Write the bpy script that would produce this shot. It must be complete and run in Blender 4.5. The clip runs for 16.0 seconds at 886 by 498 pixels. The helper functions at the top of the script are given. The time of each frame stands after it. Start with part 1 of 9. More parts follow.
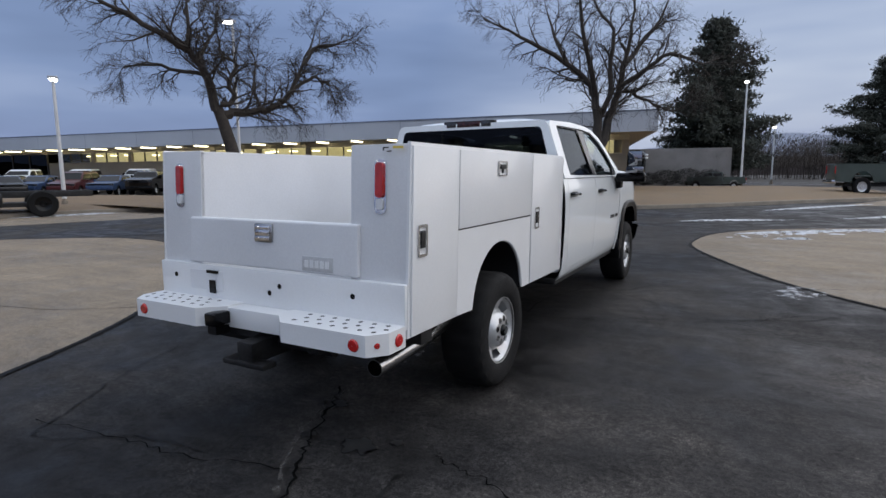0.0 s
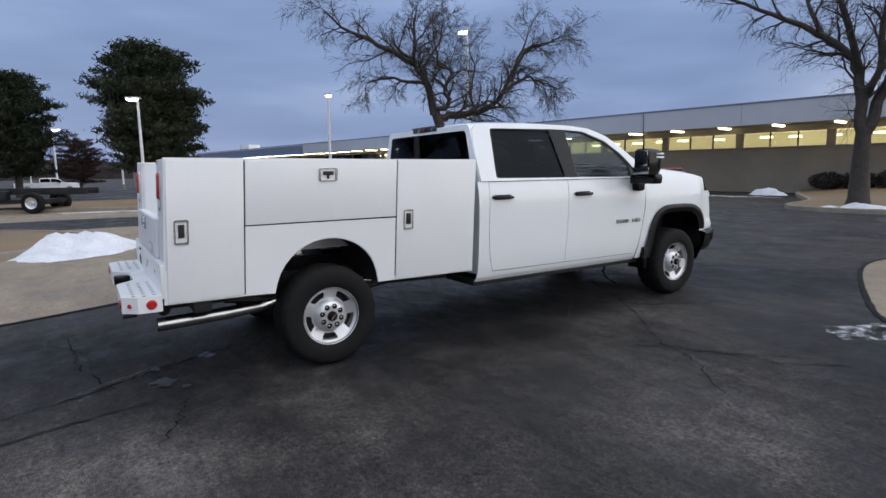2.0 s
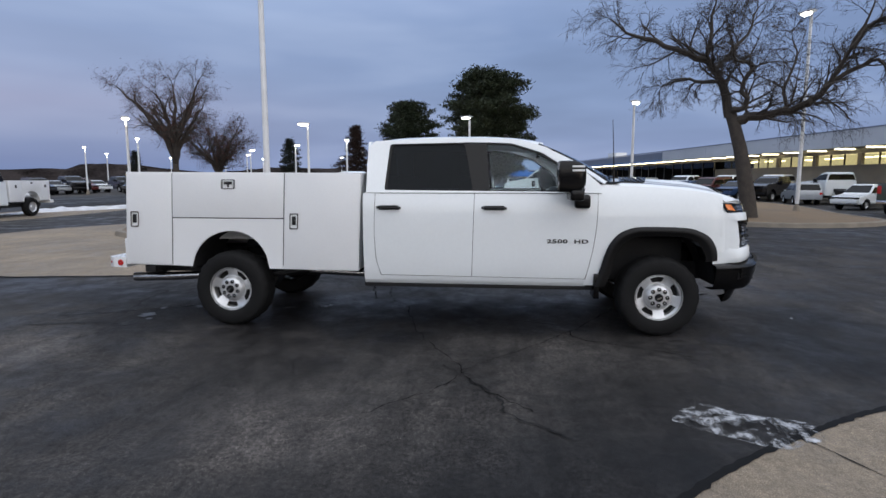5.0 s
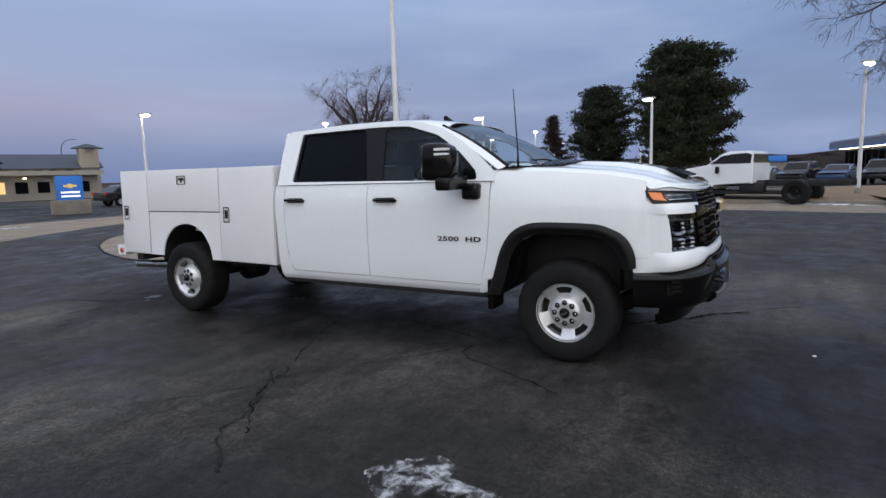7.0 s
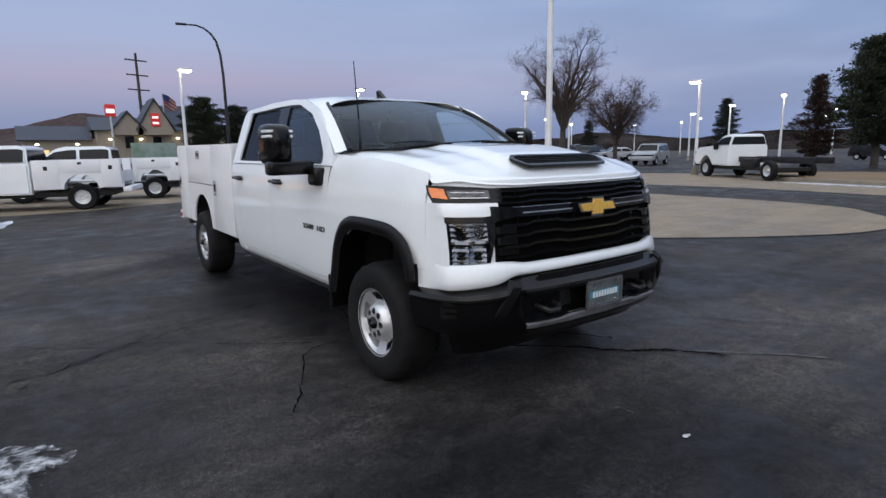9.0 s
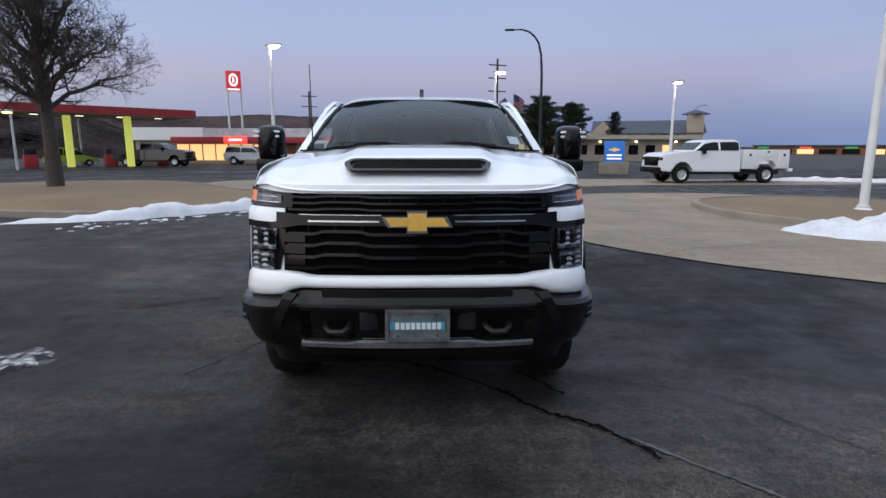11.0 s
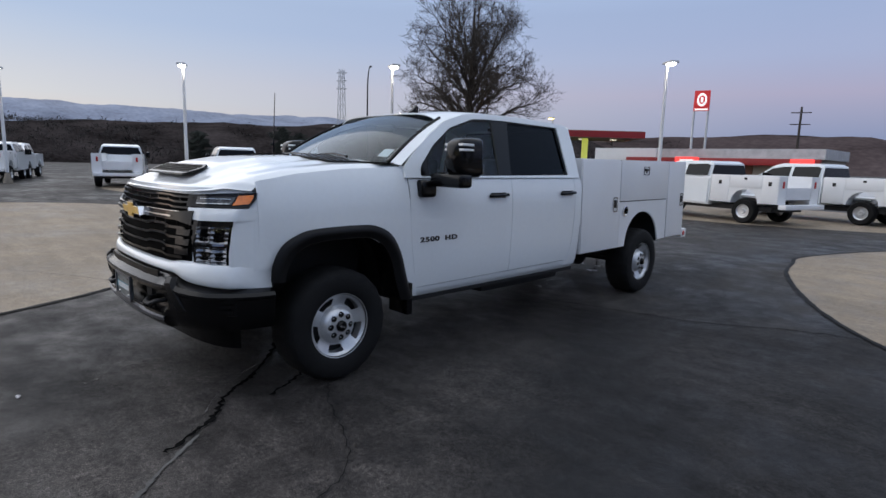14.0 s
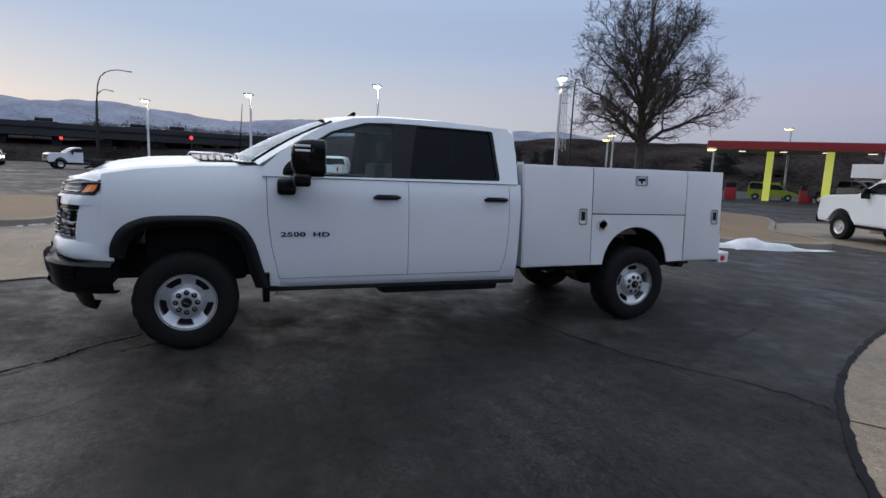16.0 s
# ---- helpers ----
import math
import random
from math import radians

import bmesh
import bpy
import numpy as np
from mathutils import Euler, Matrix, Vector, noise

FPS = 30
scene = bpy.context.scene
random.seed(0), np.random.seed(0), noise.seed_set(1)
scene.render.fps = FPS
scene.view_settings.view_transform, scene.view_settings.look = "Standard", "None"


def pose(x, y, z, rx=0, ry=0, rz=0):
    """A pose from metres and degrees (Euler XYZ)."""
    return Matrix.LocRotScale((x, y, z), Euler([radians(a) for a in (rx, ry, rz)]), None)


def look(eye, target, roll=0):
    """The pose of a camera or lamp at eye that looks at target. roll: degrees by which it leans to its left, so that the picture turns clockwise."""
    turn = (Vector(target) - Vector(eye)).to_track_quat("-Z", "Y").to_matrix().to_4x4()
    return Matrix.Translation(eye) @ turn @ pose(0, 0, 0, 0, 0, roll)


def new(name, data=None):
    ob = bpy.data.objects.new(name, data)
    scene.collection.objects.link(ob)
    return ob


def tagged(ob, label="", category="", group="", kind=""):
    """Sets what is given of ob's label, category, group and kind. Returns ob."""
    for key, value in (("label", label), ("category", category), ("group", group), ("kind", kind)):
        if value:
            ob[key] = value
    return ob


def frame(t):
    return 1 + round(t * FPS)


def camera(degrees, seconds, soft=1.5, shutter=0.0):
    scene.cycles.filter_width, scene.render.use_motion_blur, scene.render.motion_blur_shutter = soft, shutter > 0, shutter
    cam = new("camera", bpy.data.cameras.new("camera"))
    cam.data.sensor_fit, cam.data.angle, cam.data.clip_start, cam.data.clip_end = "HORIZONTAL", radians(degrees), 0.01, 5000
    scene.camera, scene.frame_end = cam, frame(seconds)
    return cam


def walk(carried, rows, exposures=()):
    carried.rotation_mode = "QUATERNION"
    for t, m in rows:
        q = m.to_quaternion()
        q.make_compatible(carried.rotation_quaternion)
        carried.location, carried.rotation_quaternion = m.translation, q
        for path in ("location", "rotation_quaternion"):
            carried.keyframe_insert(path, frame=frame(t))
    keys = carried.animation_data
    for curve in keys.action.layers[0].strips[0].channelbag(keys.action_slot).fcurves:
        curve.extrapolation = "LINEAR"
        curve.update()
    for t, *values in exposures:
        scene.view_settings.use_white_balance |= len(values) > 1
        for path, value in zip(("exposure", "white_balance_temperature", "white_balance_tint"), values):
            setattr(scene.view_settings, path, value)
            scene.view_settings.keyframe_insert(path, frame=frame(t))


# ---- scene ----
cam = camera(76.9, 16.0)
PATH = [
    (0, (2.416, -3.452, 1.469), (1.461, -1.716, 1.197), -0.4),
    (0.5, (3.134, -3.103, 1.475), (1.966, -1.505, 1.186), -0.1),
    (1, (3.881, -2.709, 1.485), (2.493, -1.292, 1.227), -0.6),
    (1.5, (4.46, -2.142, 1.511), (2.941, -0.869, 1.244), -0.9),
    (2, (5.026, -1.567, 1.518), (3.361, -0.495, 1.237), -0.7),
    (2.5, (5.443, -0.9, 1.532), (3.687, 0.015, 1.247), 0.9),
    (3, (5.865, -0.192, 1.533), (3.987, 0.444, 1.269), -0.3),
    (3.5, (6.132, 0.542, 1.545), (4.219, 1.055, 1.27), -0.3),
    (4, (6.392, 1.26, 1.559), (4.436, 1.578, 1.286), -0.2),
    (4.5, (6.463, 2.013, 1.542), (4.483, 2.056, 1.26), 1.2),
    (5, (6.502, 2.812, 1.539), (4.528, 2.611, 1.292), 0.0),
    (5.2, (6.45, 3.122, 1.51), (4.482, 2.85, 1.277), -0.4),
    (7.3, (4.706, 5.897, 1.463), (3.022, 4.852, 1.195), -1.2),
    (7.5, (4.469, 6.107, 1.485), (2.819, 5.009, 1.212), -0.8),
    (8, (3.927, 6.651, 1.479), (2.402, 5.398, 1.155), -1.1),
    (8.2, (3.697, 6.836, 1.48), (2.231, 5.515, 1.155), -1.4),
    (10.3, (0.96, 8.117, 1.561), (0.46, 6.214, 1.202), -0.2),
    (10.5, (0.68, 8.144, 1.528), (0.3, 6.211, 1.186), -0.4),
    (11, (-0.053, 8.127, 1.527), (-0.107, 6.159, 1.172), 0.1),
    (11.5, (-0.769, 8.032, 1.517), (-0.508, 6.081, 1.164), -0.3),
    (12, (-1.493, 7.865, 1.531), (-0.961, 5.969, 1.184), 0.1),
    (12.5, (-2.219, 7.665, 1.522), (-1.399, 5.87, 1.196), 0.4),
    (13, (-2.904, 7.35, 1.525), (-1.828, 5.696, 1.196), 0.6),
    (13.5, (-3.548, 6.958, 1.52), (-2.293, 5.43, 1.219), 0.7),
    (14, (-4.12, 6.467, 1.531), (-2.705, 5.088, 1.223), 1.6),
    (14.5, (-4.666, 5.938, 1.528), (-3.114, 4.713, 1.224), 1.0),
    (15, (-5.065, 5.297, 1.535), (-3.392, 4.236, 1.254), 2.0),
    (15.5, (-5.445, 4.671, 1.524), (-3.665, 3.805, 1.239), 2.0),
    (16, (-5.706, 4.042, 1.533), (-3.86, 3.328, 1.247), 2.5),
]
walk(cam, [(t, look(eye, target, roll)) for t, eye, target, roll in PATH],
     [(0, -0.10), (1, 0.06), (3, 0.05), (5, 0.0), (8, 0.0), (10.5, 0.13), (12.5, 0.08), (14.5, -0.03), (16, -0.10)])

# ---- sky, light ----
world = bpy.data.worlds.new("dusk")
scene.world = world
world.use_nodes = True
wt = world.node_tree
wt.nodes.clear()
GLOW = (0.85, 0.53)          # compass direction of the set sun, in x and y


def wnode(kind, **kw):
    n = wt.nodes.new(kind)
    for k, v in kw.items():
        n.inputs[k].default_value = v
    return n


def wmath(op, a, b=0.0, clamp=False):
    n = wt.nodes.new("ShaderNodeMath")
    n.operation, n.use_clamp = op, clamp
    for i, v in enumerate((a, b)):
        if isinstance(v, (int, float)):
            n.inputs[i].default_value = v
        else:
            wt.links.new(v, n.inputs[i])
    return n.outputs[0]


def wramp(fac, stops):
    n = wt.nodes.new("ShaderNodeValToRGB")
    el = n.color_ramp.elements
    el[0].position, el[0].color = stops[0][0], (*stops[0][1], 1)
    el[1].position, el[1].color = stops[-1][0], (*stops[-1][1], 1)
    for p, c in stops[1:-1]:
        e = el.new(p)
        e.color = (*c, 1)
    wt.links.new(fac, n.inputs[0])
    return n.outputs[0]


def wmix(fac, a, b, mode="MIX"):
    n = wt.nodes.new("ShaderNodeMixRGB")
    n.blend_type = mode
    for i, v in enumerate((fac, a, b)):
        if isinstance(v, (int, float)):
            n.inputs[i].default_value = v
        else:
            wt.links.new(v, n.inputs[i])
    return n.outputs[0]


coord = wt.nodes.new("ShaderNodeTexCoord")
sep = wt.nodes.new("ShaderNodeSeparateXYZ")
wt.links.new(coord.outputs["Generated"], sep.inputs[0])
up = wmath("MAXIMUM", sep.outputs[2], 0.0)
toward = wmath("ADD", wmath("MULTIPLY", sep.outputs[0], GLOW[0]), wmath("MULTIPLY", sep.outputs[1], GLOW[1]))
toward01 = wmath("MULTIPLY_ADD", toward, 0.5)
toward01.node.inputs[2].default_value = 0.5
# away from the sunset: blue-grey low down, a pink belt, blue above; towards it: warm horizon, pale blue above
away = wramp(up, [(0.0, (0.15, 0.22, 0.42)), (0.05, (0.185, 0.255, 0.46)), (0.115, (0.36, 0.345, 0.52)), (0.17, (0.35, 0.405, 0.62)), (0.30, (0.305, 0.41, 0.645)), (1.0, (0.375, 0.405, 0.455))])
near = wramp(up, [(0.0, (0.76, 0.62, 0.53)), (0.035, (0.80, 0.71, 0.64)), (0.085, (0.68, 0.71, 0.74)), (0.20, (0.44, 0.555, 0.75)), (0.5, (0.33, 0.43, 0.61)), (1.0, (0.375, 0.405, 0.455))])
turn01 = wramp(toward01, [(0.0, (0, 0, 0)), (0.35, (0.09, 0.09, 0.09)), (0.68, (0.47, 0.47, 0.47)), (1.0, (1, 1, 1))])
base_sky = wmix(turn01, away, near)
# overcast veil on the north-west half, with soft long clouds
veil_dir = wmath("ADD", wmath("MULTIPLY", sep.outputs[0], -0.85), wmath("MULTIPLY", sep.outputs[1], 0.52))
stretch = wt.nodes.new("ShaderNodeMapping")
stretch.inputs["Scale"].default_value = (1.2, 1.2, 6.0)
wt.links.new(coord.outputs["Generated"], stretch.inputs[0])
puff = wnode("ShaderNodeTexNoise", Scale=1.7, Detail=3.5, Roughness=0.5)
wt.links.new(stretch.outputs[0], puff.inputs["Vector"])
veil = wmath("MULTIPLY", wmath("MULTIPLY_ADD", veil_dir, 0.9, True), 1.0)
veil.node.inputs[0].links[0].from_node.inputs[2].default_value = 0.28
cloud = wramp(puff.outputs["Fac"], [(0.30, (0.165, 0.240, 0.43)), (0.52, (0.215, 0.305, 0.53)), (0.74, (0.325, 0.42, 0.65))])
sky_col = wmix(veil, base_sky, cloud)
# pale break in the cloud low in the north
north = wmath("ADD", wmath("MULTIPLY", sep.outputs[0], 0.10), wmath("MULTIPLY", sep.outputs[1], 0.995))
breaks = wmath("MULTIPLY", wramp(north, [(0.80, (0, 0, 0)), (0.97, (1, 1, 1))]), wramp(up, [(0.0, (0.85, 0.85, 0.85)), (0.22, (0.7, 0.7, 0.7)), (0.42, (0, 0, 0))]))
pale = wramp(puff.outputs["Fac"], [(0.38, (0.36, 0.45, 0.66)), (0.60, (0.56, 0.64, 0.80))])
sky_col = wmix(breaks, sky_col, pale)
wisp = wmath("MULTIPLY", wramp(puff.outputs["Fac"], [(0.50, (0, 0, 0)), (0.75, (1, 1, 1))]), 0.14)
sky_col = wmix(wisp, sky_col, wmix(turn01, cloud, near))
nishita = wt.nodes.new("ShaderNodeTexSky")
nishita.sky_type, nishita.sun_disc = "NISHITA", False
nishita.sun_elevation, nishita.sun_rotation = radians(1.0), math.atan2(GLOW[0], GLOW[1])
sky_col = wmix(0.03, sky_col, nishita.outputs[0], "ADD")
# unseen overhead sky is made brighter than the horizon to light the truck
lift = wramp(up, [(0.24, (0, 0, 0)), (0.75, (1, 1, 1))])
sky_col = wmix(wmath("MULTIPLY", lift, 0.8), sky_col, wramp(up, [(0.0, (0.375, 0.405, 0.455)), (1.0, (0.375, 0.405, 0.455))]))
gain = wmath("MULTIPLY_ADD", lift, 1.5)
gain.node.inputs[2].default_value = 1.0
sky_col = wmix(1.0, sky_col, gain, "MULTIPLY")
back = wnode("ShaderNodeBackground", Strength=1.0)
wt.links.new(sky_col, back.inputs["Color"])
wout = wt.nodes.new("ShaderNodeOutputWorld")
wt.links.new(back.outputs[0], wout.inputs[0])

sun = new("sun", bpy.data.lights.new("sun", "SUN"))
sun.data.energy, sun.data.angle, sun.data.color = 1.75, radians(100), (1.0, 0.92, 0.84)
sun.matrix_world = look((60 * GLOW[0], 60 * GLOW[1], 28), (0, 0, 0))

# ---- tools ----
def mesh_of(bm, name, material, smooth=38):
    bmesh.ops.recalc_face_normals(bm, faces=bm.faces)
    me = bpy.data.meshes.new(name)
    bm.to_mesh(me)
    bm.free()
    me.materials.append(material)
    if smooth:
        me.polygons.foreach_set("use_smooth", [True] * len(me.polygons))
        me.set_sharp_from_angle(angle=radians(smooth))
    return me


def thicken(bm, t):
    """Turns a sheet into a slab, half of its thickness to each side."""
    bmesh.ops.recalc_face_normals(bm, faces=bm.faces)
    bm.normal_update()
    verts, faces = list(bm.verts), list(bm.faces)
    rim = [tuple(e.verts) for e in bm.edges if len(e.link_faces) == 1]
    off = {v: v.normal * (t / 2) for v in verts}
    back = {v: bm.verts.new(v.co - off[v]) for v in verts}
    for v in verts:
        v.co += off[v]
    for f in faces:
        bm.faces.new([back[v] for v in reversed(f.verts)])
    for a, b in rim:
        bm.faces.new((a, b, back[b], back[a]))


def part(name, bm, material, parent, label="", thick=0.0, smooth=38):
    if thick:
        thicken(bm, thick)
    ob = new(name, mesh_of(bm, name, material, smooth))
    ob.parent = parent
    if label:
        tagged(ob, label)
    return ob


def thing(name, label, category, group="", m=None):
    ob = new(name)
    ob.empty_display_size = 0.2
    if m is not None:
        ob.matrix_basis = m
    return tagged(ob, label, category, group)


def structure(name, bm, material, smooth=0, label="", category=""):
    return tagged(new(name, mesh_of(bm, name, material, smooth)), label, category or name.replace("_", " "), kind="structure")


def box(bm, x0, x1, y0, y1, z0, z1, b=0.0, seg=2, m=None):
    mat = Matrix.Translation(((x0 + x1) / 2, (y0 + y1) / 2, (z0 + z1) / 2)) @ Matrix.Diagonal((abs(x1 - x0), abs(y1 - y0), abs(z1 - z0), 1))
    r = bmesh.ops.create_cube(bm, size=1, matrix=(m @ mat) if m is not None else mat)
    if b:
        edges = list({e for v in r["verts"] for e in v.link_edges})
        bmesh.ops.bevel(bm, geom=edges, offset=b, segments=seg, affect="EDGES", profile=0.6)


def prism(bm, pts, axis, a0, a1):
    """A polygon of two coordinates, drawn out along the axis."""
    def at(p, a):
        return {"x": (a, p[0], p[1]), "y": (p[0], a, p[1]), "z": (p[0], p[1], a)}[axis]
    lo, hi = [bm.verts.new(at(p, a0)) for p in pts], [bm.verts.new(at(p, a1)) for p in pts]
    n = len(pts)
    bm.faces.new(lo), bm.faces.new(hi)
    for i in range(n):
        bm.faces.new((lo[i], lo[(i + 1) % n], hi[(i + 1) % n], hi[i]))


def surf(bm, f, nu, nv, closed=False):
    """A sheet f(u, v), both from 0 to 1."""
    rows = [[bm.verts.new(f(i / nu, j / nv)) for j in range(nv + 1)] for i in range(nu + (0 if closed else 1))]
    for i in range(nu):
        a, b = rows[i], rows[(i + 1) % len(rows)]
        for j in range(nv):
            bm.faces.new((a[j], b[j], b[j + 1], a[j + 1]))
    return rows


def tube(bm, pts, radii, n=8, cap=True):
    pts = [Vector(p) for p in pts]
    radii = radii if isinstance(radii, (list, tuple)) else [radii] * len(pts)
    rings, side = [], None
    for i, p in enumerate(pts):
        d = (pts[min(i + 1, len(pts) - 1)] - pts[max(i - 1, 0)]).normalized()
        if side is None:
            side = d.orthogonal().normalized()
        side = (side - d * side.dot(d)).normalized()
        other = d.cross(side)
        rings.append([bm.verts.new(p + radii[i] * (math.cos(2 * math.pi * k / n) * side + math.sin(2 * math.pi * k / n) * other)) for k in range(n)])
    for a, b in zip(rings, rings[1:]):
        for k in range(n):
            bm.faces.new((a[k], a[(k + 1) % n], b[(k + 1) % n], b[k]))
    if cap:
        bm.faces.new(rings[0][::-1]), bm.faces.new(rings[-1])


def lathe(bm, profile, axis="x", n=32, at=(0, 0, 0)):
    """Turns (radius, height) pairs round an axis."""
    rings = []
    for r, h in profile:
        ring = []
        for k in range(n):
            c, s = r * math.cos(2 * math.pi * k / n), r * math.sin(2 * math.pi * k / n)
            p = {"x": (h, c, s), "y": (c, h, s), "z": (c, s, h)}[axis]
            ring.append(bm.verts.new(Vector(p) + Vector(at)))
        rings.append(ring)
    for a, b in zip(rings, rings[1:]):
        for k in range(n):
            bm.faces.new((a[k], a[(k + 1) % n], b[(k + 1) % n], b[k]))
    return rings


def plate(bm, outer, holes, place):
    """A flat sheet with holes: loops of two coordinates, put into space by place(a, b)."""
    edges = []
    for loop in (outer, *holes):
        vs = [bm.verts.new(place(*p)) for p in loop]
        edges += [bm.edges.new((vs[i], vs[(i + 1) % len(vs)])) for i in range(len(vs))]
    bmesh.ops.triangle_fill(bm, edges=edges, use_beauty=True)


def smooth_step(a, b, x):
    t = min(1, max(0, (x - a) / (b - a)))
    return t * t * (3 - 2 * t)


def through_points(x, pts):
    """Straight lines through (x, y) pairs."""
    if x <= pts[0][0]:
        return pts[0][1]
    for (a, p), (b, q) in zip(pts, pts[1:]):
        if x <= b:
            return p + (q - p) * (x - a) / (b - a)
    return pts[-1][1]


def rounded(pts, r, n=4):
    """A polygon with its corners rounded by about r."""
    out = []
    for i, p in enumerate(pts):
        p, a, b = Vector(p), Vector(pts[i - 1]), Vector(pts[(i + 1) % len(pts)])
        ra = min(r, (a - p).length * 0.45)
        rb = min(r, (b - p).length * 0.45)
        s, e = p + (a - p).normalized() * ra, p + (b - p).normalized() * rb
        for k in range(n + 1):
            t = k / n
            out.append(tuple((1 - t) ** 2 * s + 2 * t * (1 - t) * p + t * t * e))
    return out


# ---- materials ----
def material(name, col, rough=0.6, metal=0.0, vary=0.12, scale=3.0, fine=60.0, bump=0.0, coat=0.0, alt=None, spec=0.5, object_random=0.0):
    """A surface with stains at one scale, grain at another and fine relief."""
    m = bpy.data.materials.new(name)
    m.use_nodes = True
    nt = m.node_tree
    bsdf = nt.nodes["Principled BSDF"]
    bsdf.inputs["Metallic"].default_value = metal
    bsdf.inputs["Coat Weight"].default_value = coat
    bsdf.inputs["Coat Roughness"].default_value = 0.06
    bsdf.inputs["Specular IOR Level"].default_value = spec
    tc = nt.nodes.new("ShaderNodeTexCoord")
    big, small = nt.nodes.new("ShaderNodeTexNoise"), nt.nodes.new("ShaderNodeTexNoise")
    big.inputs["Scale"].default_value, big.inputs["Detail"].default_value = scale, 5
    small.inputs["Scale"].default_value, small.inputs["Detail"].default_value = fine, 3
    for n in (big, small):
        nt.links.new(tc.outputs["Object"], n.inputs["Vector"])
    ramp = nt.nodes.new("ShaderNodeValToRGB")
    alt = alt or tuple(c * (1 - 2.2 * vary) for c in col)
    ramp.color_ramp.elements[0].position, ramp.color_ramp.elements[0].color = 0.30, (*alt, 1)
    ramp.color_ramp.elements[1].position, ramp.color_ramp.elements[1].color = 0.68, (*[min(1, c * (1 + 0.5 * vary)) for c in col], 1)
    mixf = nt.nodes.new("ShaderNodeMath")
    mixf.operation = "MULTIPLY_ADD"
    mixf.inputs[1].default_value = 0.38
    nt.links.new(small.outputs["Fac"], mixf.inputs[0])
    half = nt.nodes.new("ShaderNodeMath")
    half.operation = "MULTIPLY"
    half.inputs[1].default_value = 0.62
    nt.links.new(big.outputs["Fac"], half.inputs[0])
    nt.links.new(half.outputs[0], mixf.inputs[2])
    nt.links.new(mixf.outputs[0], ramp.inputs[0])
    colour = ramp.outputs[0]
    if object_random:
        info = nt.nodes.new("ShaderNodeObjectInfo")
        hsv = nt.nodes.new("ShaderNodeHueSaturation")
        sc = nt.nodes.new("ShaderNodeMath")
        sc.operation = "MULTIPLY_ADD"
        sc.inputs[1].default_value, sc.inputs[2].default_value = 2 * object_random, 1 - object_random
        nt.links.new(info.outputs["Random"], sc.inputs[0])
        nt.links.new(sc.outputs[0], hsv.inputs["Value"])
        nt.links.new(colour, hsv.inputs["Color"])
        colour = hsv.outputs[0]
    nt.links.new(colour, bsdf.inputs["Base Color"])
    rr = nt.nodes.new("ShaderNodeMapRange")
    rr.inputs["To Min"].default_value, rr.inputs["To Max"].default_value = max(0.02, rough * (1 - vary)), min(1, rough * (1 + vary))
    nt.links.new(big.outputs["Fac"], rr.inputs["Value"])
    nt.links.new(rr.outputs[0], bsdf.inputs["Roughness"])
    if bump:
        bp = nt.nodes.new("ShaderNodeBump")
        bp.inputs["Strength"].default_value, bp.inputs["Distance"].default_value = bump, 0.01
        nt.links.new(small.outputs["Fac"], bp.inputs["Height"])
        nt.links.new(bp.outputs[0], bsdf.inputs["Normal"])
    return m


def glow(name, col, strength, base=(0.8, 0.8, 0.8)):
    m = bpy.data.materials.new(name)
    m.use_nodes = True
    b = m.node_tree.nodes["Principled BSDF"]
    b.inputs["Base Color"].default_value = (*base, 1)
    b.inputs["Emission Color"].default_value = (*col, 1)
    b.inputs["Emission Strength"].default_value = strength
    return m


def pane(name, tint, gloss=1.0):
    """Thin tinted glass: clear through, mirror-like by the angle."""
    m = bpy.data.materials.new(name)
    m.use_nodes = True
    nt = m.node_tree
    nt.nodes.clear()
    out = nt.nodes.new("ShaderNodeOutputMaterial")
    mix = nt.nodes.new("ShaderNodeMixShader")
    tr, gl, fr = nt.nodes.new("ShaderNodeBsdfTransparent"), nt.nodes.new("ShaderNodeBsdfGlossy"), nt.nodes.new("ShaderNodeLayerWeight")
    tr.inputs["Color"].default_value = (*tint, 1)
    gl.inputs["Roughness"].default_value = 0.015
    gl.inputs["Color"].default_value = (0.62 * gloss, 0.68 * gloss, 0.74 * gloss, 1)
    fr.inputs["Blend"].default_value = 0.5
    bend, share = nt.nodes.new("ShaderNodeMath"), nt.nodes.new("ShaderNodeMath")
    bend.operation, share.operation = "POWER", "MULTIPLY_ADD"
    bend.inputs[1].default_value, share.inputs[1].default_value, share.inputs[2].default_value = 4.5, 0.85, 0.028
    nt.links.new(fr.outputs["Facing"], bend.inputs[0]), nt.links.new(bend.outputs[0], share.inputs[0])
    nt.links.new(share.outputs[0], mix.inputs[0])
    nt.links.new(tr.outputs[0], mix.inputs[1])
    nt.links.new(gl.outputs[0], mix.inputs[2])
    nt.links.new(mix.outputs[0], out.inputs[0])
    return m


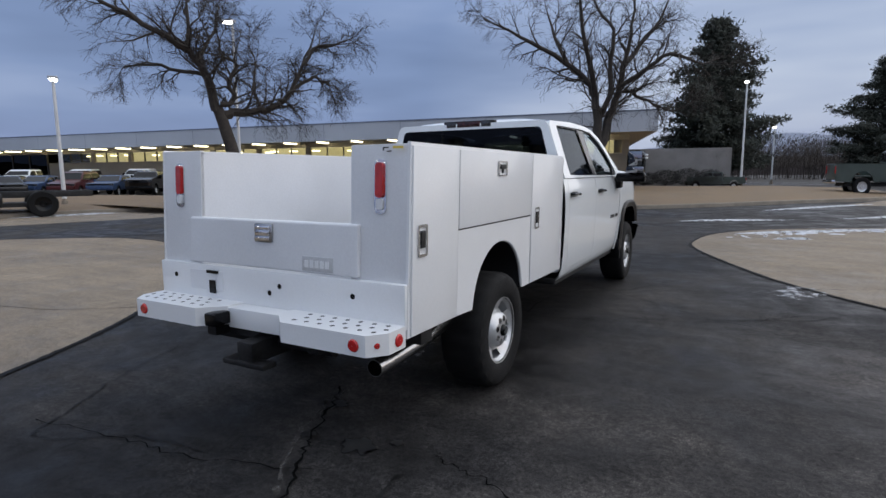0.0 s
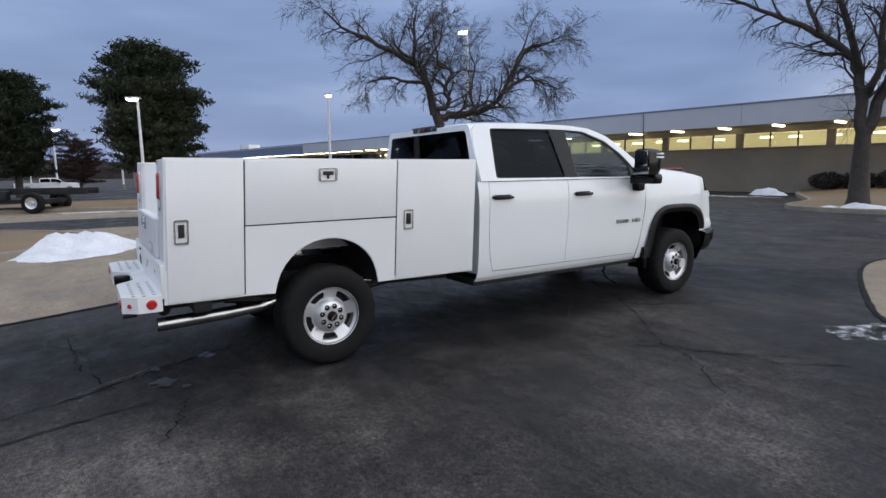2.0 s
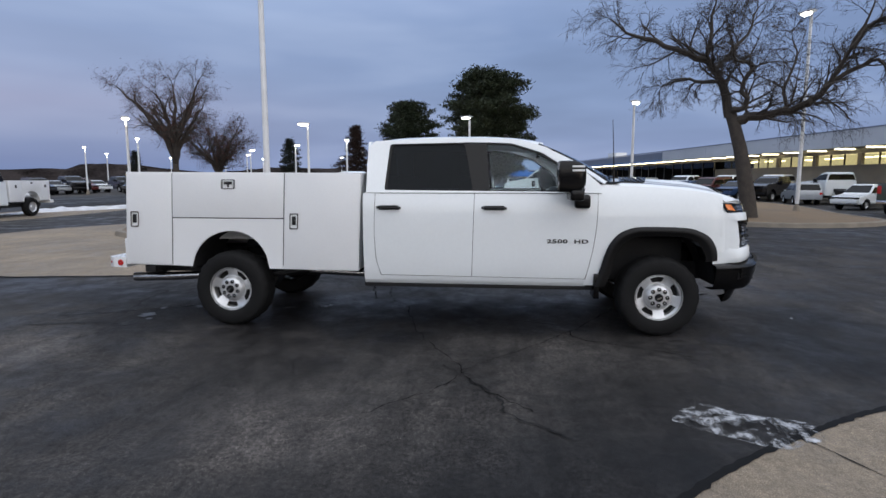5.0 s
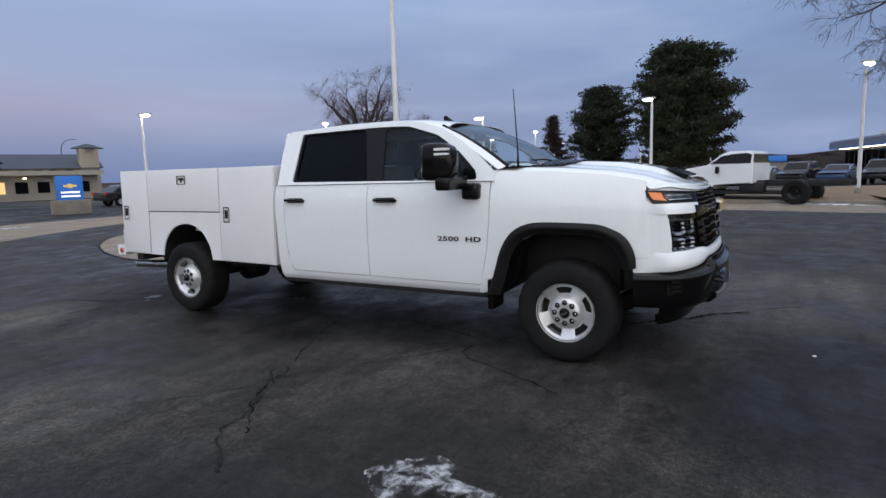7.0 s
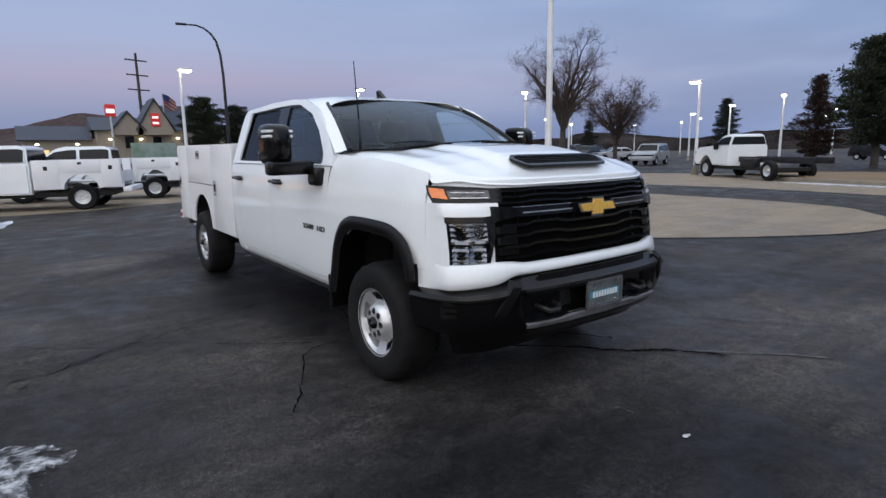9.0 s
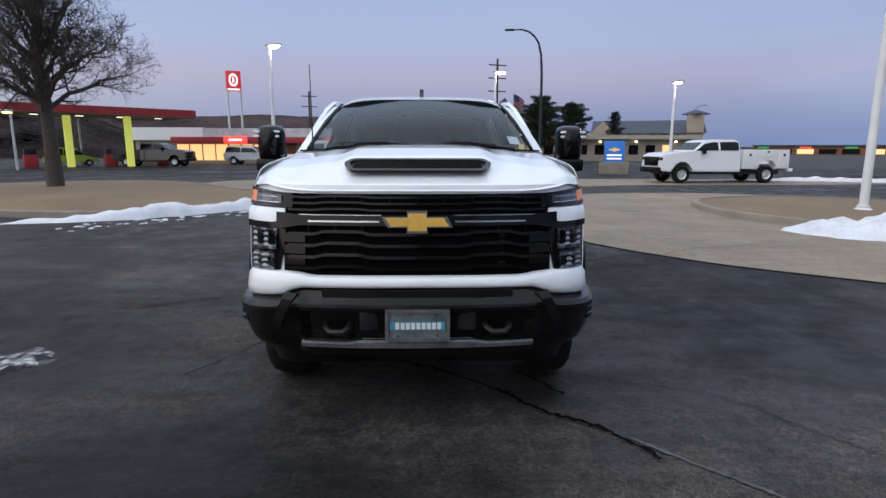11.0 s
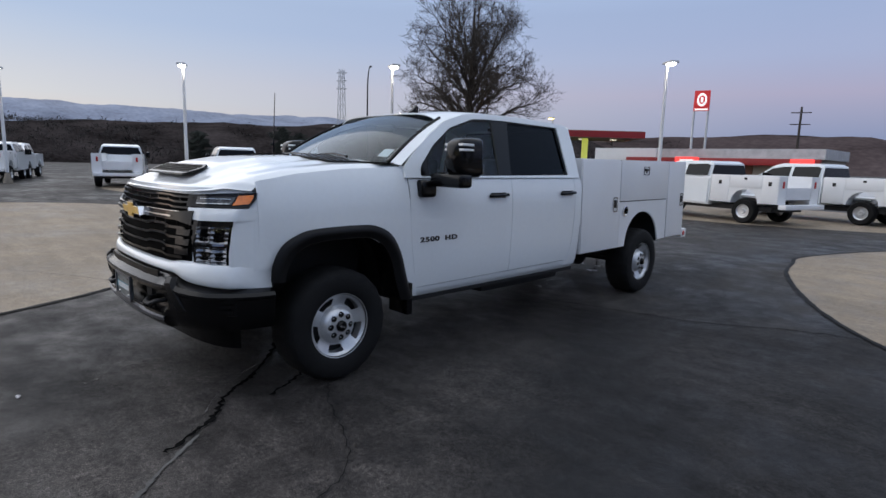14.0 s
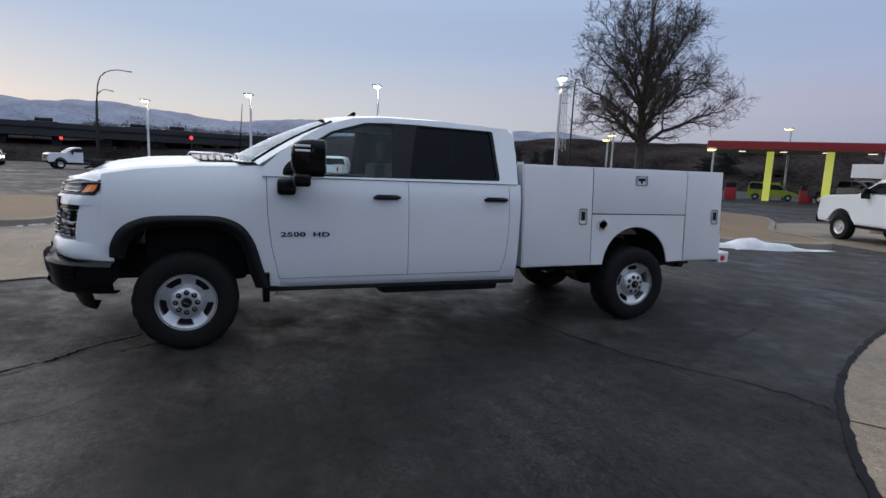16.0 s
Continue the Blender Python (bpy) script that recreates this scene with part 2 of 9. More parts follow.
def asphalt(name, dark, light, wet=0.5, soft=1.0, dark_spots=(), pale_spots=()):
    m = bpy.data.materials.new(name)
    m.use_nodes = True
    nt = m.node_tree
    b = nt.nodes["Principled BSDF"]
    tc = nt.nodes.new("ShaderNodeTexCoord")

    def noise_at(scale, detail=4, rough=0.6):
        n = nt.nodes.new("ShaderNodeTexNoise")
        n.inputs["Scale"].default_value, n.inputs["Detail"].default_value, n.inputs["Roughness"].default_value = scale, detail, rough
        nt.links.new(tc.outputs["Object"], n.inputs["Vector"])
        return n.outputs["Fac"]

    def ramp_of(fac, p0, c0, p1, c1):
        r = nt.nodes.new("ShaderNodeValToRGB")
        r.color_ramp.elements[0].position, r.color_ramp.elements[0].color = p0, (*c0, 1)
        r.color_ramp.elements[1].position, r.color_ramp.elements[1].color = p1, (*c1, 1)
        nt.links.new(fac, r.inputs[0])
        return r.outputs[0]

    def mixed(fac, a, c, mode="MIX"):
        x = nt.nodes.new("ShaderNodeMixRGB")
        x.blend_type = mode
        for i, v in enumerate((fac, a, c)):
            if isinstance(v, (int, float)):
                x.inputs[i].default_value = v
            else:
                nt.links.new(v, x.inputs[i])
        return x.outputs[0]
    patches = noise_at(0.33, 6, 0.62)
    stains = noise_at(1.9, 7, 0.68)
    streaks = noise_at(0.9, 3, 0.5)
    way = nt.nodes.new("ShaderNodeMapping")
    way.inputs["Rotation"].default_value, way.inputs["Scale"].default_value = (0, 0, radians(38)), (0.22, 2.4, 1.0)
    nt.links.new(tc.outputs["Object"], way.inputs["Vector"])
    tn = nt.nodes.new("ShaderNodeTexNoise")
    tn.inputs["Scale"].default_value, tn.inputs["Detail"].default_value, tn.inputs["Roughness"].default_value = 1.6, 5, 0.6
    nt.links.new(way.outputs[0], tn.inputs["Vector"])
    tracks = tn.outputs["Fac"]
    speck = noise_at(34, 5, 0.75)
    mottle = noise_at(8, 9, 0.82)
    flecks = noise_at(70, 3, 0.6)
    grit = noise_at(150, 2, 0.5)
    col = ramp_of(patches, 0.36, dark, 0.66, light)
    col = mixed(0.6 * soft, col, ramp_of(streaks, 0.42, (0.62, 0.62, 0.63), 0.60, (1.25, 1.24, 1.22)), "MULTIPLY")
    col = mixed(0.65 * soft, col, ramp_of(stains, 0.32, (0.45, 0.45, 0.46), 0.68, (1.45, 1.43, 1.4)), "MULTIPLY")
    col = mixed(0.55, col, ramp_of(grit, 0.30, (0.45, 0.45, 0.45), 0.74, (1.75, 1.72, 1.68)), "MULTIPLY")
    col = mixed(0.6 * soft, col, ramp_of(tracks, 0.38, (0.65, 0.65, 0.66), 0.64, (1.35, 1.34, 1.32)), "MULTIPLY")
    col = mixed(0.9 * soft, col, ramp_of(speck, 0.36, (0.42, 0.42, 0.42), 0.66, (1.72, 1.70, 1.66)), "MULTIPLY")
    col = mixed(0.9 * soft, col, ramp_of(mottle, 0.38, (0.55, 0.55, 0.56), 0.62, (1.48, 1.46, 1.43)), "MULTIPLY")
    col = mixed(0.8 * soft, col, ramp_of(flecks, 0.62, (1.0, 1.0, 1.0), 0.72, (2.6, 2.5, 2.4)), "MULTIPLY")
    # ellipses that darken or lighten the colour, edges broken by noise
    for spots, tone in ((dark_spots, (0.45, 0.47, 0.51)), (pale_spots, (1.9, 1.86, 1.82))):
        spot_mask = None
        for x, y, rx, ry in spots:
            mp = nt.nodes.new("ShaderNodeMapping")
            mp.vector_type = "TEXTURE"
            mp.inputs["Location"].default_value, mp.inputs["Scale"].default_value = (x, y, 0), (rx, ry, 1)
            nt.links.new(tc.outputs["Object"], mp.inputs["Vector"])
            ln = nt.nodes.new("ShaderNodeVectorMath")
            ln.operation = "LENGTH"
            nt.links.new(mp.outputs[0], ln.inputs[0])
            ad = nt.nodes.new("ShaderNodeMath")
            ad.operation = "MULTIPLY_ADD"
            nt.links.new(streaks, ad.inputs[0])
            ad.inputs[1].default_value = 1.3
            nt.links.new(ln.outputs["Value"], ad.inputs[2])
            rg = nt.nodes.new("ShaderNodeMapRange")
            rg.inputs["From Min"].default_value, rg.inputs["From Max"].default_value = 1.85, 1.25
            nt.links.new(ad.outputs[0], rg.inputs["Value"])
            if spot_mask is None:
                spot_mask = rg.outputs[0]
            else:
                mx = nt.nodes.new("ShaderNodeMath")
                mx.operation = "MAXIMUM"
                nt.links.new(spot_mask, mx.inputs[0]), nt.links.new(rg.outputs[0], mx.inputs[1])
                spot_mask = mx.outputs[0]
        if spot_mask is not None:
            col = mixed(spot_mask, col, mixed(1.0, col, ramp_of(streaks, 0.0, tone, 1.0, tone), "MULTIPLY"))
    col = mixed(0.7 * soft, col, ramp_of(grit, 0.36, (0.55, 0.55, 0.56), 0.66, (1.55, 1.53, 1.5)), "MULTIPLY")
    nt.links.new(col, b.inputs["Base Color"])
    b.inputs["Specular IOR Level"].default_value = 0.16
    damp = ramp_of(mixed(0.5, patches, stains), 0.40, (0.46 - 0.1 * wet,) * 3, 0.60, (0.90,) * 3)
    nt.links.new(damp, b.inputs["Roughness"])
    bp = nt.nodes.new("ShaderNodeBump")
    bp.inputs["Strength"].default_value, bp.inputs["Distance"].default_value = 0.75, 0.007
    nt.links.new(mixed(0.5, grit, speck), bp.inputs["Height"])
    nt.links.new(bp.outputs[0], b.inputs["Normal"])
    return m


M_PAINT = material("white_paint", (0.785, 0.815, 0.83), 0.34, vary=0.02, scale=1.2, fine=30, coat=1.0, spec=0.15)
M_BODY = material("white_body_paint", (0.78, 0.79, 0.80), 0.34, vary=0.03, scale=1.5, fine=90, coat=0.25, bump=0.02)
M_GREYWHITE = material("grey_white_steel", (0.70, 0.71, 0.73), 0.42, vary=0.05, scale=2, fine=80, bump=0.04)
M_BLACK = material("black_plastic", (0.0045, 0.0045, 0.005), 0.20, vary=0.25, scale=4, fine=180, bump=0.03, spec=0.26)
M_FLARE = material("grey_black_plastic", (0.0065, 0.0065, 0.007), 0.40, vary=0.2, scale=5, fine=200, bump=0.10, spec=0.22)
M_GLOSS = material("gloss_black", (0.004, 0.004, 0.0045), 0.14, vary=0.2, coat=0.05, spec=0.22)
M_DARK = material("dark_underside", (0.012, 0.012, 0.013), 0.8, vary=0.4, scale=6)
# near-black backing: the shade between the grille bars is put into its colour
M_VOID = material("grille_gap_shade", (0.003, 0.003, 0.003), 0.9, vary=0.3, scale=6, spec=0.05)
M_FRAME = material("frame_steel", (0.03, 0.03, 0.032), 0.5, 0.4, vary=0.4, scale=6, bump=0.1)
M_TYRE = material("tyre_rubber", (0.009, 0.009, 0.0095), 0.8, vary=0.3, scale=9, fine=120, bump=0.25, spec=0.25)
M_RIM = material("silver_steel_wheel", (0.66, 0.67, 0.68), 0.34, 0.60, vary=0.12, scale=8, fine=120)
M_STOPLENS = material("smoked_red_lens", (0.05, 0.012, 0.013), 0.08, 0.1, vary=0.4, scale=30, fine=80, coat=0.4, spec=0.35)
M_CHROME = material("chrome", (0.75, 0.75, 0.76), 0.12, 1.0, vary=0.08)
M_STEEL = material("polished_steel", (0.58, 0.58, 0.58), 0.24, 1.0, vary=0.15, scale=9)
M_ALU = material("galvanised_pole", (0.55, 0.56, 0.57), 0.45, 0.3, vary=0.15, scale=2, fine=60)
M_WHITEPOLE = material("white_painted_pole", (0.72, 0.73, 0.74), 0.4, vary=0.08, scale=2)
M_GOLD = material("gold_badge", (0.78, 0.47, 0.10), 0.3, 0.0, vary=0.1, scale=20)
M_RED = material("red_lens", (0.55, 0.02, 0.02), 0.2, vary=0.2, scale=20, fine=200, coat=0.5)
M_AMBER = material("amber_lens", (0.85, 0.22, 0.03), 0.18, vary=0.15, scale=20, fine=220, coat=0.5)
M_LENS = material("clear_lens", (0.07, 0.072, 0.076), 0.08, 0.5, vary=0.5, scale=22, fine=60, coat=0.5)
M_REFLECT = material("lamp_reflector", (0.50, 0.51, 0.53), 0.14, 1.0, vary=0.08, scale=30, fine=90)
M_LAMPGLASS = pane("lamp_cover_glass", (0.62, 0.63, 0.65), 1.1)
M_BADGE = material("badge_black", (0.018, 0.018, 0.02), 0.35, 0.0, vary=0.1)
M_SEAT = material("dark_cloth", (0.035, 0.036, 0.04), 0.85, vary=0.25, scale=12, fine=240, bump=0.15)
M_TRIM = material("cabin_trim", (0.05, 0.05, 0.055), 0.7, vary=0.2, scale=6)
M_GLASS = pane("windscreen_glass", (0.60, 0.68, 0.70), 1.2)
M_TINT = pane("tinted_glass", (0.020, 0.026, 0.040), 0.62)
M_FRONTGLASS = pane("door_glass", (0.84, 0.92, 0.92), 1.3)
M_MIRROR = material("mirror_glass", (0.30, 0.31, 0.33), 0.02, 1.0, vary=0.02)
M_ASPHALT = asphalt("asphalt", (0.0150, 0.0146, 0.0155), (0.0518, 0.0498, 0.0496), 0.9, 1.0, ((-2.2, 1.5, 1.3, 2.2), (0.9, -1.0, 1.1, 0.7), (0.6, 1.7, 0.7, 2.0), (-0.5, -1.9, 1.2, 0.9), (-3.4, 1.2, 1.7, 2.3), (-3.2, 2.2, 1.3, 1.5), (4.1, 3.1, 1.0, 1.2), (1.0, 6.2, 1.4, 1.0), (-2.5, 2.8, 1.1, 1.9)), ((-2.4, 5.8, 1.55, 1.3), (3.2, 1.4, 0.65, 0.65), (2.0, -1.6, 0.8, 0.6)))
M_ROAD = asphalt("road_asphalt", (0.0125, 0.0125, 0.014), (0.028, 0.028, 0.0285), 0.4)
M_SEAL = material("crack_sealant", (0.006, 0.006, 0.0065), 0.7, vary=0.3, scale=4, fine=40, spec=0.15)
M_OLDSEAL = material("old_crack_sealant", (0.016, 0.016, 0.0165), 0.75, vary=0.5, scale=7, fine=60, spec=0.15)
M_CRACK = material("open_crack", (0.009, 0.009, 0.0092), 1.0, vary=0.4, scale=9, spec=0.0)
M_LINE = material("worn_white_line", (0.11, 0.11, 0.106), 0.8, vary=0.38, scale=9, fine=50, alt=(0.028, 0.028, 0.028))
M_CONC = asphalt("concrete_paving", (0.195, 0.163, 0.126), (0.265, 0.221, 0.170), 0.1, 0.38)
M_KERB = material("kerb_concrete", (0.26, 0.225, 0.18), 0.85, vary=0.2, scale=2, fine=70, bump=0.3)
M_SNOW = material("old_snow", (0.68, 0.70, 0.74), 0.75, vary=0.10, scale=3, fine=24, bump=0.5, alt=(0.50, 0.51, 0.54))
M_GRASS = material("dry_grass", (0.185, 0.128, 0.072), 0.95, vary=0.42, scale=0.55, fine=26, bump=0.9, alt=(0.125, 0.080, 0.038))
M_EARTH = material("far_earth", (0.035, 0.029, 0.024), 0.95, vary=0.3, scale=0.05, fine=1.2)
M_SCRUB = material("dark_scrub_slope", (0.046, 0.039, 0.038), 0.95, spec=0.0, vary=0.5, scale=0.12, fine=1.6, bump=0.5)
M_MESA = material("mesa_rock", (0.090, 0.070, 0.070), 0.95, spec=0.0, vary=0.3, scale=0.02, fine=0.3, bump=0.4)
# far range: the blue of distance haze is mixed into rock and snow
M_MOUNT = material("hazy_snow_mountain", (0.22, 0.25, 0.32), 0.95, vary=0.35, scale=0.012, fine=0.10, alt=(0.085, 0.105, 0.16))
M_BARK = material("bark", (0.062, 0.050, 0.041), 0.95, vary=0.3, scale=6, fine=40, bump=0.8)
M_TWIG = material("twigs", (0.052, 0.041, 0.034), 0.95, vary=0.25, scale=4)
M_NEEDLE = material("pine_needles", (0.036, 0.050, 0.022), 0.8, vary=0.35, scale=1.5, fine=9)
M_NEEDLE2 = material("spruce_needles", (0.026, 0.034, 0.024), 0.8, vary=0.35, scale=1.5, fine=9)
M_LEAF = material("rust_leaves", (0.17, 0.060, 0.042), 0.8, vary=0.35, scale=3, fine=12)
M_SHRUB = material("shrub_leaves", (0.014, 0.012, 0.010), 0.9, vary=0.35, scale=3, fine=20)
M_RUSTNEEDLE = material("rusty_needles", (0.052, 0.026, 0.016), 0.85, vary=0.35, scale=1.5, fine=9)
M_LAMP = glow("lamp_lens", (1.0, 0.92, 0.76), 36.0)
M_TUBE = glow("soffit_tube", (1.0, 0.88, 0.58), 4.5)
M_ROOM = glow("lit_room", (1.0, 0.88, 0.52), 0.40, (0.6, 0.55, 0.4))
M_WALL = material("tan_stucco", (0.27, 0.235, 0.19), 0.9, vary=0.12, scale=0.7, fine=30, bump=0.2)
M_YARDWALL = material("grey_block_wall", (0.27, 0.255, 0.245), 0.9, vary=0.16, scale=0.8, fine=22, bump=0.25)
M_FASCIA = material("fascia_panel", (0.50, 0.53, 0.58), 0.55, vary=0.06, scale=0.4, fine=20)


def lace(name, col, rough, scale, p0, p1):
    """Broken slush: snow where a noise is high, bare ground showing where it is low."""
    m = material(name, col, rough, vary=0.3, scale=9, fine=60, bump=0.4)
    nt = m.node_tree
    tc, n, r = nt.nodes.new("ShaderNodeTexCoord"), nt.nodes.new("ShaderNodeTexNoise"), nt.nodes.new("ShaderNodeMapRange")
    n.inputs["Scale"].default_value, n.inputs["Detail"].default_value, n.inputs["Roughness"].default_value = scale, 6, 0.68
    r.inputs["From Min"].default_value, r.inputs["From Max"].default_value = p0, p1
    nt.links.new(tc.outputs["Object"], n.inputs["Vector"])
    nt.links.new(n.outputs["Fac"], r.inputs["Value"])
    nt.links.new(r.outputs[0], nt.nodes["Principled BSDF"].inputs["Alpha"])
    return m


M_SLUSH = lace("melting_slush", (0.46, 0.47, 0.49), 0.4, 9.0, 0.47, 0.66)
M_SCRAP = lace("thin_snow", (0.62, 0.64, 0.67), 0.6, 6.0, 0.40, 0.50)
M_WEAR = lace("worn_scuff", (0.12, 0.112, 0.105), 0.7, 14.0, 0.44, 0.72)

# ---- ground ----
M_OIL = material("oil_stain", (0.012, 0.012, 0.013), 0.4, vary=0.4, scale=8, fine=50, alt=(0.03, 0.03, 0.031))
def sheet(name, loop, z, mat, cut=0.0, label="", category=""):
    bm = bmesh.new()
    vs = [bm.verts.new((x, y, z)) for x, y in loop]
    bm.faces.new(vs)
    bmesh.ops.triangulate(bm, faces=bm.faces)
    return structure(name, bm, mat, 0, label, category)


def curve_through(pts, per=6, closed=True):
    """A smooth loop through points (Catmull-Rom)."""
    n, out = len(pts), []
    for i in range(n if closed else n - 1):
        p = [Vector(pts[(i + k) % n] if closed else pts[max(0, min(n - 1, i + k))]) for k in (-1, 0, 1, 2)]
        for j in range(per):
            t = j / per
            out.append(tuple(0.5 * (2 * p[1] + (p[2] - p[0]) * t + (2 * p[0] - 5 * p[1] + 4 * p[2] - p[3]) * t * t + (3 * p[1] - p[0] - 3 * p[2] + p[3]) * t ** 3)))
    if not closed:
        out.append(tuple(pts[-1]))
    return out


bm = bmesh.new()
ring = [bm.verts.new((2600 * math.cos(2 * math.pi * k / 64), 2600 * math.sin(2 * math.pi * k / 64), -0.02)) for k in range(64)]
bm.faces.new(ring)
structure("ground", bm, M_EARTH, 0, "dull brown earth reaching to the horizon", "ground")
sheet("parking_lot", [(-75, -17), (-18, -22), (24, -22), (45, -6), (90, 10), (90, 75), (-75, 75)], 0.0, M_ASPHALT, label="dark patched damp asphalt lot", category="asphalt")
PAD_WEST = curve_through([(-1.50, -5.1), (-1.60, -4.2), (-1.74, -3.3), (-2.06, -2.3), (-2.56, -1.12), (-3.02, -0.28), (-3.58, 0.47), (-4.10, 1.05), (-5.33, 2.03), (-6.9, 3.3), (-8.65, 4.2), (-10.5, 4.25), (-11.92, 3.4), (-12.9, 2.4), (-13.4, 0), (-13.2, -5), (-12.6, -9.0), (-10.2, -11.0), (-6.98, -11.3), (-4.6, -10.4), (-3.09, -8.8), (-2.05, -6.9)], 4)
PAD_EAST = curve_through([(1.41, 9.1), (1.58, 7.95), (2.05, 6.7), (2.62, 5.42), (2.95, 4.87), (3.55, 4.05), (4.2, 3.40), (5.29, 2.32), (6.5, 1.35), (7.96, 0.72), (11.36, 0.6), (15.5, 2.5), (17.0, 6.5), (16, 11), (12, 14.2), (8, 14.9), (5.44, 14.1), (2.9, 12.6), (1.75, 11.0)], 4)
sheet("pavement_west", PAD_WEST, 0.006, M_CONC, label="flush tan concrete pad with a rounded edge", category="concrete pad")
sheet("pavement_east", PAD_EAST, 0.006, M_CONC, label="flush tan concrete pad with a rounded edge", category="concrete pad")


def ribbon(bm, pts, width, z, jitter=0.0, seed=0, rough=0.7):
    rnd = random.Random(seed)
    pts = [Vector((*p, z)) for p in pts]
    rows = []
    for i, p in enumerate(pts):
        d = (pts[min(i + 1, len(pts) - 1)] - pts[max(i - 1, 0)]).normalized()
        n = Vector((-d.y, d.x, 0))
        w = width * (1 - rough + rough * rnd.random() ** 1.5) / 2
        p = p + n * (rnd.random() - 0.5) * jitter
        rows.append((bm.verts.new(p + n * w), bm.verts.new(p - n * w)))
    for a, b in zip(rows, rows[1:]):
        bm.faces.new((a[0], b[0], b[1], a[1]))


def crack(name, pts, width, mat, label, seed, jitter=0.05, z=0.009):
    dense = curve_through(pts, 9, False)
    bm2 = bmesh.new()
    ribbon(bm2, dense, width, z, jitter, seed)
    return structure(name, bm2, mat, 0, label, "crack")


for i, loop in enumerate((PAD_WEST, PAD_EAST)):
    bm = bmesh.new()
    dense = curve_through(loop, 4)
    ribbon(bm, dense + dense[:1], 0.075, 0.010, 0.010, i, 0.45)
    structure("pad_joint_%d" % (i + 1), bm, M_SEAL, 0, "tar joint round the concrete pad", "joint")
crack("crack_1", [(0.17, 4.26), (-0.12, 4.44), (-0.5, 4.78), (-0.62, 4.95), (-0.78, 5.12), (-0.97, 5.25), (-1.10, 5.42), (-1.22, 5.60)], 0.045, M_CRACK, "open crack in the asphalt", 1, 0.03)
crack("crack_14", [(-0.55, 4.40), (-0.68, 4.50), (-0.82, 4.72), (-0.90, 4.86)], 0.03, M_CRACK, "short open crack", 31, 0.03)
crack("crack_3", [(-0.4, 1.25), (-1.09, 1.07), (-1.89, 0.85), (-2.91, 0.28), (-3.3, 0.2)], 0.020, M_CRACK, "tar-sealed crack", 3)
crack("crack_4", [(0.60, -1.50), (-0.13, -1.70), (-0.63, -1.74), (-1.29, -1.85)], 0.010, M_CRACK, "hairline crack", 4)
crack("crack_5", [(-1.21, 1.27), (-0.5, 1.45), (-0.04, 1.71), (0.86, 1.95), (1.5, 2.2), (2.11, 2.52), (2.5, 2.67), (2.92, 3.05)], 0.012, M_CRACK, "open crack in the asphalt", 5)
crack("crack_13", [(2.14, 2.53), (2.52, 2.39), (3.06, 1.92)], 0.010, M_CRACK, "hairline crack", 25)
crack("crack_6", [(2.14, 2.53), (1.29, 3.23), (0.39, 3.84), (-0.3, 4.2)], 0.009, M_CRACK, "hairline crack", 6)
crack("crack_7", [(0.02, -0.55), (0.18, -0.87), (0.34, -1.22), (0.43, -1.39), (0.61, -1.72), (0.78, -2.15)], 0.024, M_CRACK, "open crack in the asphalt", 7)
crack("crack_9", [(1.05, -1.05), (1.17, -1.13), (1.41, -1.18), (1.75, -1.35)], 0.012, M_CRACK, "hairline crack", 9)
crack("painted_line_1", [(0.26, 5.25), (0.13, 5.56), (0.04, 5.77)], 0.05, M_WEAR, "worn scrap of white parking line", 13, 0.03, 0.008)
crack("painted_line_3", [(-0.02, 0.80), (0.05, 0.57), (0.12, 0.2), (0.15, 0.05)], 0.09, M_SLUSH, "thin line of slush under the truck", 15, 0.05, 0.008)

# thin pale line from under the truck to beside the crack
crack("painted_line_4", [(1.29, 2.29), (0.95, 2.62), (0.62, 2.99), (0.23, 3.46), (-0.06, 3.86), (-0.27, 4.52), (-0.52, 4.96), (-0.88, 5.27), (-1.10, 5.44)], 0.030, M_WEAR, "thin broken pale line on the asphalt", 16, 0.010, 0.0085)
crack("painted_line_5", [(0.08, -0.59), (0.20, -1.10), (0.40, -1.50), (0.64, -1.80)], 0.05, M_WEAR, "faint scrap of white parking line", 17, 0.02, 0.0085)
crack("crack_15", [(-0.96, 4.46), (-1.24, 4.63), (-1.67, 4.80), (-1.96, 4.99), (-2.13, 5.30), (-2.29, 5.54), (-2.45, 5.80)], 0.014, M_OLDSEAL, "tar-sealed crack", 33, 0.03)
crack("crack_16", [(3.28, 3.26), (2.96, 2.88), (2.70, 2.82), (2.27, 2.54), (2.0, 2.35)], 0.022, M_OLDSEAL, "tar-sealed crack", 34, 0.04)
crack("crack_17", [(1.60, 4.50), (1.46, 4.23), (1.15, 3.61), (0.85, 3.53)], 0.014, M_CRACK, "hairline crack", 35, 0.03)
crack("crack_18", [(-0.05, -1.60), (-0.54, -1.67), (-1.05, -1.94), (-1.30, -1.60), (-1.52, -1.22), (-1.85, -0.45)], 0.018, M_OLDSEAL, "open crack in the asphalt", 36, 0.04)
crack("crack_19", [(1.20, -2.20), (1.05, -1.67), (0.98, -1.32)], 0.035, M_OLDSEAL, "tar-sealed crack", 37, 0.03)
crack("crack_20", [(0.42, 1.99), (0.40, 2.60), (0.50, 3.06), (0.62, 3.40)], 0.014, M_CRACK, "hairline crack", 38, 0.03)


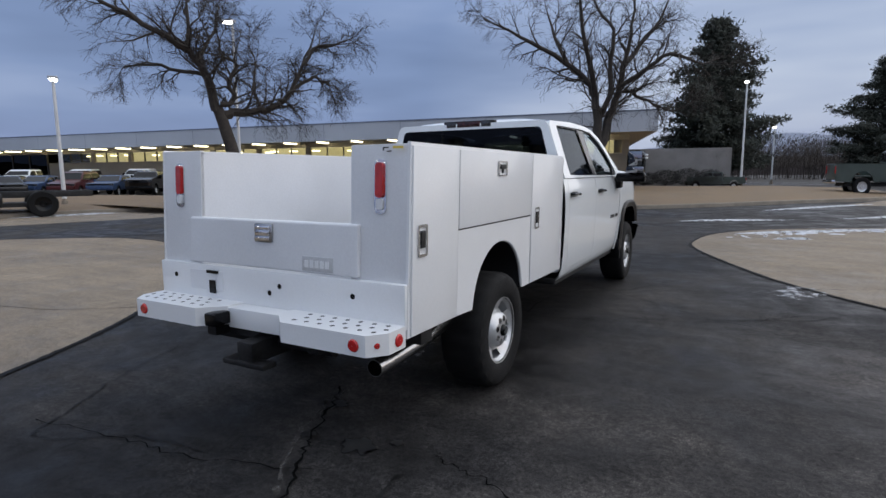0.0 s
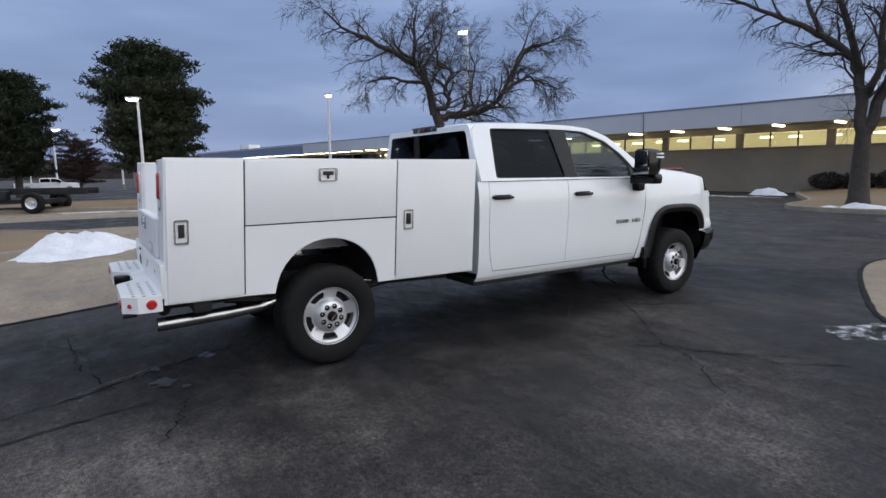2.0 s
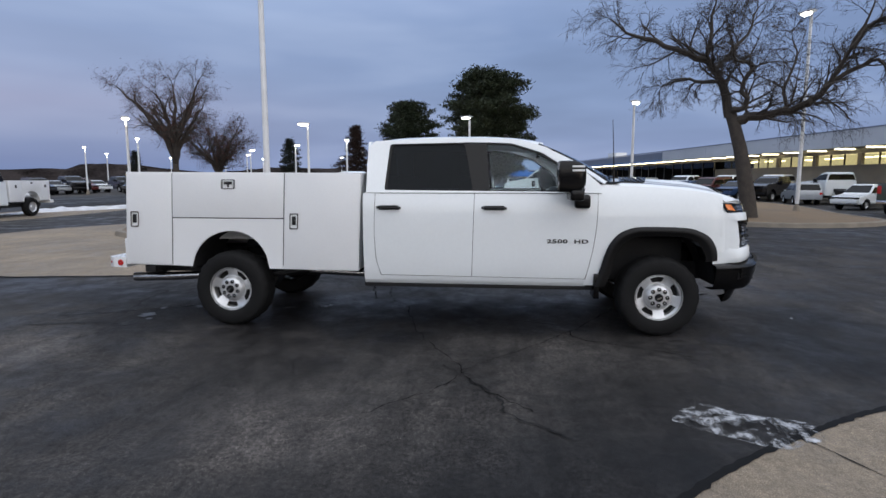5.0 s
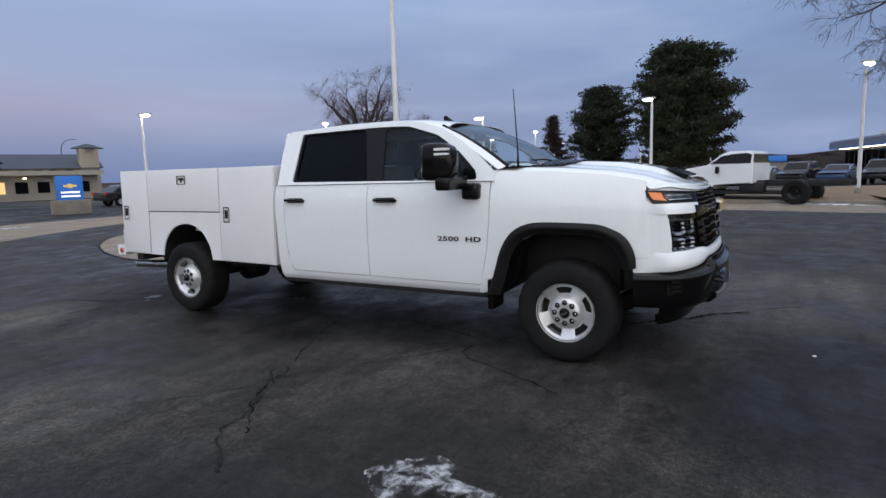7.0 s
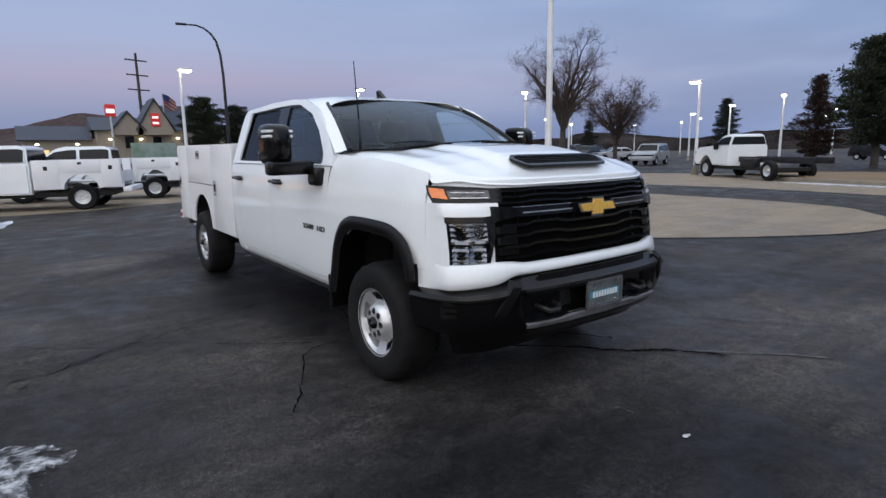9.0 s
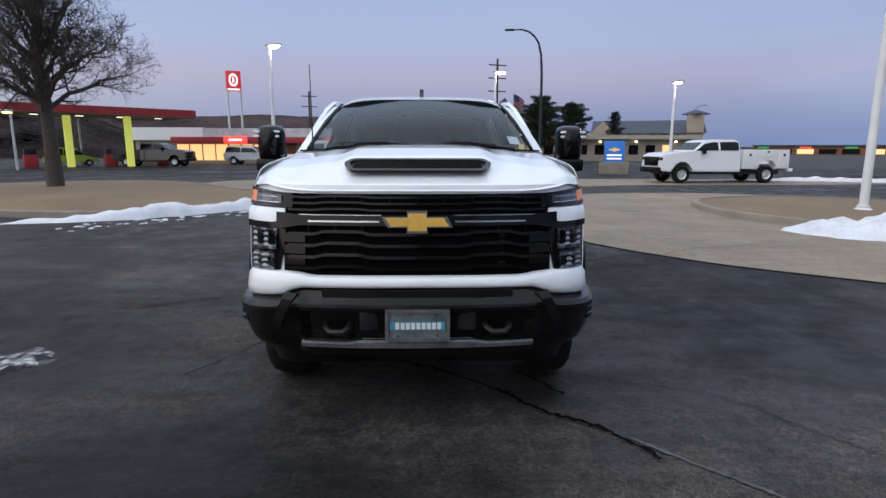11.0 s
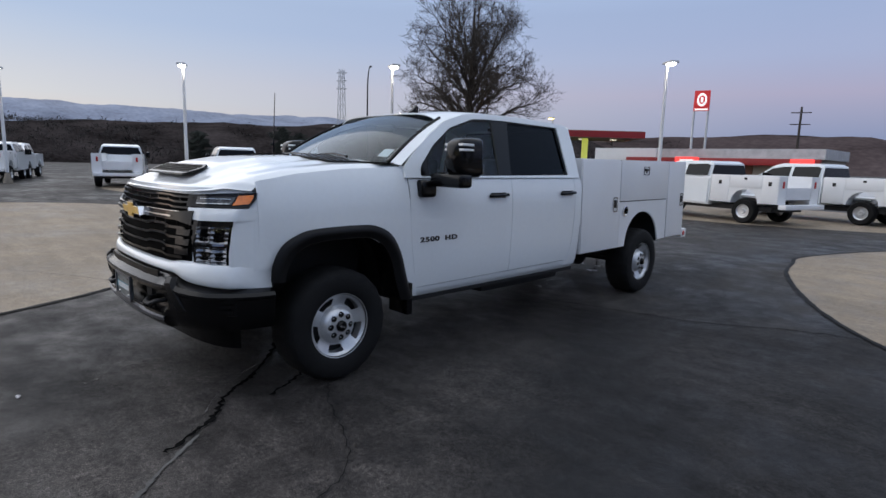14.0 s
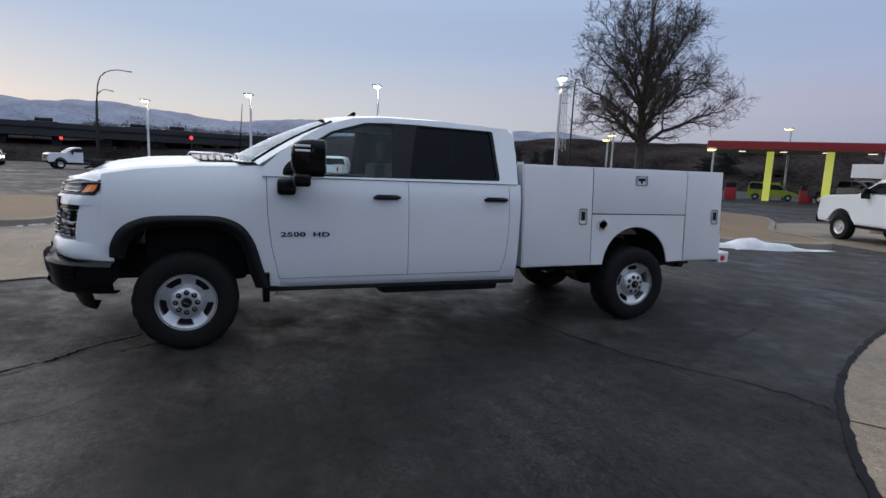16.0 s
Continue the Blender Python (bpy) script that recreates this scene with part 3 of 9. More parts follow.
def stain(name, x, y, r, seed, mat):
    """An irregular flat spill."""
    bm2 = bmesh.new()
    loop = [bm2.verts.new((x + r * k * math.cos(a), y + 0.8 * r * k * math.sin(a), 0.0075)) for a, k in [(2 * math.pi * i / 40, 0.75 + 0.55 * noise.noise(Vector((2 * math.cos(i * 0.157), 2 * math.sin(i * 0.157), seed)))) for i in range(40)]]
    bm2.faces.new(loop)
    bmesh.ops.triangulate(bm2, faces=bm2.faces)
    structure(name, bm2, mat, 0, "dark oil spill on the asphalt", "stain")


for i, (x, y, r) in enumerate(((0.64, -1.17, 0.13), (0.80, -1.05, 0.05), (0.16, -0.80, 0.10), (0.30, -1.20, 0.06))):
    stain("oil_stain_%d" % (i + 1), x, y, r, i * 3.1, M_OIL)

crack("slab_joint_1", [(3.0, 4.45), (3.2, 4.65), (3.9, 5.0), (5.5, 6.0), (8.0, 7.6)], 0.016, M_SEAL, "dark joint between concrete slabs", 41, 0.01, 0.011)
crack("slab_joint_2", [(-3.3, 0.35), (-4.2, -0.28), (-4.9, -0.47), (-7.2, -1.3)], 0.016, M_SEAL, "dark joint between concrete slabs", 42, 0.01, 0.011)


bm = bmesh.new()
ribbon(bm, curve_through([(-1.14, 5.40), (-1.31, 5.60), (-1.46, 5.75), (-1.59, 5.89), (-1.72, 6.08)], 9, False), 0.035, 0.0082, 0.01, 79)
structure("painted_line_2", bm, M_LINE, 0, "faint scrap of white parking line", "painted line")

# ---- the work truck: x to its right, y ahead, the rear axle over the origin ----
WHEELBASE = 4.365
BELT = 1.405


def side_x(z):
    return through_points(z, [(0.46, 0.885), (0.52, 0.930), (0.60, 0.952), (0.75, 0.966), (0.95, 0.975), (1.10, 0.980), (1.22, 0.978), (1.32, 0.968), (1.38, 0.955), (1.42, 0.940)])


FRONT = [(0.0, 5.345), (0.3, 5.335), (0.52, 5.310), (0.66, 5.272), (0.76, 5.228), (0.84, 5.170), (0.90, 5.100), (0.945, 4.995), (0.970, 4.860)]


def front_at(u, off=0.0, z=0.95):
    """A point of the nose's outline, u from -1 (left corner) to 1, set off outwards."""
    s, a = (1 if u >= 0 else -1), abs(u) * (len(FRONT) - 1)
    i = min(int(a), len(FRONT) - 2)
    p, q = Vector(FRONT[i]), Vector(FRONT[i + 1])
    d = (q - p).normalized()
    before = (p - Vector(FRONT[i - 1])).normalized() if i else d
    after = (Vector(FRONT[min(i + 2, len(FRONT) - 1)]) - q).normalized() if i < len(FRONT) - 2 else d
    t = a - i
    d = ((d + before) * (1 - t) + (d + after) * t).normalized()
    n = Vector((-d.y, d.x)) * -1
    n = n if n.y > 0 or n.x > 0 else -n
    w = p + (q - p) * t + n * off
    lean = -0.16 * max(0, z - 0.95) * (1 - smooth_step(0.72, 1.0, abs(u)))
    # the lamps sweep back towards the wing
    lean -= 0.075 * smooth_step(1.17, 1.30, z) * smooth_step(0.25, 0.78, abs(u))
    return Vector((s * w.x, w.y + lean, z))


def u_of(x):
    for i, (p, q) in enumerate(zip(FRONT, FRONT[1:])):
        if x <= q[0]:
            return (i + (x - p[0]) / (q[0] - p[0])) / (len(FRONT) - 1)
    return 1.0


def hood_side(y):
    return through_points(y, [(3.74, 1.515), (3.98, 1.500), (4.30, 1.488), (4.67, 1.454), (4.90, 1.412), (5.02, 1.374), (5.12, 1.345), (5.22, 1.322), (5.34, 1.300)])


def hood_z(x, y):
    z = hood_side(y) + 0.022 * (1 - min(1, abs(x) / 0.88) ** 2)
    side = 1 - smooth_step(0.36, 0.50, abs(x))
    dome = 0.036 * side * (1 - smooth_step(4.96, 5.17, y)) * (0.35 + 0.65 * smooth_step(3.9, 4.75, y))
    crease = 0.016 * (1 - smooth_step(0.55, 0.70, abs(x))) * (1 - smooth_step(5.0, 5.25, y))
    edge = -0.05 * smooth_step(0.80, 0.93, abs(x))
    return z + dome + crease + edge


def arch(y, c, half, bottom, top, power=2.4):
    """The height of a wheel opening at y."""
    d = abs(y - c) / half
    return bottom if d >= 1 else bottom + (top - bottom) * (1 - d ** power) ** (1 / power)


def side_sheet(bm, s, y_rear, y_front, z_low, z_high, ny=14, nz=12, off=0.0, pinch=0.0008):
    """A skin on the body's side between two edges, which are functions of height; z_low and z_high are functions of y."""
    def f(u, v):
        y = y_rear(1.0) + (y_front(1.0) - y_rear(1.0)) * u
        z = z_low(y) + (z_high(y) - z_low(y)) * v
        y = y_rear(z) + (y_front(z) - y_rear(z)) * u
        x = side_x(z) + off
        x -= 0.085 * smooth_step(4.62, 5.02, y) * (1 if z > 0.0 else 0)
        x += 0.016 * smooth_step(3.72, 3.95, y) * (1 - smooth_step(4.75, 4.95, y)) * (1 - smooth_step(1.05, 1.30, z))
        e = min(u, 1 - u, v, 1 - v)
        x -= pinch * (1 - smooth_step(0.0, 0.035, e))
        return (s * x, y, z)
    surf(bm, f, ny, nz)


def glass_x(z):
    return 0.945 - (z - BELT) * 0.34


def add_wheel(truck, s, x, y, front):
    w = part("wheel", bmesh.new(), M_TYRE, truck)
    w.location = (s * x, y, 0.395)
    w.rotation_euler = (radians(23 if front else 51) * s, 0, 0 if s > 0 else math.pi)
    bm = bmesh.new()
    n = 84
    prof = [(0.218, 0.020), (0.238, 0.036), (0.275, 0.044), (0.325, 0.046), (0.362, 0.036), (0.384, 0.016), (0.394, -0.012), (0.396, -0.06), (0.396, -0.155), (0.394, -0.203), (0.384, -0.231), (0.35, -0.255), (0.25, -0.25), (0.218, -0.235)]
    rings = lathe(bm, prof, "x", n)
    for j in (5, 6, 9, 10):
        for k, v in enumerate(rings[j]):
            if (k + (j % 2)) % 4 < 2:
                v.co.y *= 0.982
                v.co.z *= 0.982
    for j in (7, 8):
        for k, v in enumerate(rings[j]):
            if k % 4 == 0:
                v.co.y *= 0.985
                v.co.z *= 0.985
    part("tyre", bm, M_TYRE, w, smooth=30)
    bm = bmesh.new()
    lathe(bm, [(0.222, 0.026), (0.236, 0.030), (0.236, 0.022), (0.222, 0.008), (0.214, -0.03), (0.205, -0.06), (0.205, -0.22)], "x", 48)

    def place(a, b):
        r = math.hypot(a, b)
        return (through_points(r, [(0.0, 0.034), (0.088, 0.034), (0.112, 0.022), (0.122, -0.012), (0.138, -0.030), (0.170, -0.018), (0.198, -0.004), (0.215, 0.014)]), a, b)
    circle = [(0.216 * math.cos(2 * math.pi * k / 60), 0.216 * math.sin(2 * math.pi * k / 60)) for k in range(60)]
    slots = []
    for k in range(5):
        c, loop = 2 * math.pi * k / 5, []
        for i in range(9):
            a = c + radians(-20 + 40 * i / 8)
            loop.append((0.199 * math.cos(a), 0.199 * math.sin(a)))
        for i in range(9):
            a = c + radians(16 - 32 * i / 8)
            loop.append((0.148 * math.cos(a), 0.148 * math.sin(a)))
        slots.append(rounded(loop, 0.008, 1))
    ring1 = [(0.135 * math.cos(2 * math.pi * k / 40), 0.135 * math.sin(2 * math.pi * k / 40)) for k in range(40)]
    plate(bm, circle, slots + [ring1], place)
    ring2 = [(0.112 * math.cos(2 * math.pi * k / 40), 0.112 * math.sin(2 * math.pi * k / 40)) for k in range(40)]
    plate(bm, ring1, [ring2], place)
    holes = [[(0.080 * math.cos(2 * math.pi * (k + 0.5) / 8) + 0.0215 * math.cos(t * math.pi / 5), 0.080 * math.sin(2 * math.pi * (k + 0.5) / 8) + 0.0215 * math.sin(t * math.pi / 5)) for t in range(10)] for k in range(8)]
    plate(bm, ring2, holes, lambda a, b: (place(a, b)[0], a, b))
    bmesh.ops.remove_doubles(bm, verts=bm.verts, dist=0.0005)
    part("rim", bm, M_RIM, w, "painted silver steel rim with five slots", smooth=45)
    bm = bmesh.new()
    lathe(bm, [(0.001, -0.07), (0.20, -0.07), (0.20, -0.10)], "x", 32)
    part("brake_disc", bm, M_DARK, w)
    for k in range(8):
        bm = bmesh.new()
        a = 2 * math.pi * (k + 0.5) / 8
        lathe(bm, [(0.001, 0.030), (0.008, 0.028), (0.011, -0.02)], "x", 8, (0, 0.082 * math.cos(a), 0.082 * math.sin(a)))
        part("wheel_nut", bm, M_STEEL, w)
    bm = bmesh.new()
    lathe(bm, [(0.001, 0.062), (0.028, 0.060), (0.038, 0.050), (0.042, 0.020)], "x", 24)
    part("hub_cap", bm, M_GLOSS, w, "dark hub cap with a small grey badge")
    bm = bmesh.new()
    prism(bm, [(-0.026, -0.007), (0.026, -0.007), (0.026, 0.007), (-0.026, 0.007)], "x", 0.061, 0.0645)
    part("badge", bm, M_STEEL, w)
    return w


def add_latch(parent, s, x, y, z, wide, high):
    """A folding paddle latch in a steel tray."""
    bm = bmesh.new()
    a, b = wide / 2, high / 2
    ring = rounded([(y - a, z - b), (y + a, z - b), (y + a, z + b), (y - a, z + b)], 0.014)
    hole = rounded([(y - a * 0.76, z - b * 0.84), (y + a * 0.76, z - b * 0.84), (y + a * 0.76, z + b * 0.84), (y - a * 0.76, z + b * 0.84)], 0.010)
    plate(bm, ring, [hole], lambda p, q: (s * (x + 0.006), p, q))
    plate(bm, hole, [], lambda p, q: (s * (x - 0.004 if s else x), p, q))
    o = part("latch", bm, M_STEEL, parent, "polished steel paddle latch", thick=0.004)
    bm = bmesh.new()
    if high > wide:
        box(bm, s * (x - 0.002), s * (x + 0.012), y - a * 0.42, y + a * 0.42, z - b * 0.45, z + b * 0.62, 0.004)
    else:
        box(bm, s * (x - 0.002), s * (x + 0.012), y - a * 0.55, y + a * 0.55, z - b * 0.05, z + b * 0.55, 0.004)
        box(bm, s * (x - 0.002), s * (x + 0.010), y - a * 0.12, y + a * 0.12, z - b * 0.6, z + b * 0.0, 0.003)
    part("latch_paddle", bm, M_FRAME, parent, "dark latch handle")
    return o


def build_truck():
    truck = thing("work_truck", "white crew cab pickup with a steel service body, parked on asphalt", "pickup truck")
    # cab and fender skins, one each for the panels that the shut lines part
    for s in (1, -1):
        const = lambda v: (lambda z: v)
        door_front_edge = lambda z: through_points(z, [(0.50, 3.640), (0.62, 3.672), (0.85, 3.722), (1.10, 3.752), (1.40, 3.760)])
        mid_edge = lambda z: through_points(z, [(0.50, 2.535), (1.40, 2.560)])
        rear_edge = lambda z: through_points(z, [(0.50, 1.640), (0.62, 1.590), (0.75, 1.560), (1.0, 1.548), (1.40, 1.560)])
        low = lambda y: 0.575 - 0.012 * (y - 1.5) / 2.2
        bm = bmesh.new()
        side_sheet(bm, s, lambda z: rear_edge(z) + 0.0025, lambda z: mid_edge(z) - 0.0025, low, lambda y: BELT - 0.003)
        door = part("rear_door", bm, M_PAINT, truck, thick=0.004)
        bm = bmesh.new()
        side_sheet(bm, s, lambda z: mid_edge(z) + 0.0025, lambda z: door_front_edge(z) - 0.0025, low, lambda y: BELT - 0.003, 18)
        fdoor = part("front_door", bm, M_PAINT, truck, thick=0.004)
        for d, yy in ((door, 1.700), (fdoor, 2.755)):
            bm = bmesh.new()
            tube(bm, [(s * 0.982, yy - 0.115, 1.262), (s * 1.010, yy - 0.10, 1.264), (s * 1.012, yy, 1.262), (s * 1.010, yy + 0.10, 1.258), (s * 0.982, yy + 0.115, 1.256)], 0.014, 8)
            part("door_handle", bm, M_GLOSS, d, "black pull handle")
            bm = bmesh.new()
            surf(bm, lambda u, v: (s * (0.9815 + 0.0005), yy - 0.10 + 0.20 * u, 1.238 + 0.045 * v), 4, 2)
            part("handle_recess", bm, M_FLARE, d)
        bm = bmesh.new()
        side_sheet(bm, s, const(1.435), lambda z: rear_edge(z) - 0.0025, lambda y: 0.52, lambda y: BELT, 6)
        side_sheet(bm, s, const(1.435), const(3.66), lambda y: 0.475, lambda y: low(y) - 0.006, 24, 4, -0.004)
        part("cab_side", bm, M_PAINT, truck, thick=0.004)
        # dark sheet under the doors puts the shut lines' shade into colour
        bm = bmesh.new()
        side_sheet(bm, s, const(1.46), const(3.80), lambda y: 0.50, lambda y: BELT, 10, 8, -0.010, 0)
        part("door_jamb", bm, M_FRAME, truck)
        # front wing with its wheel opening
        wing_low = lambda y: max(0.50 if y < 4.0 else 0.86, arch(y, WHEELBASE - 0.005, 0.535, 0.50, 1.020))
        wing_top = lambda y: hood_side(y) - 0.022
        bm = bmesh.new()
        ny, nz = 54, 12

        def wing(u, v):
            y = 3.70 + 1.20 * u
            z = wing_low(y) + (wing_top(y) - wing_low(y)) * v
            y0 = door_front_edge(z) + 0.0025
            y = y0 + (4.93 - y0) * u
            z = wing_low(y) + (wing_top(y) - wing_low(y)) * v
            x = through_points(z, [(0.46, 0.930), (0.60, 0.960), (0.95, 0.978), (1.10, 0.985), (1.22, 0.980), (1.32, 0.962), (1.40, 0.938), (1.47, 0.905), (1.52, 0.885)])
            x -= 0.028 * smooth_step(4.60, 5.0, y) + 0.016 * smooth_step(4.80, 4.93, y)
            return (s * x, y, z)
        surf(bm, wing, ny, nz)
        part("front_wing", bm, M_PAINT, truck, thick=0.004)
        bm = bmesh.new()
        outer = [(3.725, 0.500), (3.790, 0.660), (3.850, 0.860), (3.940, 1.000), (4.06, 1.065), (4.20, 1.085), (4.56, 1.080), (4.70, 1.050), (4.81, 0.985), (4.872, 0.870), (4.880, 0.770)]
        inner = [(3.815, 0.500), (3.870, 0.660), (3.915, 0.830), (3.990, 0.950), (4.09, 1.008), (4.22, 1.026), (4.54, 1.022), (4.66, 0.994), (4.750, 0.930), (4.800, 0.830), (4.810, 0.770)]
        inner = [(4.345 + (y - 4.345) * 0.945, 0.50 + (z - 0.50) * 0.955) for y, z in inner]
        outer, inner = curve_through(outer, 3, False), curve_through(inner, 3, False)
        surf(bm, lambda u, v: (lambda a, b: (s * (0.990 + 0.022 * math.sin(math.pi * min(1, v * 1.15))), a[0] + (b[0] - a[0]) * v, a[1] + (b[1] - a[1]) * v))(outer[round(u * 30)], inner[round(u * 30)]), 30, 5)
        part("arch_flare", bm, M_FLARE, truck, "grey-black plastic arch flare", thick=0.008)
        bm = bmesh.new()
        surf(bm, lambda u, v: (s * (0.994 - 0.20 * v), inner[round(u * 30)][0], inner[round(u * 30)][1]), 30, 2)
        part("arch_lip", bm, M_BLACK, truck, thick=0.006)
        bm = bmesh.new()
        box(bm, s * 0.78, s * 1.000, 3.735, 3.790, 0.375, 0.62, 0.01)
        part("mud_flap", bm, M_BLACK, truck)
        bm = bmesh.new()
        surf(bm, lambda u, v: (s * (0.40 + 0.55 * v), 4.36 + 0.52 * math.cos(math.pi * u), 0.55 + 0.52 * math.sin(math.pi * u)), 16, 3)
        part("wheel_liner", bm, M_DARK, truck)
        # greenhouse: a frame with two window openings
        roof_line = [(1.470, BELT), (1.462, 1.70), (1.482, 1.875), (1.535, 1.925), (2.20, 1.955), (2.75, 1.950), (3.02, 1.927), (3.26, 1.855), (3.46, 1.740), (3.66, 1.590), (3.785, 1.480), (3.79, BELT)]
        rear_win = rounded([(1.680, 1.440), (1.715, 1.885), (2.450, 1.893), (2.545, 1.430)], 0.035)
        front_win = rounded([(2.708, 1.425), (2.672, 1.890), (2.91, 1.880), (3.21, 1.785), (3.42, 1.648), (3.53, 1.540), (3.54, 1.425)], 0.03)
        both = rounded([(1.652, 1.430), (1.688, 1.894), (2.48, 1.906), (2.70, 1.904), (2.92, 1.894), (3.22, 1.802), (3.44, 1.660), (3.62, 1.490), (3.64, 1.415)], 0.03)
        bm = bmesh.new()
        plate(bm, roof_line, [both], lambda y, z: (s * glass_x(z), y, z))
        part("window_frame", bm, M_PAINT, truck, thick=0.03)
        bm = bmesh.new()
        plate(bm, both, [rear_win, front_win], lambda y, z: (s * (glass_x(z) - 0.004), y, z))
        part("window_surround", bm, M_GLOSS, truck, "gloss black pillar trim", thick=0.012)
        bm = bmesh.new()
        plate(bm, rear_win, [], lambda y, z: (s * (glass_x(z) - 0.012), y, z))
        part("rear_door_glass", bm, M_TINT, truck, "dark tinted glass").visible_shadow = False
        bm = bmesh.new()
        plate(bm, front_win, [], lambda y, z: (s * (glass_x(z) - 0.012), y, z))
        part("front_door_glass", bm, M_FRONTGLASS, truck).visible_shadow = False
        # belt line trim
        bm = bmesh.new()
        tube(bm, [(s * (glass_x(1.415) + 0.004), y, 1.412) for y in (1.60, 2.4, 3.2, 3.64)], 0.009, 6)
        part("belt_trim", bm, M_BLACK, truck)
        # towing mirror
        mir = part("door_mirror", bmesh.new(), M_BLACK, truck, "black towing mirror with two white-painted light bars")
        bm = bmesh.new()
        shape = [(3.345, 0.086, 0.138), (3.352, 0.092, 0.145), (3.44, 0.094, 0.147), (3.52, 0.089, 0.139), (3.565, 0.073, 0.116), (3.592, 0.045, 0.080), (3.596, 0.0, 0.0)]

        def head(u, v):
            y, hw, hh = shape[round(v * 6)]
            a = 2 * math.pi * u
            cx, cz = math.cos(a), math.sin(a)
            return (s * (1.222 + hw * math.copysign(abs(cx) ** 0.42, cx)), y, 1.566 + hh * math.copysign(abs(cz) ** 0.42, cz))
        surf(bm, head, 32, 6, True)
        part("mirror_head", bm, M_GLOSS, mir)
        bm = bmesh.new()
        box(bm, s * 0.985, s * 1.322, 3.45, 3.578, 1.345, 1.448, 0.030, 3)
        part("mirror_arm", bm, M_BLACK, mir)
        bm = bmesh.new()
        box(bm, s * 0.925, s * 1.035, 3.53, 3.680, 1.262, 1.395, 0.035, 3)
        part("mirror_base", bm, M_BLACK, mir)
        bm = bmesh.new()
        box(bm, s * 1.144, s * 1.300, 3.336, 3.346, 1.530, 1.695, 0.004)
        part("mirror_glass", bm, M_MIRROR, mir)
        bm = bmesh.new()
        box(bm, s * 1.125, s * 1.318, 3.336, 3.346, 1.448, 1.520, 0.004)
        part("blind_spot_glass", bm, M_MIRROR, mir)
        # bars are painted white for the lights they reflect
        for zz in (1.612, 1.648):
            bm = bmesh.new()
            box(bm, s * 1.135, s * 1.330, 3.46, 3.572, zz, zz + 0.018, 0.006)
            part("light_bar", bm, M_BODY, mir)
        # model badge on the door, the number and the letters
        for text, yy in (("2500", 3.549 if s < 0 else 3.375), ("HD", 3.318 if s < 0 else 3.606)):
            cu = bpy.data.curves.new("badge", "FONT")
            cu.body, cu.size, cu.extrude, cu.align_x, cu.align_y = text, 0.085, 0.002, "CENTER", "CENTER"
            cu.space_character = 1.12
            cu.offset = 0.0025
            ob = new("model_badge", cu)
            ob.matrix_basis = pose(s * 0.9795, yy, 0.936, 90, 0, 90 * s) @ Matrix.Diagonal((1.08, 0.62, 1, 1))
            me = bpy.data.meshes.new_from_object(ob.evaluated_get(bpy.context.evaluated_depsgraph_get()))
            me.transform(ob.matrix_basis)
            bpy.data.objects.remove(ob)
            bpy.data.curves.remove(cu)
            me.materials.clear()
            me.materials.append(M_BADGE)
            ob = new("model_badge", me)
            ob.parent = fdoor

    # roof
    bm = bmesh.new()

    def roof(u, v):
        x = -1 + 2 * u
        y = 1.475 + 1.77 * v
        half = 0.770 - 0.06 * smooth_step(0.6, 1.0, v)
        z = through_points(y, [(1.475, 1.905), (1.54, 1.955), (1.75, 1.982), (2.20, 1.998), (2.65, 1.995), (2.95, 1.980), (3.12, 1.958), (3.245, 1.935)])
        z -= 0.075 * abs(x) ** 7 + 0.012 * x * x
        return (half * x, y, z)
    surf(bm, roof, 24, 18)
    part("roof", bm, M_PAINT, truck, thick=0.006)
    # windscreen, with a black border at its foot
    def screen(u, v, d=0.0):
        x = -1 + 2 * u
        half = 0.855 - 0.165 * v
        y = (4.05 - 0.20 * x * x) + ((3.235 - 0.045 * x * x) - (4.05 - 0.20 * x * x)) * v + d
        z = 1.535 - 0.02 * x * x + (1.935 - 0.03 * x * x - 1.535) * v + 0.028 * math.sin(math.pi * v)
        return (half * x, y, z - d)
    bm = bmesh.new()
    surf(bm, screen, 20, 10)
    part("windscreen", bm, M_GLASS, truck).visible_shadow = False
    for s in (1, -1):
        bm = bmesh.new()
        surf(bm, lambda u, v: (lambda a: (a[0] + s * (0.075 * u), a[1] - 0.035 * u, a[2] - 0.02 * u))(screen(0.5 + 0.5 * s, v)), 4, 12)
        part("windscreen_pillar", bm, M_PAINT, truck, thick=0.01)
        bm = bmesh.new()
        tube(bm, [Vector(screen(0.5 + 0.49 * s, v)) + Vector((0, 0.004, 0.006)) for v in (0, 0.25, 0.5, 0.75, 1)], 0.014, 6)
        part("screen_seal", bm, M_GLOSS, truck)
        bm = bmesh.new()
        tube(bm, [(s * 0.30 - 0.25, 4.03, 1.552), (s * 0.30 - 0.02, 3.99, 1.575), (s * 0.30 + 0.30, 3.96, 1.566)], [0.012, 0.008, 0.005], 6)
        part("wiper", bm, M_BLACK, truck)
    bm = bmesh.new()
    surf(bm, lambda u, v: Vector(screen(0.045 + 0.05 * u, 0.10 + 0.13 * v)) + Vector((0, -0.006, -0.008)), 2, 2)
    part("dealer_tag", bm, M_BODY, truck, "small white paper tag behind the windscreen")
    bm = bmesh.new()
    surf(bm, lambda u, v: (lambda x: (0.88 * x, 4.055 - 0.20 * x * x - 0.06 + 0.16 * v, 1.522 - 0.015 * x * x + 0.004 * v))(-1 + 2 * u), 20, 3)
    part("cowl", bm, M_BLACK, truck, thick=0.01)
    bm = bmesh.new()
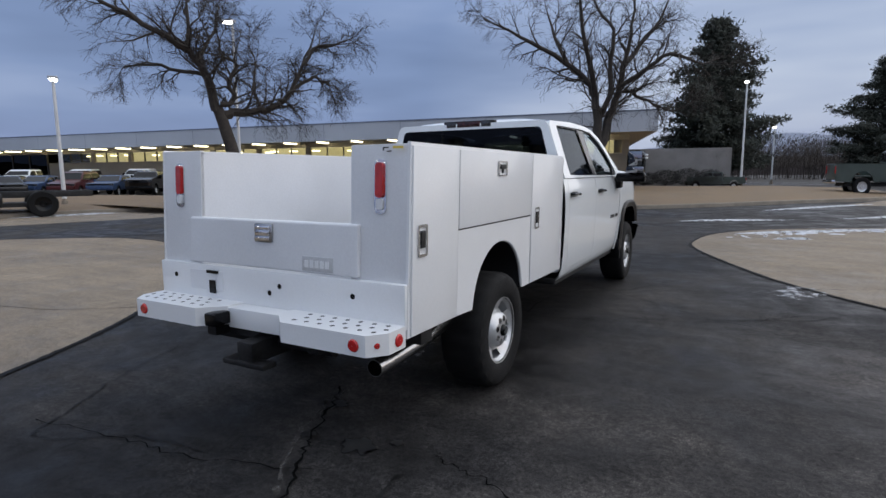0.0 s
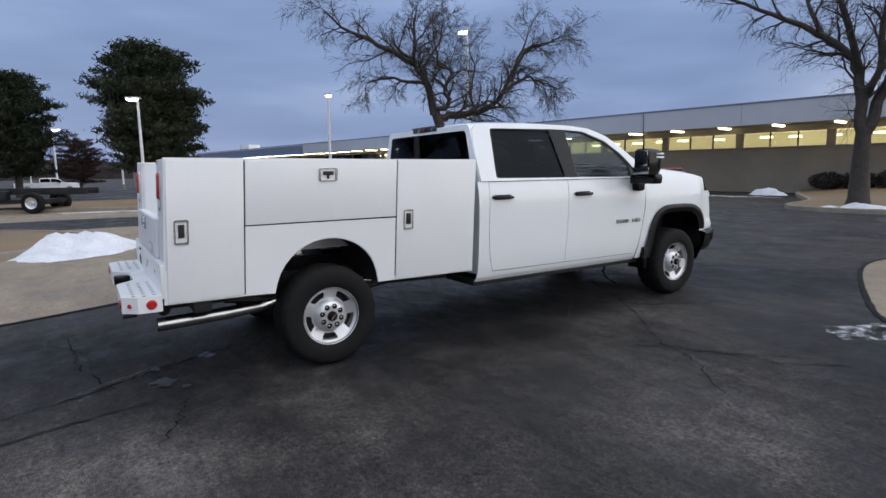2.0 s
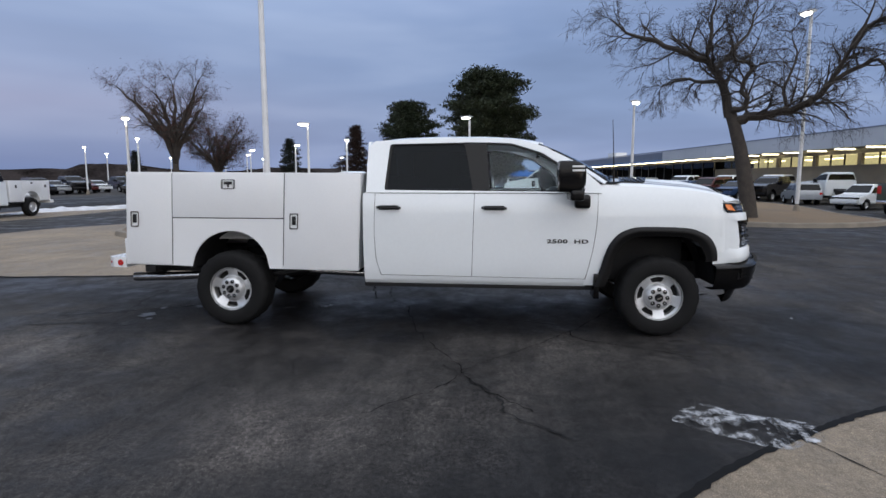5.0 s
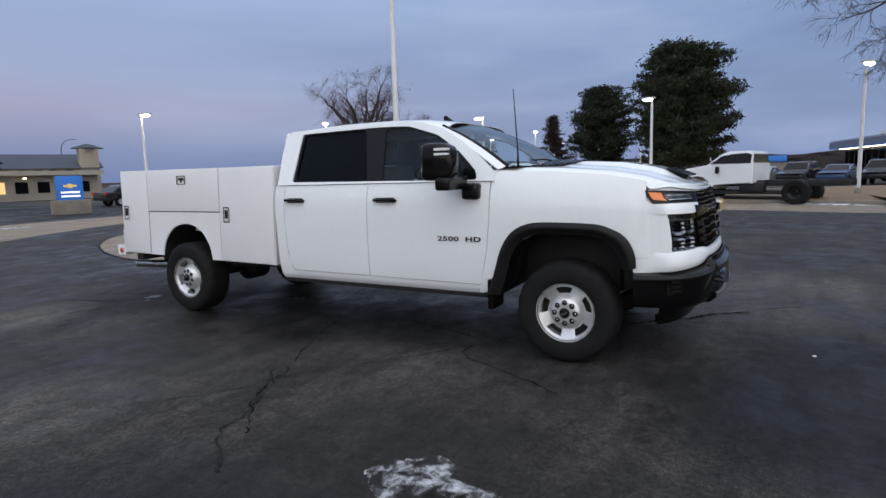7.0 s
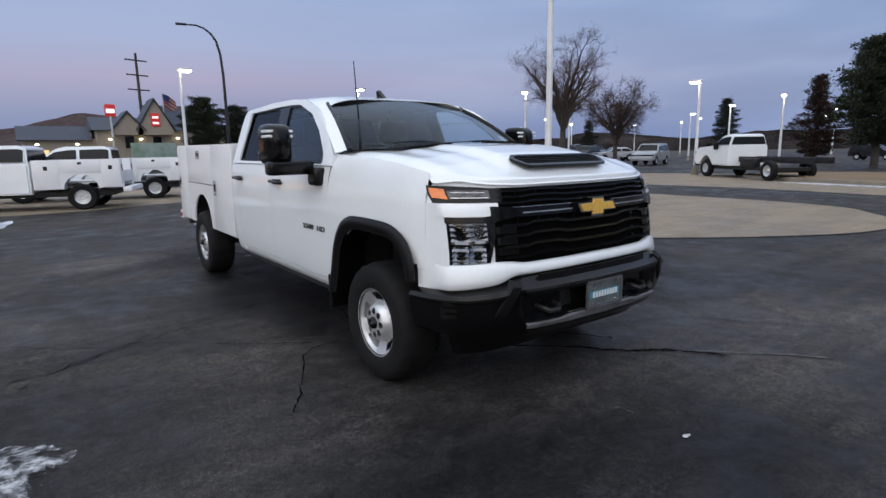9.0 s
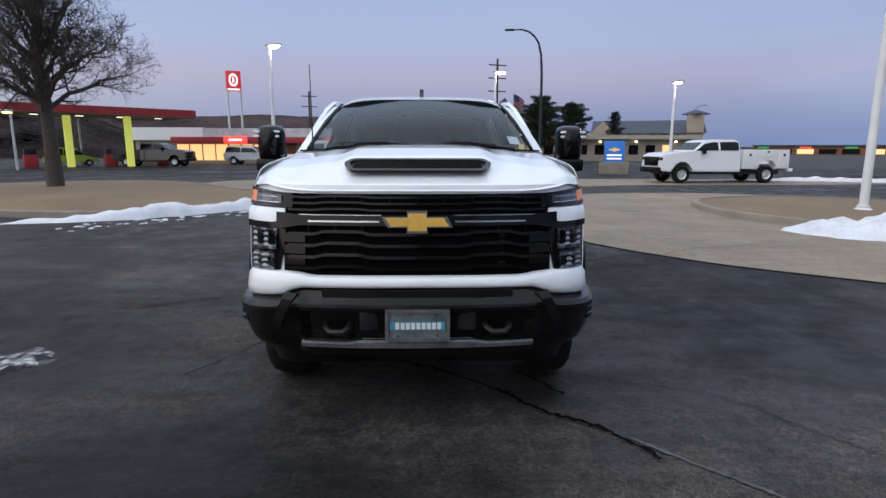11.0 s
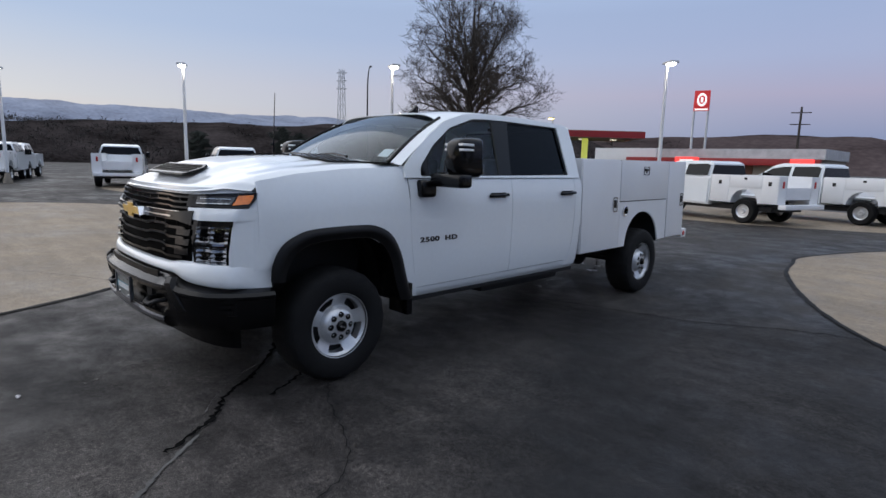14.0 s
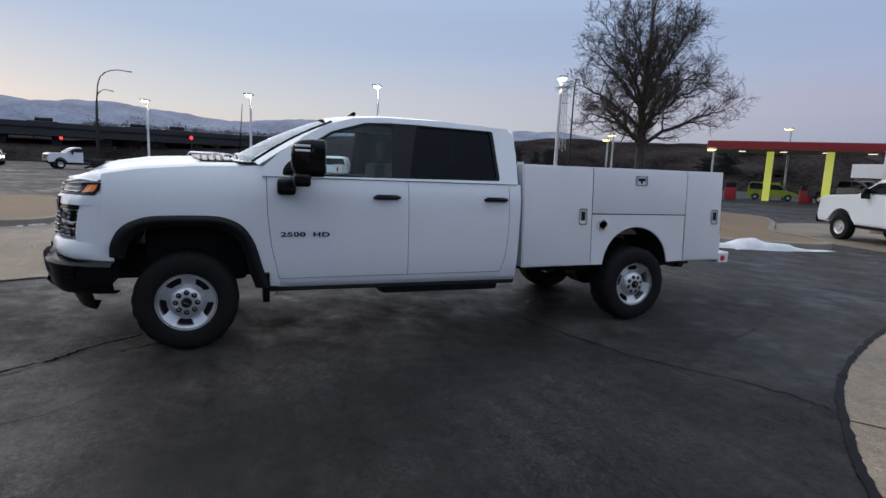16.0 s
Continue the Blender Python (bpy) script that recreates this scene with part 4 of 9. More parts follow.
    tube(bm, [(0.79, 3.93, 1.50), (0.79, 3.93, 1.62), (0.80, 3.90, 2.12)], [0.012, 0.006, 0.003], 6)
    part("antenna", bm, M_BLACK, truck, "thin black whip antenna")
    bm = bmesh.new()
    prism(bm, [(2.86, 1.955), (2.98, 1.975), (2.93, 2.005), (2.87, 2.055), (2.845, 2.045)], "x", -0.018, 0.018)
    part("roof_fin", bm, M_BLACK, truck)
    # cab back with its window
    bm = bmesh.new()
    outer = rounded([(-0.925, 0.55), (0.925, 0.55), (0.945, 1.40), (0.775, 1.93), (-0.775, 1.93), (-0.945, 1.40)], 0.05)
    win = rounded([(-0.825, 1.49), (0.825, 1.49), (0.725, 1.875), (-0.725, 1.875)], 0.04)
    plate(bm, outer, [win], lambda x, z: (x, 1.472, z))
    part("cab_back", bm, M_PAINT, truck, thick=0.02)
    bm = bmesh.new()
    plate(bm, win, [], lambda x, z: (x, 1.466, z))
    part("rear_window", bm, M_TINT, truck, "dark tinted glass").visible_shadow = False
    bm = bmesh.new()
    box(bm, -0.27, 0.27, 1.464, 1.53, 1.888, 1.958, 0.015)
    stop = part("stop_lamp", bm, M_FLARE, truck)
    bm = bmesh.new()
    box(bm, -0.12, 0.12, 1.456, 1.468, 1.898, 1.948, 0.004)
    part("smoked_lens", bm, M_STOPLENS, stop)
    for a in (-0.185, 0.185):
        bm = bmesh.new()
        box(bm, a - 0.05, a + 0.05, 1.456, 1.468, 1.898, 1.948, 0.004)
        part("clear_lens", bm, M_LENS, stop)
    # cabin
    bm = bmesh.new()
    box(bm, -0.88, 0.88, 1.50, 3.75, 0.60, 0.66)
    part("cabin_floor", bm, M_TRIM, truck)
    bm = bmesh.new()
    box(bm, -0.85, 0.85, 3.42, 3.95, 1.05, 1.46, 0.08, 3)
    part("dashboard", bm, M_TRIM, truck)
    for x in (-0.42, 0.42):
        seat = part("front_seat", bmesh.new(), M_SEAT, truck, "dark cloth seat")
        for nm, dims in (("cushion", (x - 0.26, x + 0.26, 2.55, 3.08, 0.85, 1.02)), ("backrest", (x - 0.25, x + 0.25, 2.38, 2.58, 0.95, 1.56)), ("headrest", (x - 0.14, x + 0.14, 2.36, 2.48, 1.58, 1.80))):
            bm = bmesh.new()
            box(bm, *dims, 0.05, 3)
            part(nm, bm, M_SEAT, seat)
    bm = bmesh.new()
    box(bm, -0.75, 0.75, 1.60, 1.78, 0.95, 1.58, 0.06, 3)
    box(bm, -0.75, 0.75, 1.72, 2.10, 0.85, 1.02, 0.06, 3)
    part("rear_bench", bm, M_SEAT, truck)
    bm = bmesh.new()
    ring = [Vector((-0.40 + 0.19 * math.cos(a), 3.36 - 0.08 * math.sin(a), 1.36 + 0.17 * math.sin(a))) for a in [2 * math.pi * k / 20 for k in range(21)]]
    tube(bm, ring, 0.016, 6, False)
    tube(bm, [(-0.58, 3.36, 1.36), (-0.40, 3.40, 1.34), (-0.22, 3.36, 1.36)], 0.022, 6)
    part("steering_wheel", bm, M_BLACK, truck)
    bm = bmesh.new()
    box(bm, -0.12, 0.12, 3.22, 3.25, 1.78, 1.85, 0.015)
    part("inner_mirror", bm, M_BLACK, truck)

    # bonnet with its air scoop
    bm = bmesh.new()

    def bonnet(u, v):
        x = (-1 + 2 * u) * 0.905
        y0, y1 = 4.05 - 0.27 * (x / 0.9) ** 2, front_at(u_of(min(abs(x), 0.93)), -0.006, 1.30).y
        y = y0 + (y1 - y0) * v
        return (x, y, hood_z(x, y) - 0.022 * smooth_step(0.95, 1.0, v))
    surf(bm, bonnet, 72, 96)
    part("bonnet", bm, M_PAINT, truck, thick=0.005)
    # air scoop: a shallow tray let into the sloping front of the dome
    sc = part("hood_scoop", bmesh.new(), M_GLOSS, truck, "gloss black hood scoop")
    lie = lambda up: (lambda x, y: (x, y, 1.455 - (y - 4.992) * 0.385 + 0.012 * (1 - min(1, abs(x) / 0.42) ** 2) + up))
    rim = rounded([(-0.352, 5.150), (0.352, 5.150), (0.405, 5.045), (0.365, 4.992), (-0.365, 4.992), (-0.405, 5.045)], 0.025)
    mouth = rounded([(-0.335, 5.128), (0.335, 5.128), (0.375, 5.045), (0.345, 5.012), (-0.345, 5.012), (-0.375, 5.045)], 0.018)
    bm = bmesh.new()
    plate(bm, rim, [mouth], lie(0.008))
    part("scoop_frame", bm, M_BLACK, sc, thick=0.014)
    bm = bmesh.new()
    plate(bm, mouth, [], lie(0.002))
    part("scoop_back", bm, M_DARK, sc)
    for yy in (5.035, 5.062, 5.089, 5.114):
        bm = bmesh.new()
        z0 = lie(0.004)(0, yy)[2]
        box(bm, -0.345, 0.345, yy - 0.005, yy + 0.005, z0 - 0.004, z0 + 0.006, 0.002)
        part("scoop_slat", bm, M_FLARE, sc)
    # louvred panels at the bonnet's rear corners
    for s in (1, -1):
        vent = part("hood_vent", bmesh.new(), M_BLACK, truck, "black louvred panel at the foot of the windscreen")
        bm = bmesh.new()
        loop = rounded([(s * 0.17, 4.10), (s * 0.30, 4.36), (s * 0.66, 4.26), (s * 0.70, 4.00)], 0.03)
        plate(bm, loop, [], lambda x, y: (x, y, hood_z(x, y) + 0.010))
        bmesh.ops.triangulate(bm, faces=bm.faces)
        part("vent_panel", bm, M_BLACK, vent, thick=0.012)
        for k in range(4):
            bm = bmesh.new()
            xs = [0.28 + 0.012 * k, 0.42, 0.56, 0.655]
            surf(bm, lambda u, v: (lambda x, y: (s * x, y, hood_z(x, y) + 0.019))(xs[0] + (xs[3] - xs[0]) * u, 4.08 + 0.055 * k + 0.016 * v + 0.02 * (1 - u)), 6, 1)
            part("vent_louvre", bm, M_FLARE, vent, thick=0.006)

    # nose: white shell, then grille, lamps and bumper on it
    NOSE = [0.0, 0.12, 0.24, 0.36, 0.46, 0.50, 0.555, 0.585, 0.61, 0.64, 0.67, 0.70, 0.73, 0.76, 0.80, 0.84, 0.87, 0.90, 0.92, 0.945, 0.958, 0.970]
    NOSE = [-x for x in NOSE[:0:-1]] + NOSE
    fascia_foot = lambda x: through_points(abs(x), [(0.0, 0.826), (0.59, 0.820), (0.635, 0.806), (0.69, 0.778), (0.74, 0.770), (0.85, 0.752), (0.97, 0.735)])
    on_nose = lambda x, off, z: front_at(u_of(abs(x)) * (1 if x >= 0 else -1), off, z)

    def flush(x, off):
        """Offsets run out at the corner, where the nose meets the wing."""
        return off - (off + 0.0215) * smooth_step(0.895, 0.960, abs(x))

    def loft(name, mat, xs, section, parent, label="", thick=0.0, smooth=38):
        bm2 = bmesh.new()
        rows = [[bm2.verts.new(on_nose(x, o, z)) for o, z in section(x)] for x in xs]
        for a, b in zip(rows, rows[1:]):
            for j in range(len(a) - 1):
                bm2.faces.new((a[j], b[j], b[j + 1], a[j + 1]))
        return part(name, bm2, mat, parent, label, thick=thick, smooth=smooth)

    def strip(name, mat, x0, x1, zlo, zhi, off, depth=0.012, parent=truck, label="", n=16, nv=2, fair=False):
        return loft(name, mat, [x0 + (x1 - x0) * i / n for i in range(n + 1)], lambda x: [(flush(x, off) if fair else off, zlo((x - x0) / (x1 - x0)) + (zhi((x - x0) / (x1 - x0)) - zlo((x - x0) / (x1 - x0))) * j / nv) for j in range(nv + 1)], parent, label, depth)
    c = lambda v: (lambda u: v)
    loft("front_shell", M_PAINT, NOSE, lambda x: [(-0.022, 0.84 + (0.05 - 0.006 * smooth_step(0.89, 0.945, abs(x))) * j) for j in range(11)], truck, thick=0.01)

    def fascia(x):
        lip = through_points(abs(x), [(0.0, 0.890), (0.54, 0.886), (0.62, 0.900), (0.69, 0.900), (0.93, 0.886), (0.97, 0.90)])
        z0 = fascia_foot(x)
        return [(-0.02, z0 - 0.004)] + [(flush(x, o), z) for o, z in ((0.022, z0), (0.036, z0 + 0.010), (0.040, z0 + 0.35 * (lip - z0)), (0.030, z0 + 0.80 * (lip - z0)), (0.014, lip - 0.003))] + [(-0.02, lip)]
    loft("lower_fascia", M_PAINT, NOSE, fascia, truck, "white painted lower fascia", smooth=50)
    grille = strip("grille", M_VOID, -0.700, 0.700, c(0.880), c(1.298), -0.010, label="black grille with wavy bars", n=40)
    strip("grille_frame", M_GLOSS, -0.715, 0.715, lambda u: 1.140 - 0.02 * smooth_step(0.40, 0.5, abs(u - 0.5)), lambda u: 1.192 + 0.01 * smooth_step(0.40, 0.5, abs(u - 0.5)), 0.018, 0.03, grille, n=40)
    wavy = lambda z, h: (lambda u: z + h * (smooth_step(0.10, 0.15, u) - smooth_step(0.27, 0.33, u) + smooth_step(0.67, 0.73, u) - smooth_step(0.85, 0.90, u)))
    for zz in (1.210, 1.243, 1.274):
        strip("grille_bar", M_GLOSS, -0.665, 0.665, wavy(zz, 0.007), lambda u, w=wavy(zz + 0.011, 0.007): w(u), 0.004, 0.018, grille, n=48)
    for zz in (0.915, 0.972, 1.030, 1.088):
        strip("grille_bar", M_GLOSS, -0.665, 0.665, wavy(zz, 0.014), lambda u, w=wavy(zz + 0.012, 0.014): w(u), 0.012, 0.022, grille, n=56)
        strip("bar_lip", M_BLACK, -0.655, 0.655, wavy(zz + 0.012, 0.014), lambda u, w=wavy(zz + 0.017, 0.014): w(u), 0.020, 0.008, grille, n=56)
    for k in range(9):
        x = -0.56 + 0.14 * k
        bm = bmesh.new()
        p = on_nose(x, -0.014, 1.05)
        box(bm, x - 0.006, x + 0.006, p.y - 0.02, p.y + 0.002, 0.90, 1.14)
        box(bm, x - 0.006, x + 0.006, p.y - 0.050, p.y - 0.022, 1.20, 1.29)
        part("grille_post", bm, M_BLACK, grille)
    for s in (1, -1):
        for zz in (0.935, 0.992, 1.050):
            strip("air_flap", M_BLACK, s * 0.575, s * 0.690, c(zz), c(zz + 0.040), 0.000, 0.016, grille, n=6)
    for zz in (0.935, 0.985, 1.045, 1.080):
        strip("sensor_tab", M_FLARE, -0.452, -0.422, c(zz), c(zz + 0.018), -0.004, 0.008, grille, n=2)
    for s in (1, -1):
        strip("chrome_line", M_STEEL, s * 0.19, s * 0.545, c(1.160), c(1.168), 0.036, 0.008, grille, n=14)
        strip("chrome_line", M_STEEL, s * 0.18, s * 0.600, c(1.192), c(1.196), 0.022, 0.010, grille, n=14)
    bm = bmesh.new()
    cross = [(-0.178, 1.138), (-0.052, 1.138), (-0.052, 1.108), (0.052, 1.108), (0.052, 1.138), (0.148, 1.138), (0.178, 1.193), (0.050, 1.193), (0.050, 1.223), (-0.050, 1.223), (-0.050, 1.193), (-0.150, 1.193)]
    prism(bm, cross, "y", 5.335, 5.372)
    em = part("grille_emblem", bm, M_CHROME, grille, "gold badge with a chrome rim")
    bm = bmesh.new()
    prism(bm, [(x * 0.89, 1.1655 + (z - 1.1655) * 0.76) for x, z in cross], "y", 5.364, 5.379)
    part("emblem_face", bm, M_GOLD, em)
    for s in (1, -1):
        lamp = strip("headlamp", M_GLOSS, s * 0.640, s * 0.925, c(1.224), lambda u: 1.296 + 0.020 * u, 0.004, 0.016, n=18, label="slim upper headlamp with an amber corner")
        strip("headlamp_lens", M_LENS, s * 0.70, s * 0.862, c(1.244), c(1.288), 0.013, 0.01, lamp, n=14)
        strip("lens_rib", M_STEEL, s * 0.71, s * 0.856, c(1.247), c(1.251), 0.020, 0.006, lamp, n=14)
        strip("lens_rib", M_STEEL, s * 0.72, s * 0.850, c(1.276), c(1.279), 0.020, 0.006, lamp, n=14)
        strip("turn_lens", M_AMBER, s * 0.868, s * 0.916, lambda u: 1.240 + 0.010 * u, lambda u: 1.296 + 0.008 * u, 0.013, 0.010, lamp, n=8)
        house = strip("lamp_housing", M_GLOSS, s * 0.690, s * 0.902, lambda u: 0.862 + 0.20 * max(0.0, 1 - u / 0.22), c(1.152), -0.010, 0.012, n=18, label="black lower lamp housing with bright reflectors")
        for x0, x1, z0, z1 in ((0.738, 0.812, 1.006, 1.118), (0.816, 0.890, 1.000, 1.118), (0.752, 0.826, 0.880, 0.994), (0.830, 0.890, 0.882, 0.990)):
            n = 6
            xs = [x0 + (x1 - x0) * i / n for i in range(n + 1)]
            bowl = lambda x, z: 0.006 - 0.020 * (1 - (2 * (x - x0) / (x1 - x0) - 1) ** 2) * (1 - (2 * (z - z0) / (z1 - z0) - 1) ** 2) + 0.004 * math.sin(230 * z)
            loft("reflector", M_REFLECT, [s * x for x in xs], lambda x: [(bowl(abs(x), z0 + (z1 - z0) * j / 8), z0 + (z1 - z0) * j / 8) for j in range(9)], house, "bright faceted reflector", smooth=12)
        strip("lamp_cover", M_LAMPGLASS, s * 0.730, s * 0.898, c(0.872), c(1.124), 0.010, 0.0, house, n=10).visible_shadow = False
        strip("lamp_brow", M_GLOSS, s * 0.690, s * 0.902, c(1.116), c(1.152), 0.014, 0.02, house, n=12)
        strip("body_step", M_PAINT, s * 0.672, s * 0.965, lambda u: 1.160 - 0.010 * smooth_step(0, 0.3, u), c(1.222), 0.024, 0.004, n=32, nv=4, fair=True)
        strip("lamp_corner", M_PAINT, s * 0.900, s * 0.970, c(0.85), c(1.175), 0.014, 0.004, n=20, nv=6, fair=True)

    # bumper: a bevelled section with a deep opening in its middle
    def bumper_section(x):
        top = fascia_foot(x) - 0.006
        drop = top - 0.820
        side = smooth_step(0.555, 0.600, abs(x))
        end = smooth_step(0.80, 0.97, abs(x))
        mid = [(-0.03, 0.815), (0.030, 0.812), (0.076, 0.760), (0.098, 0.748), (0.098, 0.728), (0.020, 0.712), (0.016, 0.585), (0.080, 0.572), (0.086, 0.535), (0.060, 0.500), (0.030, 0.476), (-0.12, 0.470)]
        out = [(-0.03, 0.815), (0.030, 0.812), (0.082, 0.790), (0.100, 0.764), (0.100, 0.748), (0.090, 0.730), (0.078, 0.640), (0.074, 0.610), (0.066, 0.575), (0.050, 0.530), (0.020, 0.492), (-0.12, 0.484)]
        res = []
        for j, (p, q) in enumerate(zip(mid, out)):
            o, z = p[0] + (q[0] - p[0]) * side, p[1] + (q[1] - p[1]) * side
            res.append((o - 0.042 * end * (1 if o > 0 else 0), z + drop * (1 - j / 11)))
        return res
    bumper = loft("front_bumper", M_BLACK, NOSE, bumper_section, truck, "matt black steel front bumper", thick=0.008, smooth=24)
    loft("air_dam", M_BLACK, [x for x in NOSE if abs(x) <= 0.93], lambda x: [(-0.02, 0.505), (-0.07, 0.450), (-0.110, 0.388 - 0.05 * (abs(x) / 0.93) ** 2), (-0.16, 0.395)], bumper, "black plastic air dam under the bumper", thick=0.008, smooth=30)
    strip("step_pad", M_FLARE, -0.475, 0.475, c(0.772), c(0.822), 0.052, 0.012, bumper, "ribbed dark step pad", n=24)
    # lighter strip: the highlight on the ledge's edge, put into colour
    strip("bumper_lip", M_FRAME, -0.60, 0.60, c(0.742), c(0.756), 0.100, 0.006, bumper, "grey strip painted as the ledge's highlight", n=30)
    for s in (1, -1):
        bm = bmesh.new()
        rows = []
        for i in range(9):
            f = i / 8
            x0, z0 = 0.600 + 0.110 * f, 0.800 - 0.235 * f
            o = through_points(f, [(0, 0.075), (0.15, 0.108), (0.7, 0.094), (1.0, 0.060)])
            rows.append([bm.verts.new(on_nose(s * (x0 + dx), o + do, z0 + dz)) for dx, do, dz in ((-0.016, -0.03, -0.004), (-0.006, 0.0, 0.0), (0.038, 0.0, 0.006), (0.052, -0.03, 0.008))])
        for p, q in zip(rows, rows[1:]):
            for j in range(3):
                bm.faces.new((p[j], q[j], q[j + 1], p[j + 1]))
        part("bumper_rib", bm, M_FLARE, bumper, thick=0.006, smooth=20)
        bm = bmesh.new()
        tube(bm, [(s * 0.345, 5.33, 0.632), (s * 0.352, 5.395, 0.628), (s * 0.378, 5.422, 0.612), (s * 0.442, 5.415, 0.612), (s * 0.468, 5.385, 0.628), (s * 0.475, 5.32, 0.632)], 0.016, 8)
        part("tow_hook", bm, M_FRAME, bumper, "dark bent steel tow hook")
        bm = bmesh.new()
        box(bm, s * 0.40, s * 0.925, 4.925, 4.945, 0.50, 1.06)
        part("arch_liner", bm, M_DARK, truck)
        loft("vent_frame", M_FLARE, [s * x for x in (0.858, 0.870, 0.885, 0.900, 0.915)], lambda x: [(0.040, 0.585), (0.052, 0.592), (0.058, 0.700), (0.048, 0.708)], bumper, thick=0.008)
        for zz in (0.606, 0.640, 0.674):
            strip("vent_slat", M_GLOSS, s * 0.868, s * 0.908, c(zz), c(zz + 0.020), 0.070, 0.012, bumper, n=4)
    loft("skid_strip", M_SKID, [-0.57 + 0.038 * i for i in range(31)], lambda x: [(0.088, 0.532), (0.094, 0.560 - 0.010 * smooth_step(0.28, 0.33, abs(x))), (0.070, 0.574 - 0.010 * smooth_step(0.28, 0.33, abs(x)))], bumper, "grey lower strip", thick=0.008)
    for x0, x1 in ((-0.30, -0.20), (0.20, 0.30)):
        bm = bmesh.new()
        box(bm, x0, x1, 5.32, 5.36, 0.60, 0.70, 0.01)
        part("crash_bracket", bm, M_FRAME, bumper)
    plt = part("front_plate", bmesh.new(), M_BLACK, bumper)
    bm = bmesh.new()
    plate(bm, rounded([(-0.162, 0.570), (0.162, 0.570), (0.162, 0.738), (-0.162, 0.738)], 0.012), [rounded([(-0.146, 0.590), (0.146, 0.590), (0.146, 0.720), (-0.146, 0.720)], 0.01)], lambda x, z: (x, 5.446, z))
    part("plate_frame", bm, M_SKID, plt, "steel dealer plate frame", thick=0.010)
    bm = bmesh.new()
    box(bm, -0.150, 0.150, 5.425, 5.442, 0.580, 0.728)
    part("plate_face", bm, M_PLATE, plt, "dark green plate with pale hills")
    bm = bmesh.new()
    box(bm, -0.138, 0.138, 5.4425, 5.4440, 0.632, 0.672)
    part("plate_band", bm, M_TEAL, plt, "teal band")
    for k in range(9):
        bm = bmesh.new()
        box(bm, -0.118 + 0.0262 * k, -0.118 + 0.0262 * k + 0.019, 5.4440, 5.4455, 0.634, 0.668)
        part("letter_bar", bm, M_WHITEPOLE, plt)
    for x in (-0.10, 0.10):
        for z in (0.600, 0.712):
            bm = bmesh.new()
            lathe(bm, [(0.001, 5.448), (0.006, 5.447), (0.008, 5.442)], "y", 8, (x, 0, z))
            part("plate_screw", bm, M_STEEL, plt)

    # wheels, axles, frame, exhaust
    for s in (1, -1):
        add_wheel(truck, s, 0.945, 0.0, False)
        add_wheel(truck, s, 0.945, WHEELBASE, True)
        bm = bmesh.new()
        box(bm, s * 0.36, s * 0.44, -1.25, 5.05, 0.50, 0.68, 0.008)
        part("frame_rail", bm, M_FRAME, truck)
        bm = bmesh.new()
        tube(bm, [(s * 0.62, -0.72, 0.56), (s * 0.62, -0.3, 0.50), (s * 0.62, 0.0, 0.475), (s * 0.62, 0.3, 0.50), (s * 0.62, 0.75, 0.56)], 0.03, 6)
        part("leaf_spring", bm, M_FRAME, truck)
    bm = bmesh.new()
    tube(bm, [(-0.85, 0, 0.395), (-0.2, 0, 0.395), (-0.12, 0, 0.395), (0.12, 0, 0.395), (0.2, 0, 0.395), (0.85, 0, 0.395)], [0.05, 0.06, 0.17, 0.17, 0.06, 0.05], 12)
    part("rear_axle", bm, M_FRAME, truck)
    bm = bmesh.new()
    tube(bm, [(-0.85, WHEELBASE, 0.40), (0.85, WHEELBASE, 0.40)], 0.05, 8)
    box(bm, -0.55, 0.55, 3.9, 4.7, 0.48, 0.95, 0.05)
    part("front_axle", bm, M_DARK, truck)
    bm = bmesh.new()
    tube(bm, [(0, 0.1, 0.42), (0, 2.2, 0.52), (0, 3.4, 0.55)], 0.05, 10)
    part("drive_shaft", bm, M_FRAME, truck)
    bm = bmesh.new()
    box(bm, -0.82, -0.46, 1.55, 2.75, 0.36, 0.58, 0.05)
    part("fuel_tank", bm, M_DARK, truck)
    bm = bmesh.new()
    box(bm, 0.50, 0.80, 2.85, 3.15, 0.42, 0.55, 0.03)
    box(bm, 0.55, 0.72, 2.35, 2.50, 0.44, 0.52, 0.02)
    part("under_bracket", bm, M_DARK, truck)
    bm = bmesh.new()
    box(bm, -0.90, 0.90, 1.42, 3.75, 0.44, 0.50, 0.02)
    part("cab_underside", bm, M_DARK, truck)
    bm = bmesh.new()
    tube(bm, [(0.45, 1.4, 0.50), (0.55, 0.55, 0.55), (0.66, 0.30, 0.60), (0.70, -0.2, 0.535), (0.74, -0.45, 0.500), (0.76, -0.75, 0.485), (0.77, -1.20, 0.470)], [0.04, 0.04, 0.04, 0.04, 0.04, 0.045, 0.046], 14, False)
    part("exhaust_pipe", bm, M_STEEL, truck, "bright steel exhaust pipe", thick=0.004)

    # service body
    bx = 0.955
    body = part("service_body", bmesh.new(), M_BODY, truck, "white steel service body with side lockers")
    for s in (1, -1):
        arc = [(-0.405, 0.628)] + [(0.022 + 0.42 * math.cos(a), 0.615 + 0.395 * math.sin(a)) for a in [math.pi - 0.25 - (math.pi - 0.5) * k / 16 for k in range(17)]] + [(0.452, 0.615)]
        outline = [(-1.140, 0.640), (-0.62, 0.634), *arc, (0.60, 0.612), (1.395, 0.604), (1.395, 1.605), (-1.130, 1.620)]
        bm = bmesh.new()
        prism(bm, outline, "x", s * (bx - 0.022), s * (bx - 0.006))
        part("locker_side", bm, M_BODY, body, smooth=0)
